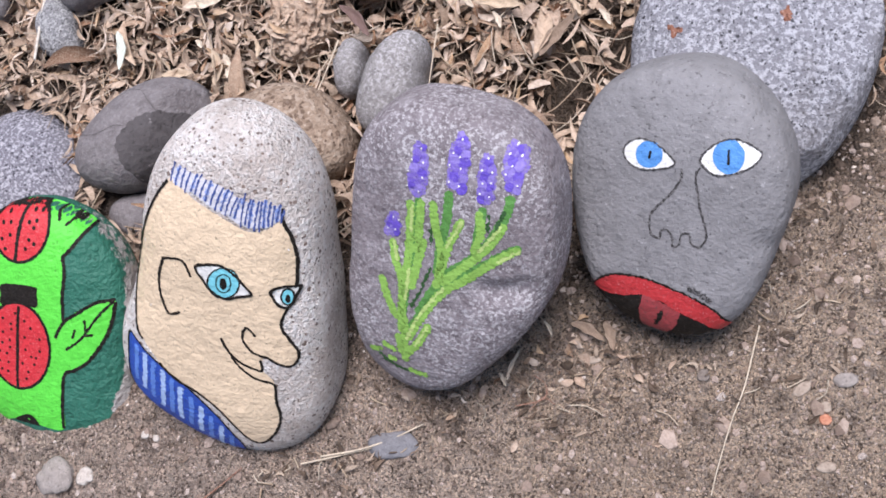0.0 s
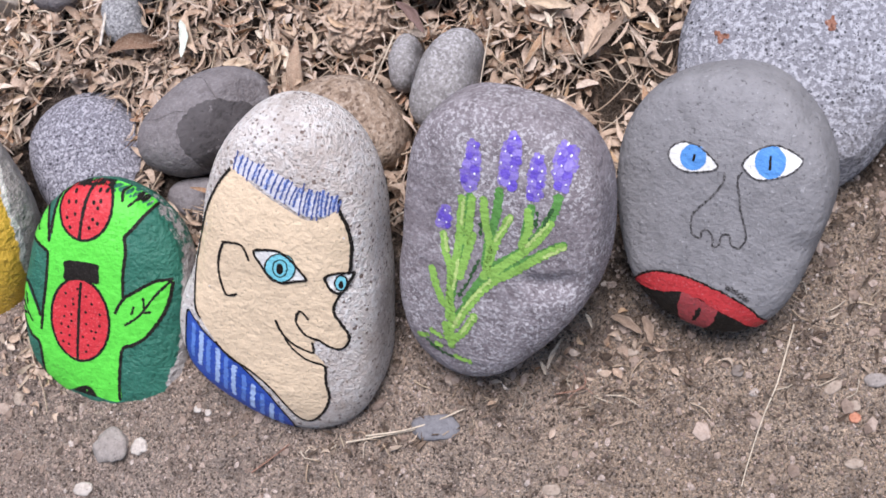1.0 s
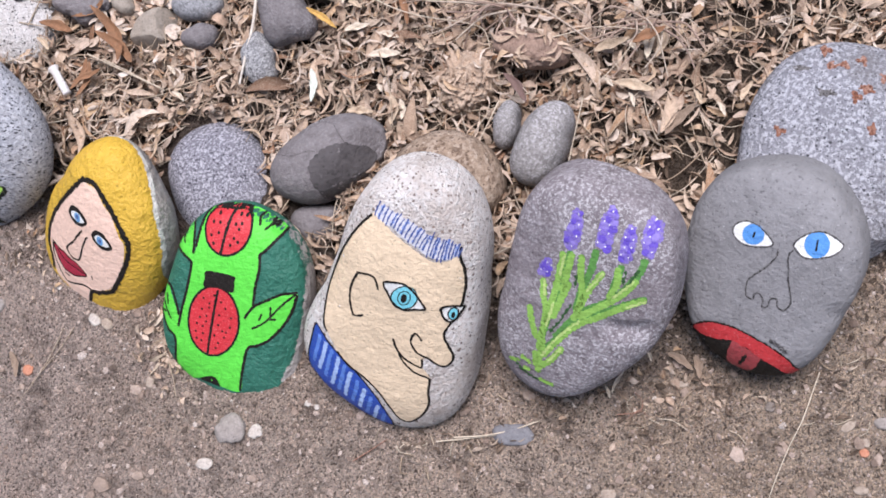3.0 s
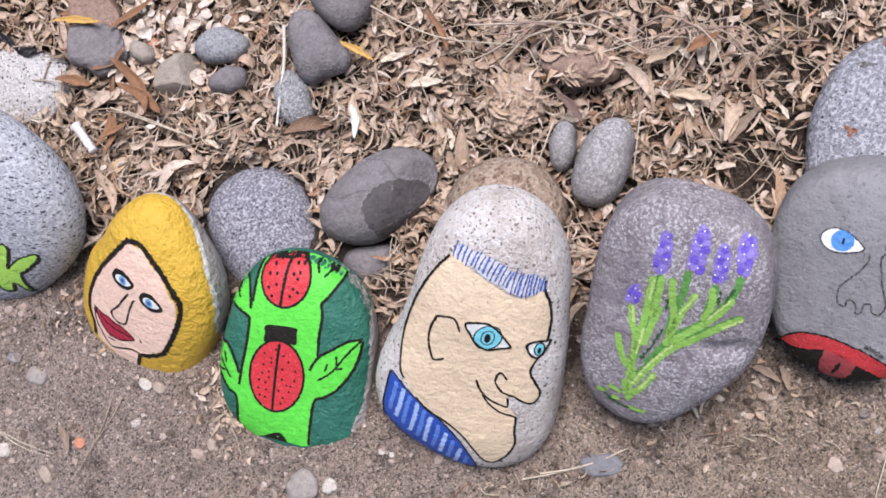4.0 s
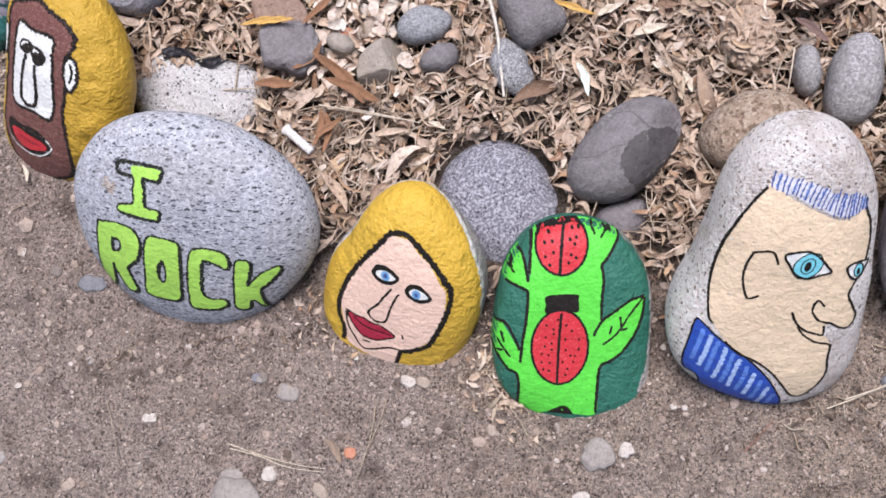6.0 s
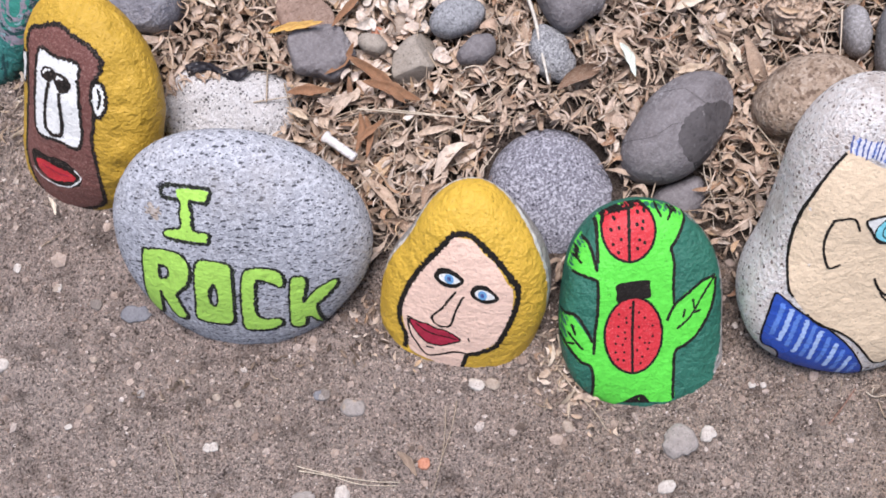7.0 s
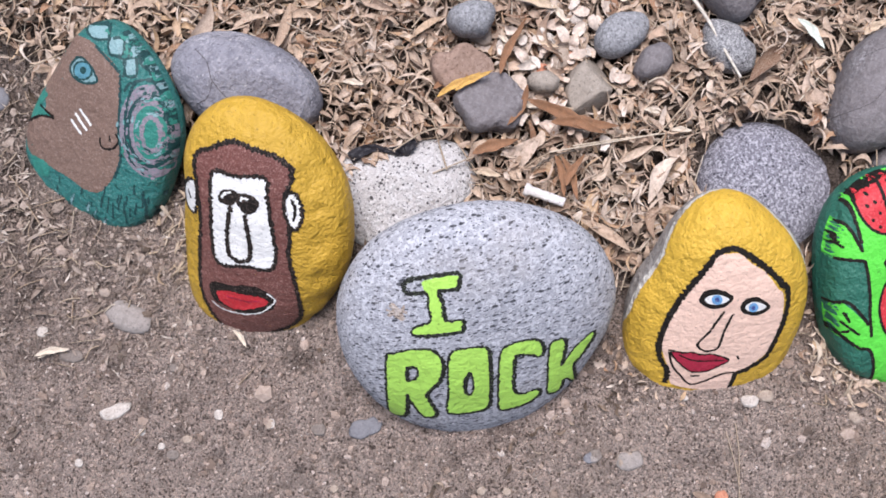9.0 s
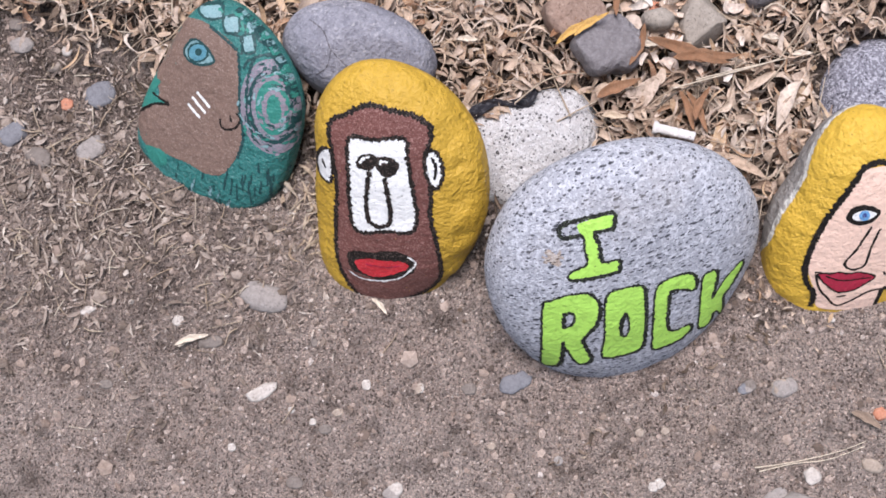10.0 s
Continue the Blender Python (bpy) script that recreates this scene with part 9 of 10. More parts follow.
# ---- grit ----
def grit_cloud(name, pts, size, material, label, rs):
    v0, f0 = ball(1)
    v0 = np.asarray(v0)
    n = len(pts)
    sc = size(n)[:, None, None] * rs.uniform(0.6, 1.3, (n, 1, 3)) * np.array([1, 1, 0.7])
    v = v0[None] * (1 + rs.uniform(-0.25, 0.25, (n, len(v0), 1))) * sc
    a = rs.uniform(0, 6.3, n)
    c, s = np.cos(a)[:, None], np.sin(a)[:, None]
    v = np.stack([v[..., 0] * c - v[..., 1] * s, v[..., 0] * s + v[..., 1] * c, v[..., 2]], -1) + pts[:, None, :]
    f = (np.array(f0)[None] + (np.arange(n) * len(v0))[:, None, None]).reshape(-1, 3)
    ob = new(name, mesh_from(name, v.reshape(-1, 3).tolist(), f.tolist(), material, smooth=False))
    return tagged(ob, label, "gravel", kind="stuff")


def front_points(n, rs, near=0.02, far=-0.42, lo=-1.65, hi=0.35):
    x, y = rs.uniform(lo, hi, n * 5), rs.uniform(-0.15, 1.15, n * 5)
    d = behind(x, y)
    ok = (d < near) & (d > far)
    x, y = x[ok][:n], y[ok][:n]
    p = np.stack([x, y, ground_height(x, y)], 1)
    return p[~inside_stone(p)]


grit_cloud("grit", front_points(38000, rs), lambda n: np.clip(0.0007 * np.exp(rs.normal(0, 0.4, n)), 0.0004, 0.003), GRAVEL, "loose grit and crumbs on the bare earth", rs)
grit_cloud("coarse_grit", front_points(13000, rs), lambda n: np.clip(0.0013 * np.exp(rs.normal(0, 0.38, n)), 0.0009, 0.004), GRAVEL, "coarse grit and little clods on the bare earth", rs)
grit_cloud("earth_clods", front_points(1700, rs), lambda n: np.clip(0.0026 * np.exp(rs.normal(0, 0.35, n)), 0.0015, 0.006), GRAVEL, "small crumbly clods of dry earth", rs)
grit_cloud("large_clods", front_points(380, rs), lambda n: np.clip(0.0042 * np.exp(rs.normal(0, 0.35, n)), 0.0025, 0.009), CLOD_EARTH, "half-sunk lumps of the same dry earth", rs)
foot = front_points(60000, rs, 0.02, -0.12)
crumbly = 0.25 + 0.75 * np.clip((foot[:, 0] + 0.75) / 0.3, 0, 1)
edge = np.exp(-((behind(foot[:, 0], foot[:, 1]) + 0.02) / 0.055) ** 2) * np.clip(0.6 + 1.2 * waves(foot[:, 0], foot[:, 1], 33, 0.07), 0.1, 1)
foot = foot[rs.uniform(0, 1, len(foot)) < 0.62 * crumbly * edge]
# Crumbs along the feet, coloured dark in part to stand for shade there.
grit_cloud("foot_crumbs", foot, lambda n: np.clip(0.0015 * np.exp(rs.normal(0, 0.5, n)), 0.0008, 0.005), EARTH_CRUMB, "crumbly soil heaped along the feet of the stones, dark partly for shade", rs)
bits = np.concatenate([near_points(900, rs, -1.33, 0.89, 0.1, 0.1, 0.002), near_points(160, rs, -1.2, 0.7, 0.045, 0.05, 0.002)])
grit_cloud("mulch_lumps", bits, lambda n: np.clip(0.0022 * np.exp(rs.normal(0, 0.45, n)), 0.001, 0.007), MULCH, "dark crumbs of rotted mulch and bark", rs)


# ---- marks on plain stones ----

# dark stone
fill(dark_stone, STONE_CHIP, 0, [(-16.4, -2.8), (1.4, 4.1), (23.7, 0.7), (47.6, -14.8), (47.8, -27), (33.8, -33.2), (17.4, -36.2), (-0.2, -41), (-20.3, -41.8), (-24.4, -30.4), (-24.5, -16.6)], name="broken_face", label="darker freshly broken face", rag=0.002)
stroke(dark_stone, STONE_CHIP, 0, 0.5, [(-53.7, 34.1), (-33.3, 15.6), (-12.2, 9.8), (-4.3, 4)], name="crack")
stroke(dark_stone, STONE_CHIP, 0, 0.5, [(9.8, 37.4), (23.7, 25.9), (25.5, 13.2), (26.7, 0)], name="crack")

# blue stone
stroke(blue_stone, STONE_CHIP, 0, 0.7, [(-22.0, 52.0), (-20.0, 34.0), (-26.0, 16.0), (-24.0, -8.0)], name="crack", rag=0.9)
stroke(blue_stone, STONE_CHIP, 0, 0.5, [(-26.0, 16.0), (-40.0, 6.0), (-52.0, 8.0)], name="crack", rag=0.9)
for u, v, r in ((6, 20, 1.6), (22, 8, 1.2), (-2, -6, 1.3), (30, 28, 1.0), (12, 40, 1.2), (-36, 28, 1.0), (40, -4, 1.3)):
    disc(blue_stone, PAINT_WHITE_DUST, 0, u, v, r, r * 0.7, n=7, name="pale_speck", rag=0.0008)

# granite boulder
for k, (u, v, wide, tall) in enumerate([(-58, -6, 8, 7), (-38, 86, 9, 9), (-28, 70, 8, 6), (-18, 73, 9, 5), (-3, 82, 8, 6), (7, 55, 11, 7), (22, 73, 8, 7), (3, 44, 7, 9), (27, 17, 7, 9)]):
    loop = [(u + wide * (0.62 + 0.38 * math.sin(3 * t + k) * math.cos(2 * t + 2 * k)) * math.cos(t), v + tall * (0.62 + 0.38 * math.sin(3 * t + k)) * math.sin(t)) for t in np.linspace(0, 2 * math.pi, 13)[:-1]]
    fill(granite_boulder, RUST_STAIN, 0, loop, name="rust_spot", label="rusty brown flake stuck to the stone", rag=0.0022)
for k, (u, v, wide, tall) in enumerate([(-58, 61, 11, 5), (-27, 41, 12, 6)]):
    loop = [(u + wide * (0.75 + 0.25 * math.sin(3 * t + k)) * math.cos(t), v + tall * (0.75 + 0.25 * math.sin(2 * t + k)) * math.sin(t)) for t in np.linspace(0, 2 * math.pi, 13)[:-1]]
    fill(granite_boulder, DARK_STAIN, 0, loop, name="dark_pit", label="dark weathered pit", rag=0.002)

# granite stone
fill(granite_stone, STONE_STAIN, 0, [(-78.8, 64.7), (-74.0, 66.0), (-70.6, 69.5), (-60.3, 63.2), (-64.9, 59.0), (-68.0, 55.0), (-76.7, 57.5)], name="stain", label="faint rusty stain", rag=0.005)


# ---- pebbles on the bare earth (x, y, half length and half width in mm, turn, material) ----
PEBBLES = []
PEBBLES += [
    (-0.5819, 0.1608, 13.9, 18.3, -63, PEBBLE_GREY),
    (-0.5527, 0.1608, 7.1, 7.1, 0, PEBBLE_WHITE),
    (-0.6063, 0.1232, 10.1, 7.8, 0, PEBBLE_WHITE),
    (-0.2637, 0.1782, 24, 13, 0, PEBBLE_BLUE),
    (0.0715, 0.2094, 9.2, 4.9, 35, PEBBLE_TAN),
    (0.0877, 0.1945, 4.9, 5.3, -1, PEBBLE_TAN),
    (0.0871, 0.185, 4.9, 4.9, 0, PEBBLE_ORANGE),
    (0.0845, 0.148, 4.8, 8.2, -84, PEBBLE_TAN),
    (0.1054, 0.215, 10.7, 6.3, -1, PEBBLE_GREY),
    (-0.0953, 0.2423, 10.8, 3.9, -1, PEBBLE_TAN),
    (-0.0042, 0.2246, 5.8, 5.8, -1, PEBBLE_DARK),
    (-0.4827, 0.1933, 3.8, 3.8, 0, PEBBLE_WHITE),
    (-0.1612, 0.1249, 8.8, 5.9, 0, PEBBLE_TAN),
    (-0.8376, 0.2139, 7.3, 7.3, -8, PEBBLE_ORANGE),
    (-0.579, 0.1699, 15.2, 8.8, -8, PEBBLE_WHITE),
    (-0.5495, 0.162, 8.2, 5.8, -7, PEBBLE_WHITE),
    (-0.9695, 0.2149, 15.1, 7.5, -7, PEBBLE_GREY),
    (-0.9278, 0.21, 7.5, 7.5, -7, PEBBLE_WHITE),
]
PEBBLES += [
    (-1.0947, 0.4556, 13.4, 9.3, -9, PEBBLE_BLUE),
    (-0.7456, 0.2723, 9, 6.6, -27, PEBBLE_TAN),
    (-1.0492, 0.2925, 5.8, 5.8, -8, PEBBLE_WHITE),
    (-1.1138, 0.3701, 5.3, 5.3, -8, PEBBLE_GREY),
    (-0.6838, 0.2085, 5.9, 7.1, -8, PEBBLE_TAN),
    (-0.4936, 0.197, 4.1, 4.1, -8, PEBBLE_WHITE),
    (-0.8897, 0.2884, 10.5, 9.3, -8, PEBBLE_GREY),
    (-0.5774, 0.1642, 18.6, 15.7, -44, PEBBLE_GREY),
    (-0.5502, 0.1644, 7, 7.6, -23, PEBBLE_WHITE),
    (-1.1034, 0.4587, 10.9, 9.1, -23, PEBBLE_BLUE),
    (-1.1402, 0.481, 7.9, 5.5, -24, PEBBLE_DARK),
    (-1.1787, 0.5119, 5, 5, -24, PEBBLE_TAN),
    (-0.9192, 0.3125, 7, 7, -23, PEBBLE_DARK),
    (-0.8952, 0.2925, 8.7, 6.9, -23, PEBBLE_GREY),
    (-1.2635, 0.4457, 10, 7.5, -23, PEBBLE_GREY),
    (-1.2186, 0.5474, 5, 5, -24, PEBBLE_WHITE),
    (-1.2581, 0.542, 5.7, 5.1, -24, PEBBLE_TAN),
    (-1.2476, 0.6816, 27, 16.8, -57, PEBBLE_GREY),
]
PEBBLES += [
    (-1.3068, 0.6059, 19.7, 7.8, -12, PEBBLE_WHITE),
    (-1.3322, 0.7178, 6.7, 6.1, -32, PEBBLE_WHITE),
    (-1.1783, 0.5108, 4.6, 5.2, -32, PEBBLE_WHITE),
    (-1.2199, 0.5455, 4.7, 4.1, -32, PEBBLE_WHITE),
    (-1.1058, 0.4575, 11.5, 9.2, -32, PEBBLE_BLUE),
    (-0.7619, 0.2765, 9.3, 6.9, -32, PEBBLE_WHITE),
    (-1.2939, 0.5731, 4.2, 4.2, -32, PEBBLE_WHITE),
    (-0.8957, 0.2919, 10.8, 8.6, -32, PEBBLE_TAN),
    (-0.9224, 0.3117, 6.3, 6.3, -32, PEBBLE_GREY),
    (-1.3631, 0.5798, 4.8, 4.8, -32, PEBBLE_WHITE),
    (-1.2837, 0.5501, 4.1, 4.1, -32, PEBBLE_WHITE),
    (-1.139, 0.4796, 6.9, 6.9, -32, PEBBLE_DARK),
    (-1.2345, 0.6131, 5.3, 5.3, -32, PEBBLE_DARK),
    (-1.3182, 0.6794, 15.2, 7.3, -32, PEBBLE_DARK),
    (-1.2927, 1.062, 14.2, 9.7, -39, PEBBLE_GREY),
    (-1.2576, 0.9657, 15.6, 18.8, -96, PEBBLE_BLUE),
    (-1.3569, 0.9899, 14, 17.8, -96, PEBBLE_BLUE),
    (-1.3485, 0.9519, 17.6, 11.3, -58, PEBBLE_DARK),
]
PEBBLES += [
    (-1.2999, 0.9233, 13.6, 17.3, -96, PEBBLE_GREY),
    (-1.2921, 0.9799, 7.6, 7.6, -39, PEBBLE_ORANGE),
    (-1.3992, 0.7845, 4.8, 9.1, -105, PEBBLE_WHITE),
    (-1.3316, 0.7174, 5.9, 5.9, -38, PEBBLE_WHITE),
    (-1.2579, 1.0259, 6.4, 6.4, -39, PEBBLE_WHITE),
    (-1.2578, 0.4467, 8.5, 7.4, -38, PEBBLE_WHITE),
    (-0.9281, 0.2068, 7.6, 9.3, -110, PEBBLE_WHITE),
    (-0.8762, 0.1804, 11.8, 7.1, -58, PEBBLE_TAN),
    (-1.0559, 0.2938, 5.7, 5.7, -38, PEBBLE_WHITE),
    (-0.8961, 0.2905, 11.6, 9.9, -38, PEBBLE_GREY),
    (-1.1065, 0.4585, 9.6, 9.6, -38, PEBBLE_BLUE),
    (-0.9243, 0.3125, 6.3, 8.1, -100, PEBBLE_BLUE),
    (-1.1805, 0.5105, 4.6, 4.6, -38, PEBBLE_TAN),
    (-1.1404, 0.4792, 6.8, 6.2, -38, PEBBLE_DARK),
    (-1.2841, 1.0833, 9.1, 7.8, -39, PEBBLE_DARK),
    (-1.3344, 0.5135, 9.8, 6.9, -38, PEBBLE_DARK),
    (-1.4291, 0.7112, 8.4, 5.4, -38, PEBBLE_DARK),
    (-1.2782, 0.5367, 6.9, 5.7, -38, PEBBLE_DARK),
]
PEBBLES += [
    (-1.4181, 0.8614, 7.4, 5.6, -38, PEBBLE_TAN),
    (-1.3799, 0.8275, 5.5, 7.9, -115, PEBBLE_TAN),
    (-1.1569, 0.4216, 5.1, 4.5, -38, PEBBLE_TAN),
]

PEBBLES += [
    (-0.969, 0.1857, 34, 27, -60, PEBBLE_GREY),
    (-1.1565, 0.2382, 9, 7, 20, PEBBLE_TAN),
    (-1.234, 0.2826, 11, 8, 40, PEBBLE_GREY),
    (-0.8137, 0.3128, 3.5, 3.5, 0, PEBBLE_WHITE),
    (-1.0125, 0.3287, 4.5, 4.5, 0, PEBBLE_TAN),
    (-1.0334, 0.3425, 5, 5, 0, PEBBLE_TAN),
    (-1.2012, 0.3591, 5, 3.5, 0, PEBBLE_WHITE),
]

LABELS = {"pebble_grey": "flat grey pebble half sunk in the earth", "pebble_blue": "blue-grey pebble half sunk in the earth", "pebble_tan": "small tan pebble on the earth", "pebble_white": "small whitish pebble on the earth", "pebble_dark": "small brown clod-like pebble on the earth", "pebble_orange": "small orange brick fragment on the earth"}
for k, (px, py, ra, rb, turn, mat) in enumerate(PEBBLES):
    v, f = ball(3)
    v = np.asarray(v)
    jag = np.array([1 + 0.22 * noise.noise(Vector(q) * 1.3 + Vector((k * 5.1, 0, 0))) + 0.08 * noise.noise(Vector(q) * 4 + Vector((k, 9, 0))) for q in v.tolist()])
    v = np.sign(v) * np.abs(v) ** 0.85 * jag[:, None] * np.array([0.9 * ra, 0.9 * rb, 0.5 * min(ra, rb)]) / 1000
    ob = new("pebble", mesh_from("pebble", v.tolist(), f, mat))
    ob.matrix_world = pose(px, py, float(ground_height(px, py)) + 0.05 * min(ra, rb) / 1000, 0, 0, turn)
    tagged(ob, LABELS[mat.name], "pebble", "pebbles on the bare earth")


# ---- straws, sticks and single leaves ----
def stem(name, material, radius_mm, label, points):
    v, f = tube(points, radius_mm / 1000, 6)
    c = np.mean(v, axis=0)
    ob = new(name, mesh_from(name, (np.array(v) - c).tolist(), f, material))
    ob.location = c
    return tagged(ob, label, name)


def leaf(name, material, a, b, width, curl, label):
    """One leaf from stalk to tip, with a folded midrib and a little thickness."""
    a, b = Vector(a), Vector(b)
    n = 12
    length = (b - a).length
    verts, faces = [], []
    for i in range(n + 1):
        s = i / n
        half = 0.62 * width / 2 * max(0.03, math.sin(math.pi * min(0.99, max(0.01, s)) ** 0.85) ** 0.8)
        lift = 1.5 * curl * length * ((s - 0.5) ** 2 * 2 - 0.15)
        for k, t in enumerate((-1, -0.5, 0, 0.5, 1)):
            verts.append(((s - 0.5) * length, half * math.sin(1.2 * t) * (1 + 0.13 * math.sin(17 * s + 3 * k)) + 0.06 * length * math.sin(s * 4), lift + 1.1 * half * (1 - math.cos(1.2 * t)) + 0.14 * half * math.sin(9 * s + k)))
    for i in range(n):
        for k in range(4):
            faces.append((i * 5 + k, i * 5 + k + 1, (i + 1) * 5 + k + 1, (i + 1) * 5 + k))
    ob = new(name, mesh_from(name, verts, faces, material))
    d = b - a
    ob.matrix_world = pose(*((a + b) / 2), 0, 0, math.degrees(math.atan2(d.y, d.x)))
    so = ob.modifiers.new("thickness", "SOLIDIFY")
    so.thickness = 0.0004
    return tagged(ob, label, "leaf")


stem("straw", STEM_PALE_MAT, 0.9, "long pale dry straw on bare earth", [(0.04294, 0.2617, 0.004), (0.03764, 0.2452, 0.004), (0.02713, 0.2124, 0.004), (0.01468, 0.1846, 0.004), (0.002059, 0.1501, 0.004), (-0.004586, 0.1287, 0.004)])
stem("straw", STEM_PALE_MAT, 0.6, "short side shoot of dry straw", [(0.02692, 0.2077, 0.004), (0.036, 0.2099, 0.004), (0.03924, 0.2122, 0.004)])
stem("straw", STEM_PALE_MAT, 1.1, "pale dry straw lying beside a pebble", [(-0.3258, 0.1707, 0.008), (-0.2922, 0.1751, 0.008), (-0.2624, 0.1833, 0.008), (-0.2361, 0.1941, 0.008)])
stem("straw", STEM_PALE_MAT, 0.9, "pale dry straw lying beside a pebble", [(-0.3444, 0.1653, 0.006), (-0.3107, 0.1709, 0.006), (-0.2746, 0.1784, 0.006), (-0.2424, 0.1927, 0.006)])
stem("straw", STEM_PALE_MAT, 0.8, "thin pale straw on bare earth", [(-0.9661, 0.243, 0.004), (-0.9357, 0.2288, 0.004), (-0.9059, 0.2112, 0.004), (-0.8698, 0.1994, 0.004)])
stem("straw", STEM_MAT, 0.8, "thin brown straw on bare earth", [(-0.7861, 0.2661, 0.004), (-0.7978, 0.2428, 0.004), (-0.8123, 0.2211, 0.004), (-0.828, 0.1986, 0.004)])
stem("straw", STEM_MAT, 0.7, "thin dry straw on bare earth", [(-1.098, 0.3209, 0.004), (-1.094, 0.2895, 0.004), (-1.094, 0.2469, 0.004)])
stem("straw", STEM_MAT, 1.0, "brown straw at the foot of the green stone", [(-0.6761, 0.267, 0.006), (-0.6647, 0.239, 0.006), (-0.653, 0.2141, 0.006), (-0.6467, 0.1942, 0.006)])
stem("straw", STEM_PALE_MAT, 0.8, "thin straw on bare earth", [(-0.9672, 0.2484, 0.004), (-0.9358, 0.2306, 0.004), (-0.8949, 0.2116, 0.004), (-0.8659, 0.2023, 0.004)])
stem("straw", STEM_MAT, 0.7, "thin straw on bare earth", [(-0.7988, 0.2639, 0.005), (-0.811, 0.2278, 0.005), (-0.8292, 0.1933, 0.005), (-0.848, 0.1665, 0.005)])
stem("straw", STEM_PALE_MAT, 0.6, "thin straw on bare earth", [(-0.1136, 0.2048, 0.004), (-0.0991, 0.2035, 0.004), (-0.08605, 0.1953, 0.004)])
stem("straw", STEM_MAT, 0.6, "thin straw on bare earth", [(-0.07044, 0.1469, 0.004), (-0.07493, 0.1257, 0.004)])
stem("rootlet", STEM_RED_MAT, 0.8, "reddish rootlet in the earth", [(-0.1571, 0.206, 0.006), (-0.134, 0.2106, 0.006), (-0.1319, 0.2225, 0.006), (-0.1411, 0.2307, 0.006)])
stem("rootlet", STEM_RED_MAT, 0.6, "reddish rootlet in the earth", [(-0.1451, 0.2022, 0.006), (-0.1341, 0.2124, 0.006), (-0.125, 0.2055, 0.006)])
stem("rootlet", STEM_RED_MAT, 0.9, "reddish rootlet beside the tall stone", [(-0.4342, 0.1384, 0.004), (-0.4164, 0.1508, 0.004), (-0.3987, 0.1643, 0.004)])
stem("stick", STEM_WHITE_MAT, 2.3, "pale weathered stick lying in the litter", [(-0.593, 0.6646, 0.055), (-0.592, 0.622, 0.055), (-0.5958, 0.5838, 0.055), (-0.5989, 0.5473, 0.055)])
stem("stick", STEM_WHITE_MAT, 1.0, "pale weathered stick lying in the litter", [(-0.5534, 0.7064, 0.06), (-0.5701, 0.689, 0.06), (-0.5906, 0.659, 0.06)])
stem("straw", STEM_PALE_MAT, 1.0, "long dry straw across the litter", [(-0.4956, 0.6795, 0.06), (-0.4486, 0.6488, 0.06), (-0.4017, 0.6294, 0.06), (-0.3313, 0.6164, 0.06), (-0.3151, 0.6016, 0.06), (-0.3088, 0.5759, 0.06)])
stem("straw", STEM_PALE_MAT, 0.9, "long dry straw across the litter", [(-0.2752, 0.5893, 0.07), (-0.234, 0.599, 0.07), (-0.1931, 0.6087, 0.07), (-0.1429, 0.6047, 0.07)])
stem("straw", STEM_PALE_MAT, 1.0, "dry straw standing beside the grey stone", [(-0.2963, 0.5281, 0.06), (-0.3064, 0.5021, 0.06), (-0.3155, 0.4804, 0.06)])
stem("straw", STEM_PALE_MAT, 0.8, "dry straw beside the grey stone", [(-0.2063, 0.5318, 0.06), (-0.2109, 0.5023, 0.06), (-0.2169, 0.4614, 0.06)])
stem("straw", STEM_PALE_MAT, 0.8, "dry straw across the litter", [(-0.1478, 0.6074, 0.065), (-0.1689, 0.5736, 0.065), (-0.1919, 0.5463, 0.065)])
stem("straw", STEM_PALE_MAT, 1.0, "dry straw across the litter", [(-0.7984, 0.5864, 0.05), (-0.7613, 0.5707, 0.05), (-0.7192, 0.5526, 0.05), (-0.6978, 0.5447, 0.05)])
stem("straw", STEM_PALE_MAT, 0.9, "dry straw in the litter", [(-0.7753, 0.5792, 0.05), (-0.7394, 0.5631, 0.05), (-0.6924, 0.5408, 0.05)])
stem("straw", STEM_PALE_MAT, 0.9, "dry straw in the litter", [(-0.6766, 0.5931, 0.05), (-0.6625, 0.5898, 0.05), (-0.6565, 0.5611, 0.05)])
stem("twig", TWIG_MAT, 2.2, "dark upright twig in the bed", [(-0.1153, 0.613, 0.04), (-0.1158, 0.6237, 0.06), (-0.1158, 0.6259, 0.09)])
stem("twig", TWIG_MAT, 1.0, "grey twig in the litter", [(-0.8231, 0.5814, 0.05), (-0.7942, 0.58, 0.05), (-0.7643, 0.5696, 0.05)])
leaf("leaf", LEAF_PALE, (-0.5161, 0.5676, 0.05), (-0.5102, 0.5278, 0.05), 0.0157, 0.1, "pale silvery green willow leaf on the litter")
leaf("leaf", LEAF_YELLOW, (-0.5306, 0.6364, 0.06), (-0.4848, 0.6121, 0.06), 0.0123, 0.25, "yellowed dry leaf on the litter")
leaf("leaf", LEAF_YELLOW, (-0.8466, 0.6841, 0.07), (-0.8042, 0.6835, 0.07), 0.0119, 0.2, "yellowed dry leaf on the litter")
leaf("leaf", LEAF_YELLOW, (-0.8651, 0.6891, 0.065), (-0.8143, 0.6897, 0.065), 0.0129, 0.25, "yellowed dry leaf on the litter")
leaf("leaf", LEAF_RUST, (-0.7836, 0.608, 0.055), (-0.728, 0.571, 0.055), 0.0223, 0.35, "large curled rust-brown leaf on the litter")
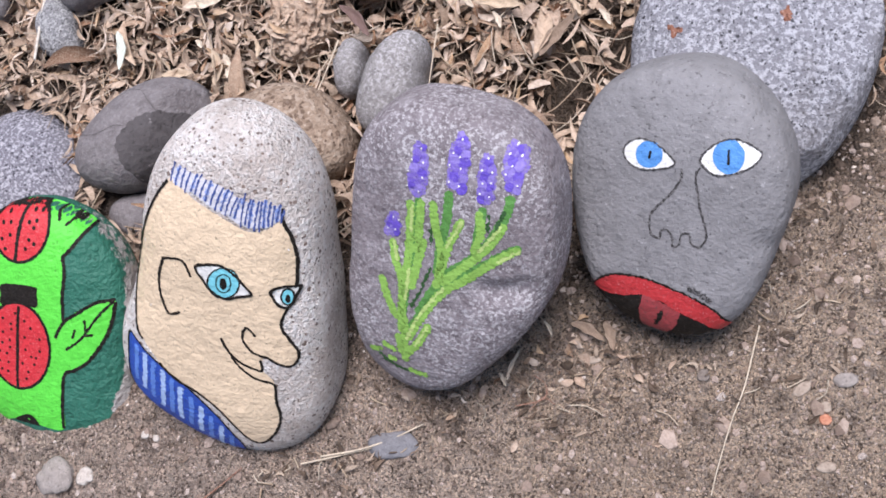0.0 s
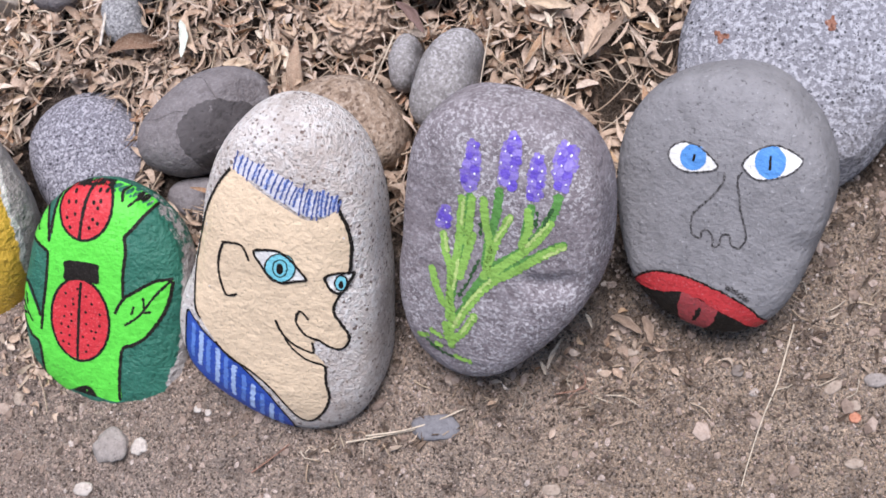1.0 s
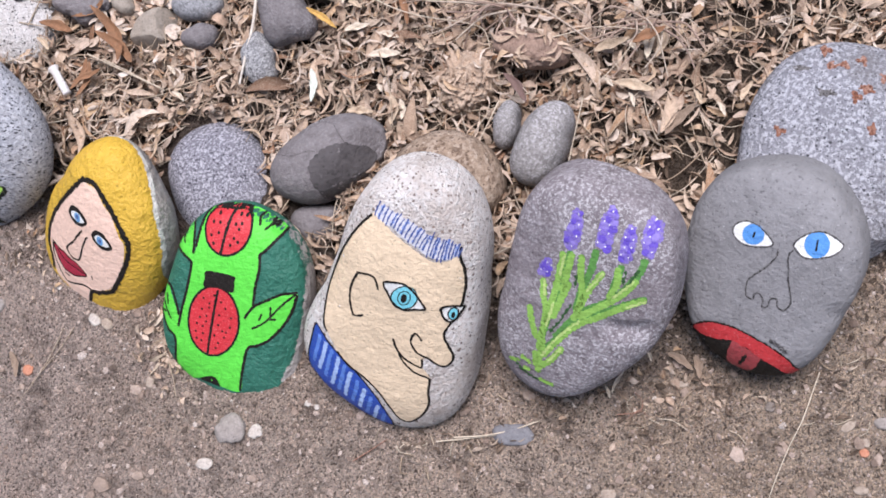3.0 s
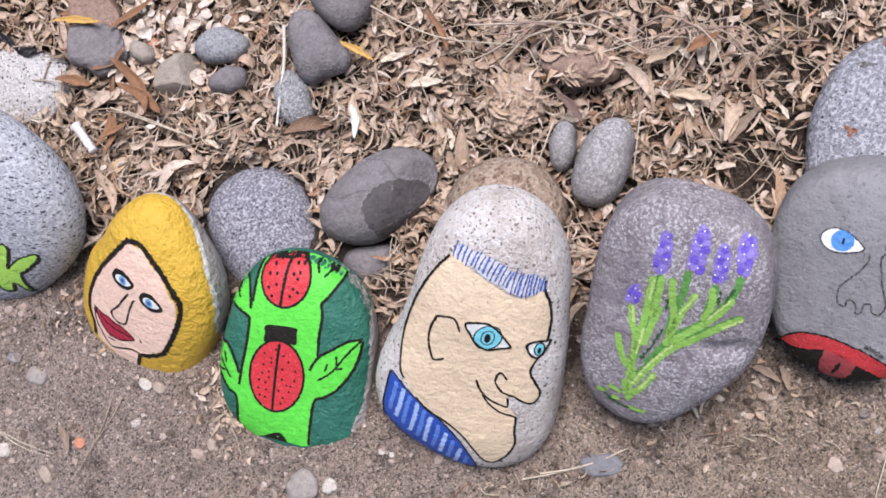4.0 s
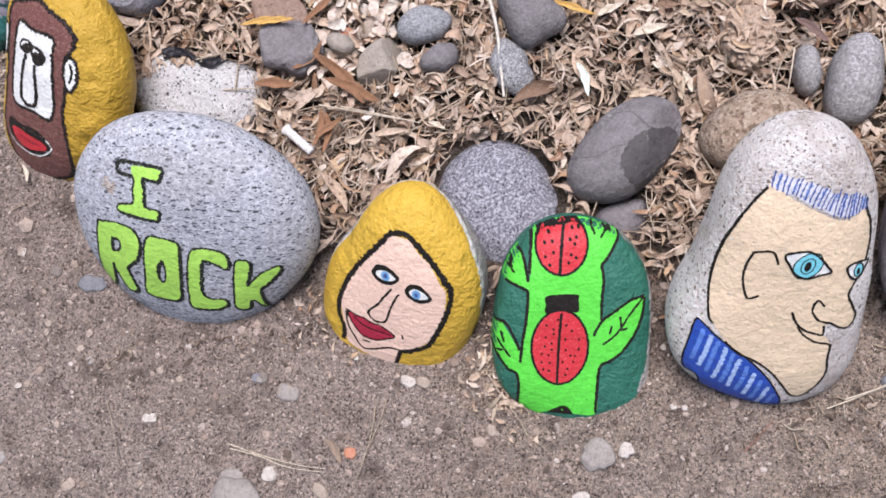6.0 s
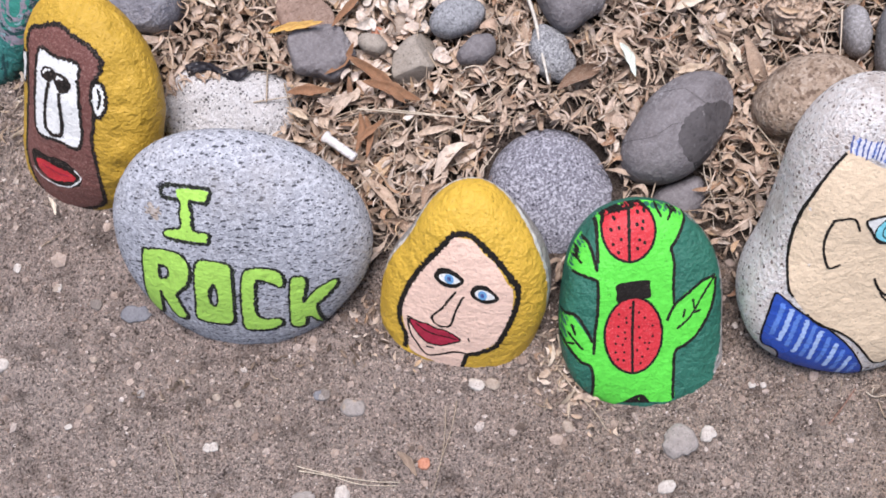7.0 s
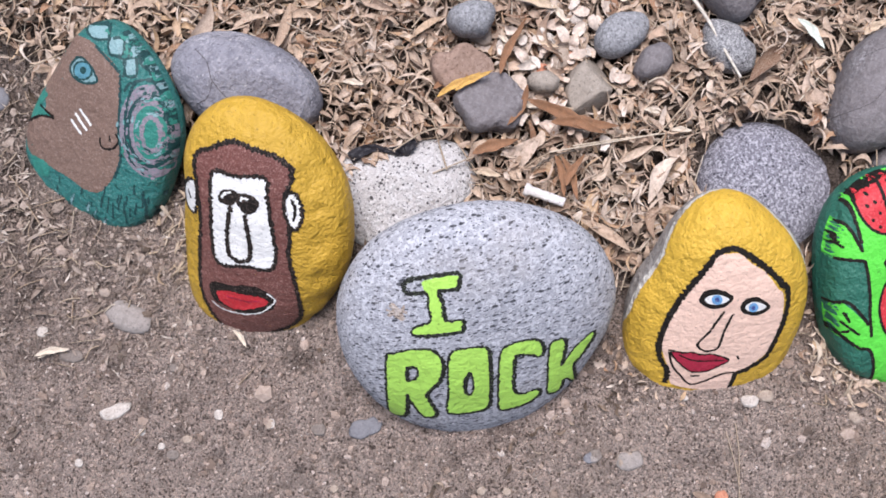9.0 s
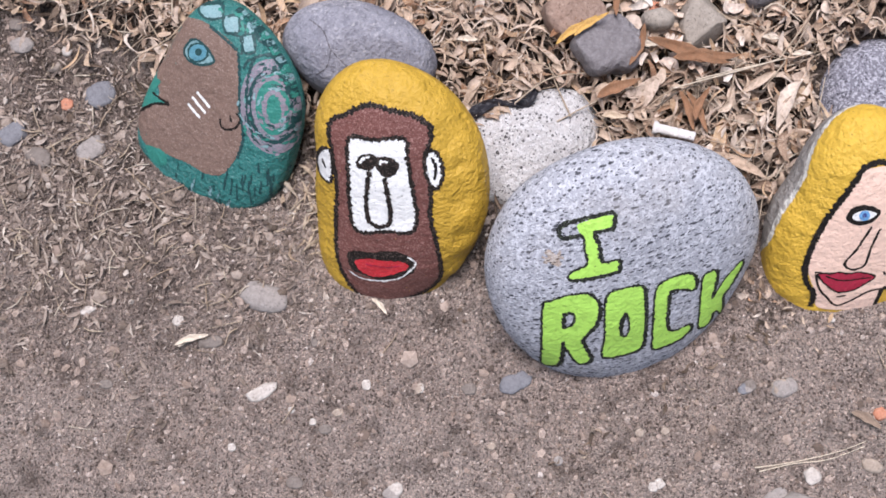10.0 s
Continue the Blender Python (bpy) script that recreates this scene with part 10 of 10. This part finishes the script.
leaf("leaf", LEAF_RUST, (-0.7915, 0.6384, 0.055), (-0.7422, 0.5702, 0.055), 0.0232, 0.4, "large curled rust-brown leaf on the litter")
leaf("leaf", LEAF_RUST, (-0.7961, 0.5802, 0.05), (-0.8099, 0.5384, 0.05), 0.0138, 0.2, "rust-brown leaf standing in the litter")
leaf("leaf", LEAF_RUST, (-0.7914, 0.5756, 0.05), (-0.8003, 0.5293, 0.05), 0.0135, 0.2, "rust-brown leaf in the litter")
leaf("leaf", LEAF_RUST, (-0.8645, 0.6246, 0.05), (-0.818, 0.6149, 0.05), 0.0209, 0.3, "rust-brown leaf in the litter")
leaf("leaf", LEAF_MAROON, (-0.2915, 0.5546, 0.07), (-0.2624, 0.5224, 0.07), 0.0164, 0.15, "dark maroon leaf in the litter")
leaf("leaf", LEAF_RUST, (-0.1561, 0.5882, 0.07), (-0.1229, 0.608, 0.07), 0.0202, 0.3, "orange-brown dry leaf among twigs")
leaf("leaf", LEAF_BROWN, (-0.1091, 0.2728, 0.006), (-0.08041, 0.2572, 0.006), 0.0148, 0.1, "flat brown leaf on bare earth")
leaf("leaf", LEAF_BROWN, (-0.08109, 0.272, 0.006), (-0.07345, 0.2473, 0.006), 0.0147, 0.1, "flat brown leaf on bare earth")
leaf("leaf", LEAF_PALE_DRY, (-0.1623, 0.2261, 0.012), (-0.1515, 0.2529, 0.012), 0.00686, 0.2, "pale dry leaf at the foot of the lavender stone")
leaf("leaf", LEAF_PALE_DRY, (-0.17, 0.2339, 0.01), (-0.1636, 0.2215, 0.01), 0.00689, 0.2, "pale dry leaf at the foot of the lavender stone")
leaf("leaf", LEAF_PALE_DRY, (-0.1303, 0.2747, 0.012), (-0.1231, 0.2611, 0.012), 0.0059, 0.2, "pale dry leaf at the foot of the lavender stone")
leaf("leaf", LEAF_BROWN, (-0.8598, 0.2334, 0.006), (-0.8454, 0.2032, 0.006), 0.0159, 0.15, "brown dry leaf on bare earth")
leaf("leaf", LEAF_PALE_DRY, (-1.347, 0.6942, 0.006), (-1.316, 0.6881, 0.006), 0.00856, 0.2, "pale dry leaf on bare earth")
leaf("leaf", LEAF_PALE_DRY, (-1.162, 0.6115, 0.008), (-1.158, 0.5885, 0.008), 0.00935, 0.2, "pale dry leaf at the foot of the ochre stone")
leaf("leaf", LEAF_PALE_DRY, (-1.348, 0.6971, 0.008), (-1.313, 0.6852, 0.008), 0.0118, 0.2, "pale dry leaf on bare earth")
leaf("leaf", LEAF_RUST, (-0.4299, 0.6644, 0.055), (-0.4034, 0.6157, 0.055), 0.0135, 0.3, "orange-brown dry leaf in the litter")
leaf("leaf", LEAF_RUST, (-0.7988, 0.6766, 0.055), (-0.745, 0.7163, 0.055), 0.0144, 0.3, "orange-brown dry leaf in the litter")
leaf("leaf", LEAF_RUST, (-0.3367, 0.5627, 0.055), (-0.2996, 0.5827, 0.055), 0.0131, 0.3, "orange-brown dry leaf in the litter")
leaf("leaf", LEAF_RUST, (-0.8267, 0.6966, 0.055), (-0.8408, 0.6552, 0.055), 0.0139, 0.3, "orange-brown dry leaf in the litter")
leaf("leaf", LEAF_RUST, (-0.7813, 0.6537, 0.055), (-0.8196, 0.6276, 0.055), 0.014, 0.3, "orange-brown dry leaf in the litter")
leaf("leaf", LEAF_RUST, (-0.8622, 0.7017, 0.055), (-0.8294, 0.7025, 0.055), 0.0139, 0.3, "orange-brown dry leaf in the litter")
leaf("leaf", LEAF_RUST, (-0.8052, 0.5468, 0.055), (-0.7726, 0.5655, 0.055), 0.0137, 0.3, "orange-brown dry leaf in the litter")
LOOSE = ((LEAF_PALE_DRY, "pale dry leaf lying on the litter"), (LEAF_TAN, "tan curled leaf lying on the litter"), (LEAF_BROWN, "brown dry leaf lying on the litter"))
# single broad leaves lying on top of the litter
for a, b, wide, kind in (
    ((-0.4515, 0.5847), (-0.4138, 0.5895), 0.019, 0),
    ((-0.4204, 0.5383), (-0.4163, 0.5026), 0.018, 1),
    ((-0.4101, 0.5338), (-0.405, 0.5092), 0.0126, 0),
    ((-0.4509, 0.5406), (-0.4445, 0.5269), 0.009, 2),
    ((-0.3801, 0.5444), (-0.3774, 0.5265), 0.0091, 1),
    ((-0.4391, 0.552), (-0.4322, 0.5431), 0.009, 0),
    ((-0.4427, 0.6131), (-0.4182, 0.6081), 0.0125, 0),
    ((-0.4833, 0.6521), (-0.465, 0.6445), 0.0099, 1),
    ((-0.4431, 0.6768), (-0.4387, 0.6559), 0.0107, 0),
    ((-0.4179, 0.6766), (-0.4064, 0.6648), 0.009, 2),
    ((-0.4699, 0.5188), (-0.4391, 0.5198), 0.0154, 1),
    ((-0.4833, 0.6153), (-0.4542, 0.6246), 0.0153, 0),
    ((-0.4004, 0.6008), (-0.3873, 0.5925), 0.009, 1),
):
    material, label = LOOSE[kind]
    leaf("leaf", material, (*a, 0.045), (*b, 0.045), wide, 0.25, label)
for a, b, wide, kind in (
    ((-0.7756, 0.7176), (-0.7694, 0.7026), 0.009, 0),
    ((-0.7342, 0.7362), (-0.7084, 0.7097), 0.0185, 1),
    ((-0.7132, 0.7156), (-0.7093, 0.6907), 0.0126, 0),
    ((-0.7615, 0.7296), (-0.7486, 0.7137), 0.0102, 2),
    ((-0.7463, 0.6889), (-0.7301, 0.6745), 0.0108, 1),
    ((-0.7967, 0.644), (-0.7787, 0.6312), 0.011, 0),
    ((-0.7692, 0.6181), (-0.7528, 0.6125), 0.009, 1),
    ((-0.9339, 0.7618), (-0.9164, 0.7484), 0.011, 0),
    ((-0.8704, 0.609), (-0.8506, 0.5929), 0.0128, 1),
    ((-0.684, 0.5404), (-0.6668, 0.53), 0.01, 0),
    ((-0.6309, 0.6184), (-0.6185, 0.61), 0.009, 2),
    ((-0.6211, 0.5688), (-0.6135, 0.5628), 0.009, 1),
    ((-0.6953, 0.5732), (-0.6829, 0.5617), 0.009, 0),
):
    material, label = LOOSE[kind]
    leaf("leaf", material, (*a, 0.045), (*b, 0.045), wide, 0.25, label)
for a, b, wide, kind in (
    ((-0.1982, 0.5869), (-0.1617, 0.6052), 0.02, 1),
    ((-0.1472, 0.6219), (-0.1398, 0.5783), 0.02, 0),
    ((-0.1268, 0.6183), (-0.1306, 0.5799), 0.0193, 1),
    ((-0.1663, 0.6035), (-0.1513, 0.5883), 0.0107, 0),
    ((-0.1193, 0.4934), (-0.0884, 0.5324), 0.02, 2),
    ((-0.1753, 0.5518), (-0.1316, 0.5452), 0.02, 1),
    ((-0.1867, 0.5584), (-0.175, 0.5484), 0.009, 0),
    ((-0.0436, 0.5327), (-0.0329, 0.5552), 0.0125, 1),
    ((-0.0674, 0.5325), (-0.0577, 0.5165), 0.0094, 0),
    ((-0.092, 0.5454), (-0.0822, 0.5292), 0.0095, 1),
    ((-0.1591, 0.5419), (-0.1518, 0.5255), 0.009, 0),
    ((-0.1777, 0.5418), (-0.1738, 0.5303), 0.009, 2),
):
    material, label = LOOSE[kind]
    leaf("leaf", material, (*a, 0.05), (*b, 0.05), wide, 0.25, label)
for k, (px, py, r, mat) in enumerate((
    (-0.7742, 0.7103, 9, PEBBLE_WHITE),
    (-0.6976, 0.6925, 8, PEBBLE_WHITE),
    (-0.7645, 0.6793, 10, PEBBLE_WHITE),
    (-0.7557, 0.6642, 11, PEBBLE_ORANGE),
    (-0.7926, 0.6675, 8, PEBBLE_TAN),
    (-0.7339, 0.6647, 14, PEBBLE_TAN),
    (-0.7092, 0.6578, 9, PEBBLE_WHITE),
    (-0.7581, 0.6473, 16, PEBBLE_TAN),
    (-0.7207, 0.6629, 7, PEBBLE_ORANGE),
    (-0.7887, 0.7318, 15, PEBBLE_TAN),
    (-0.7329, 0.687, 10, PEBBLE_WHITE),
)):
    rough_stone("pebble", (px, py, 0.036), (0.1 * math.sin(k), -0.2, 0.97), 0.45 * r / 1000, [r / 1000 * (0.8 + 0.25 * math.sin(j * 1.9 + k)) for j in range(8)], mat, "small " + {"pebble_white": "whitish", "pebble_orange": "orange-brown", "pebble_tan": "tan"}[mat.name] + " pebble lying in dry leaves", category="pebble", square=0.7, levels=3, lump=0.08, group="pebbles in the litter", bare=False, seed=40 + k)
CIG = ((-0.8392, 0.5678, 0.055), (-0.8142, 0.5349, 0.05))
STRIP = [(-0.9686, 0.6929, 0.05), (-0.9436, 0.6884, 0.05), (-0.9211, 0.671, 0.05), (-0.9028, 0.6717, 0.05)]

# cigarette end: paper tube, filter, ash-grey burnt mouth
def cigarette_end(a, b):
    a, b = Vector(a), Vector(b)
    d = b - a
    root = new("cigarette_end")
    root.matrix_world = pose(*((a + b) / 2), 0, 0, math.degrees(math.atan2(d.y, d.x)))
    tagged(root, "crushed white cigarette end lying in the litter", "cigarette end")
    for name, x0, x1, material in (("paper_tube", -0.5, 0.12, PAPER), ("filter_tip", 0.12, 0.5, FILTER)):
        bm = bmesh.new()
        rings = []
        for i in range(9):
            s = x0 + (x1 - x0) * i / 8
            r = 0.0049 * (1 + 0.05 * math.sin(i * 2.1)) * (1.35 if name == "paper_tube" and i < 2 else 1)
            rings.append([bm.verts.new((s * d.length, r * math.cos(t), r * (0.75 if name == "paper_tube" else 1) * math.sin(t))) for t in np.linspace(0, 2 * math.pi, 13)[:-1]])
        for p, q in zip(rings, rings[1:]):
            for j in range(12):
                bm.faces.new((p[j], p[(j + 1) % 12], q[(j + 1) % 12], q[j]))
        bm.faces.new(rings[0][::-1])
        bm.faces.new(rings[-1])
        part(name, bm, material, root, "crumpled paper" if name == "paper_tube" else "white filter tip")


PAPER = paint("cigarette_paper", (0.66, 0.62, 0.58))
FILTER = paint("filter_paper", (0.74, 0.7, 0.68))
cigarette_end(*CIG)

# strip of dark plastic
BLACK_PLASTIC = paint("dark_plastic", (0.022, 0.02, 0.024), rough=0.4)
bm = bmesh.new()
rows = []
line = curve([(q[0] * 1000, q[1] * 1000) for q in STRIP], False, step=0.002)
for i, q in enumerate(line):
    w = 0.005 + 0.0015 * math.sin(i * 0.3)
    h = 0.036 + 0.003 * math.sin(i * 0.2)
    rows.append([bm.verts.new((q[0] - line[0][0], q[1] - line[0][1] + t * w, h + 0.002 * math.sin(i * 0.5 + t * 2))) for t in (-1, -0.3, 0.4, 1)])
for p, q in zip(rows, rows[1:]):
    for j in range(3):
        bm.faces.new((p[j], p[j + 1], q[j + 1], q[j]))
me = bpy.data.meshes.new("plastic_strip")
bm.to_mesh(me)
bm.free()
me.materials.append(BLACK_PLASTIC)
strip = new("plastic_strip", me)
strip.location = (line[0][0], line[0][1], 0.0)
so = strip.modifiers.new("thickness", "SOLIDIFY")
so.thickness = 0.001
tagged(strip, "torn strip of dark plastic sticking out of the bed", "plastic strip")

# dry weed: thin brittle stems fanning over the litter
WEED = []
WEED += [
    (-0.309, 0.635, 0.055, -0.294, 0.608, 0.074, -0.284, 0.568, 0.062),
    (-0.312, 0.637, 0.055, -0.325, 0.634, 0.066, -0.321, 0.613, 0.06),
    (-0.296, 0.637, 0.055, -0.336, 0.628, 0.069, -0.365, 0.629, 0.067),
    (-0.31, 0.635, 0.055, -0.327, 0.611, 0.075, -0.329, 0.61, 0.083),
    (-0.314, 0.639, 0.055, -0.329, 0.619, 0.077, -0.344, 0.591, 0.04),
    (-0.29, 0.632, 0.055, -0.302, 0.619, 0.06, -0.313, 0.582, 0.04),
    (-0.292, 0.637, 0.055, -0.289, 0.607, 0.056, -0.266, 0.595, 0.041),
    (-0.291, 0.636, 0.055, -0.237, 0.635, 0.089, -0.198, 0.614, 0.069),
    (-0.304, 0.643, 0.055, -0.283, 0.617, 0.065, -0.277, 0.612, 0.065),
    (-0.291, 0.638, 0.055, -0.32, 0.63, 0.09, -0.348, 0.618, 0.069),
    (-0.29, 0.638, 0.055, -0.271, 0.636, 0.079, -0.247, 0.633, 0.045),
]
WEED += [
    (-0.289, 0.641, 0.055, -0.303, 0.636, 0.072, -0.333, 0.63, 0.062),
    (-0.298, 0.639, 0.055, -0.285, 0.613, 0.075, -0.287, 0.608, 0.084),
    (-0.305, 0.64, 0.055, -0.346, 0.634, 0.095, -0.409, 0.633, 0.081),
    (-0.299, 0.636, 0.055, -0.302, 0.632, 0.09, -0.327, 0.614, 0.08),
    (-0.293, 0.632, 0.055, -0.323, 0.603, 0.063, -0.334, 0.587, 0.057),
    (-0.313, 0.64, 0.055, -0.355, 0.608, 0.073, -0.385, 0.596, 0.077),
    (-0.309, 0.643, 0.055, -0.247, 0.617, 0.093, -0.199, 0.588, 0.077),
    (-0.298, 0.64, 0.055, -0.233, 0.627, 0.069, -0.176, 0.591, 0.077),
    (-0.295, 0.64, 0.055, -0.338, 0.636, 0.075, -0.384, 0.638, 0.041),
    (-0.296, 0.637, 0.055, -0.333, 0.636, 0.075, -0.383, 0.635, 0.083),
    (-0.293, 0.632, 0.055, -0.348, 0.625, 0.062, -0.399, 0.621, 0.05),
]
WEED += [
    (-0.298, 0.64, 0.055, -0.337, 0.621, 0.06, -0.365, 0.62, 0.046),
    (-0.286, 0.635, 0.055, -0.314, 0.621, 0.078, -0.349, 0.596, 0.065),
    (-0.147, 0.62, 0.055, -0.194, 0.607, 0.063, -0.232, 0.607, 0.067),
    (-0.151, 0.628, 0.055, -0.164, 0.623, 0.077, -0.17, 0.614, 0.053),
    (-0.132, 0.618, 0.055, -0.156, 0.614, 0.064, -0.187, 0.61, 0.062),
    (-0.134, 0.624, 0.055, -0.174, 0.614, 0.073, -0.235, 0.584, 0.045),
    (-0.133, 0.624, 0.055, -0.139, 0.6, 0.076, -0.141, 0.6, 0.047),
    (-0.14, 0.619, 0.055, -0.105, 0.588, 0.076, -0.091, 0.562, 0.067),
    (-0.148, 0.62, 0.055, -0.184, 0.602, 0.053, -0.208, 0.587, 0.044),
    (-0.146, 0.625, 0.055, -0.13, 0.591, 0.093, -0.118, 0.55, 0.078),
    (-0.156, 0.623, 0.055, -0.152, 0.598, 0.082, -0.163, 0.588, 0.072),
]
WEED += [
    (-0.148, 0.623, 0.055, -0.104, 0.615, 0.087, -0.083, 0.603, 0.066),
    (-0.148, 0.624, 0.055, -0.18, 0.597, 0.071, -0.197, 0.587, 0.075),
    (-0.15, 0.625, 0.055, -0.169, 0.62, 0.063, -0.184, 0.6, 0.044),
    (-0.148, 0.627, 0.055, -0.158, 0.636, 0.073, -0.185, 0.634, 0.042),
    (-0.131, 0.621, 0.055, -0.103, 0.589, 0.081, -0.098, 0.58, 0.082),
    (-0.146, 0.624, 0.055, -0.189, 0.627, 0.083, -0.21, 0.62, 0.05),
    (-0.141, 0.626, 0.055, -0.081, 0.604, 0.058, -0.022, 0.601, 0.043),
    (-0.143, 0.624, 0.055, -0.148, 0.591, 0.073, -0.175, 0.546, 0.082),
    (-0.135, 0.619, 0.055, -0.102, 0.609, 0.076, -0.083, 0.585, 0.069),
    (-0.146, 0.619, 0.055, -0.164, 0.636, 0.058, -0.194, 0.638, 0.05),
    (-0.129, 0.621, 0.055, -0.127, 0.588, 0.071, -0.142, 0.561, 0.074),
]
WEED += [
    (-0.15, 0.619, 0.055, -0.178, 0.603, 0.069, -0.218, 0.596, 0.053),
    (-0.139, 0.623, 0.055, -0.122, 0.603, 0.072, -0.085, 0.583, 0.061),
]

verts, faces = [], []
for k, q in enumerate(WEED):
    v, f = tube([q[:3], q[3:6], q[6:]], 0.0007 + 0.0004 * (k % 3), 5)
    faces += [tuple(i + len(verts) for i in p) for p in f]
    verts += v
weed = new("dry_weed", mesh_from("dry_weed", verts, faces, WEED_MAT))
tagged(weed, "brittle dry weed stems fanned over the litter", "dry weed")
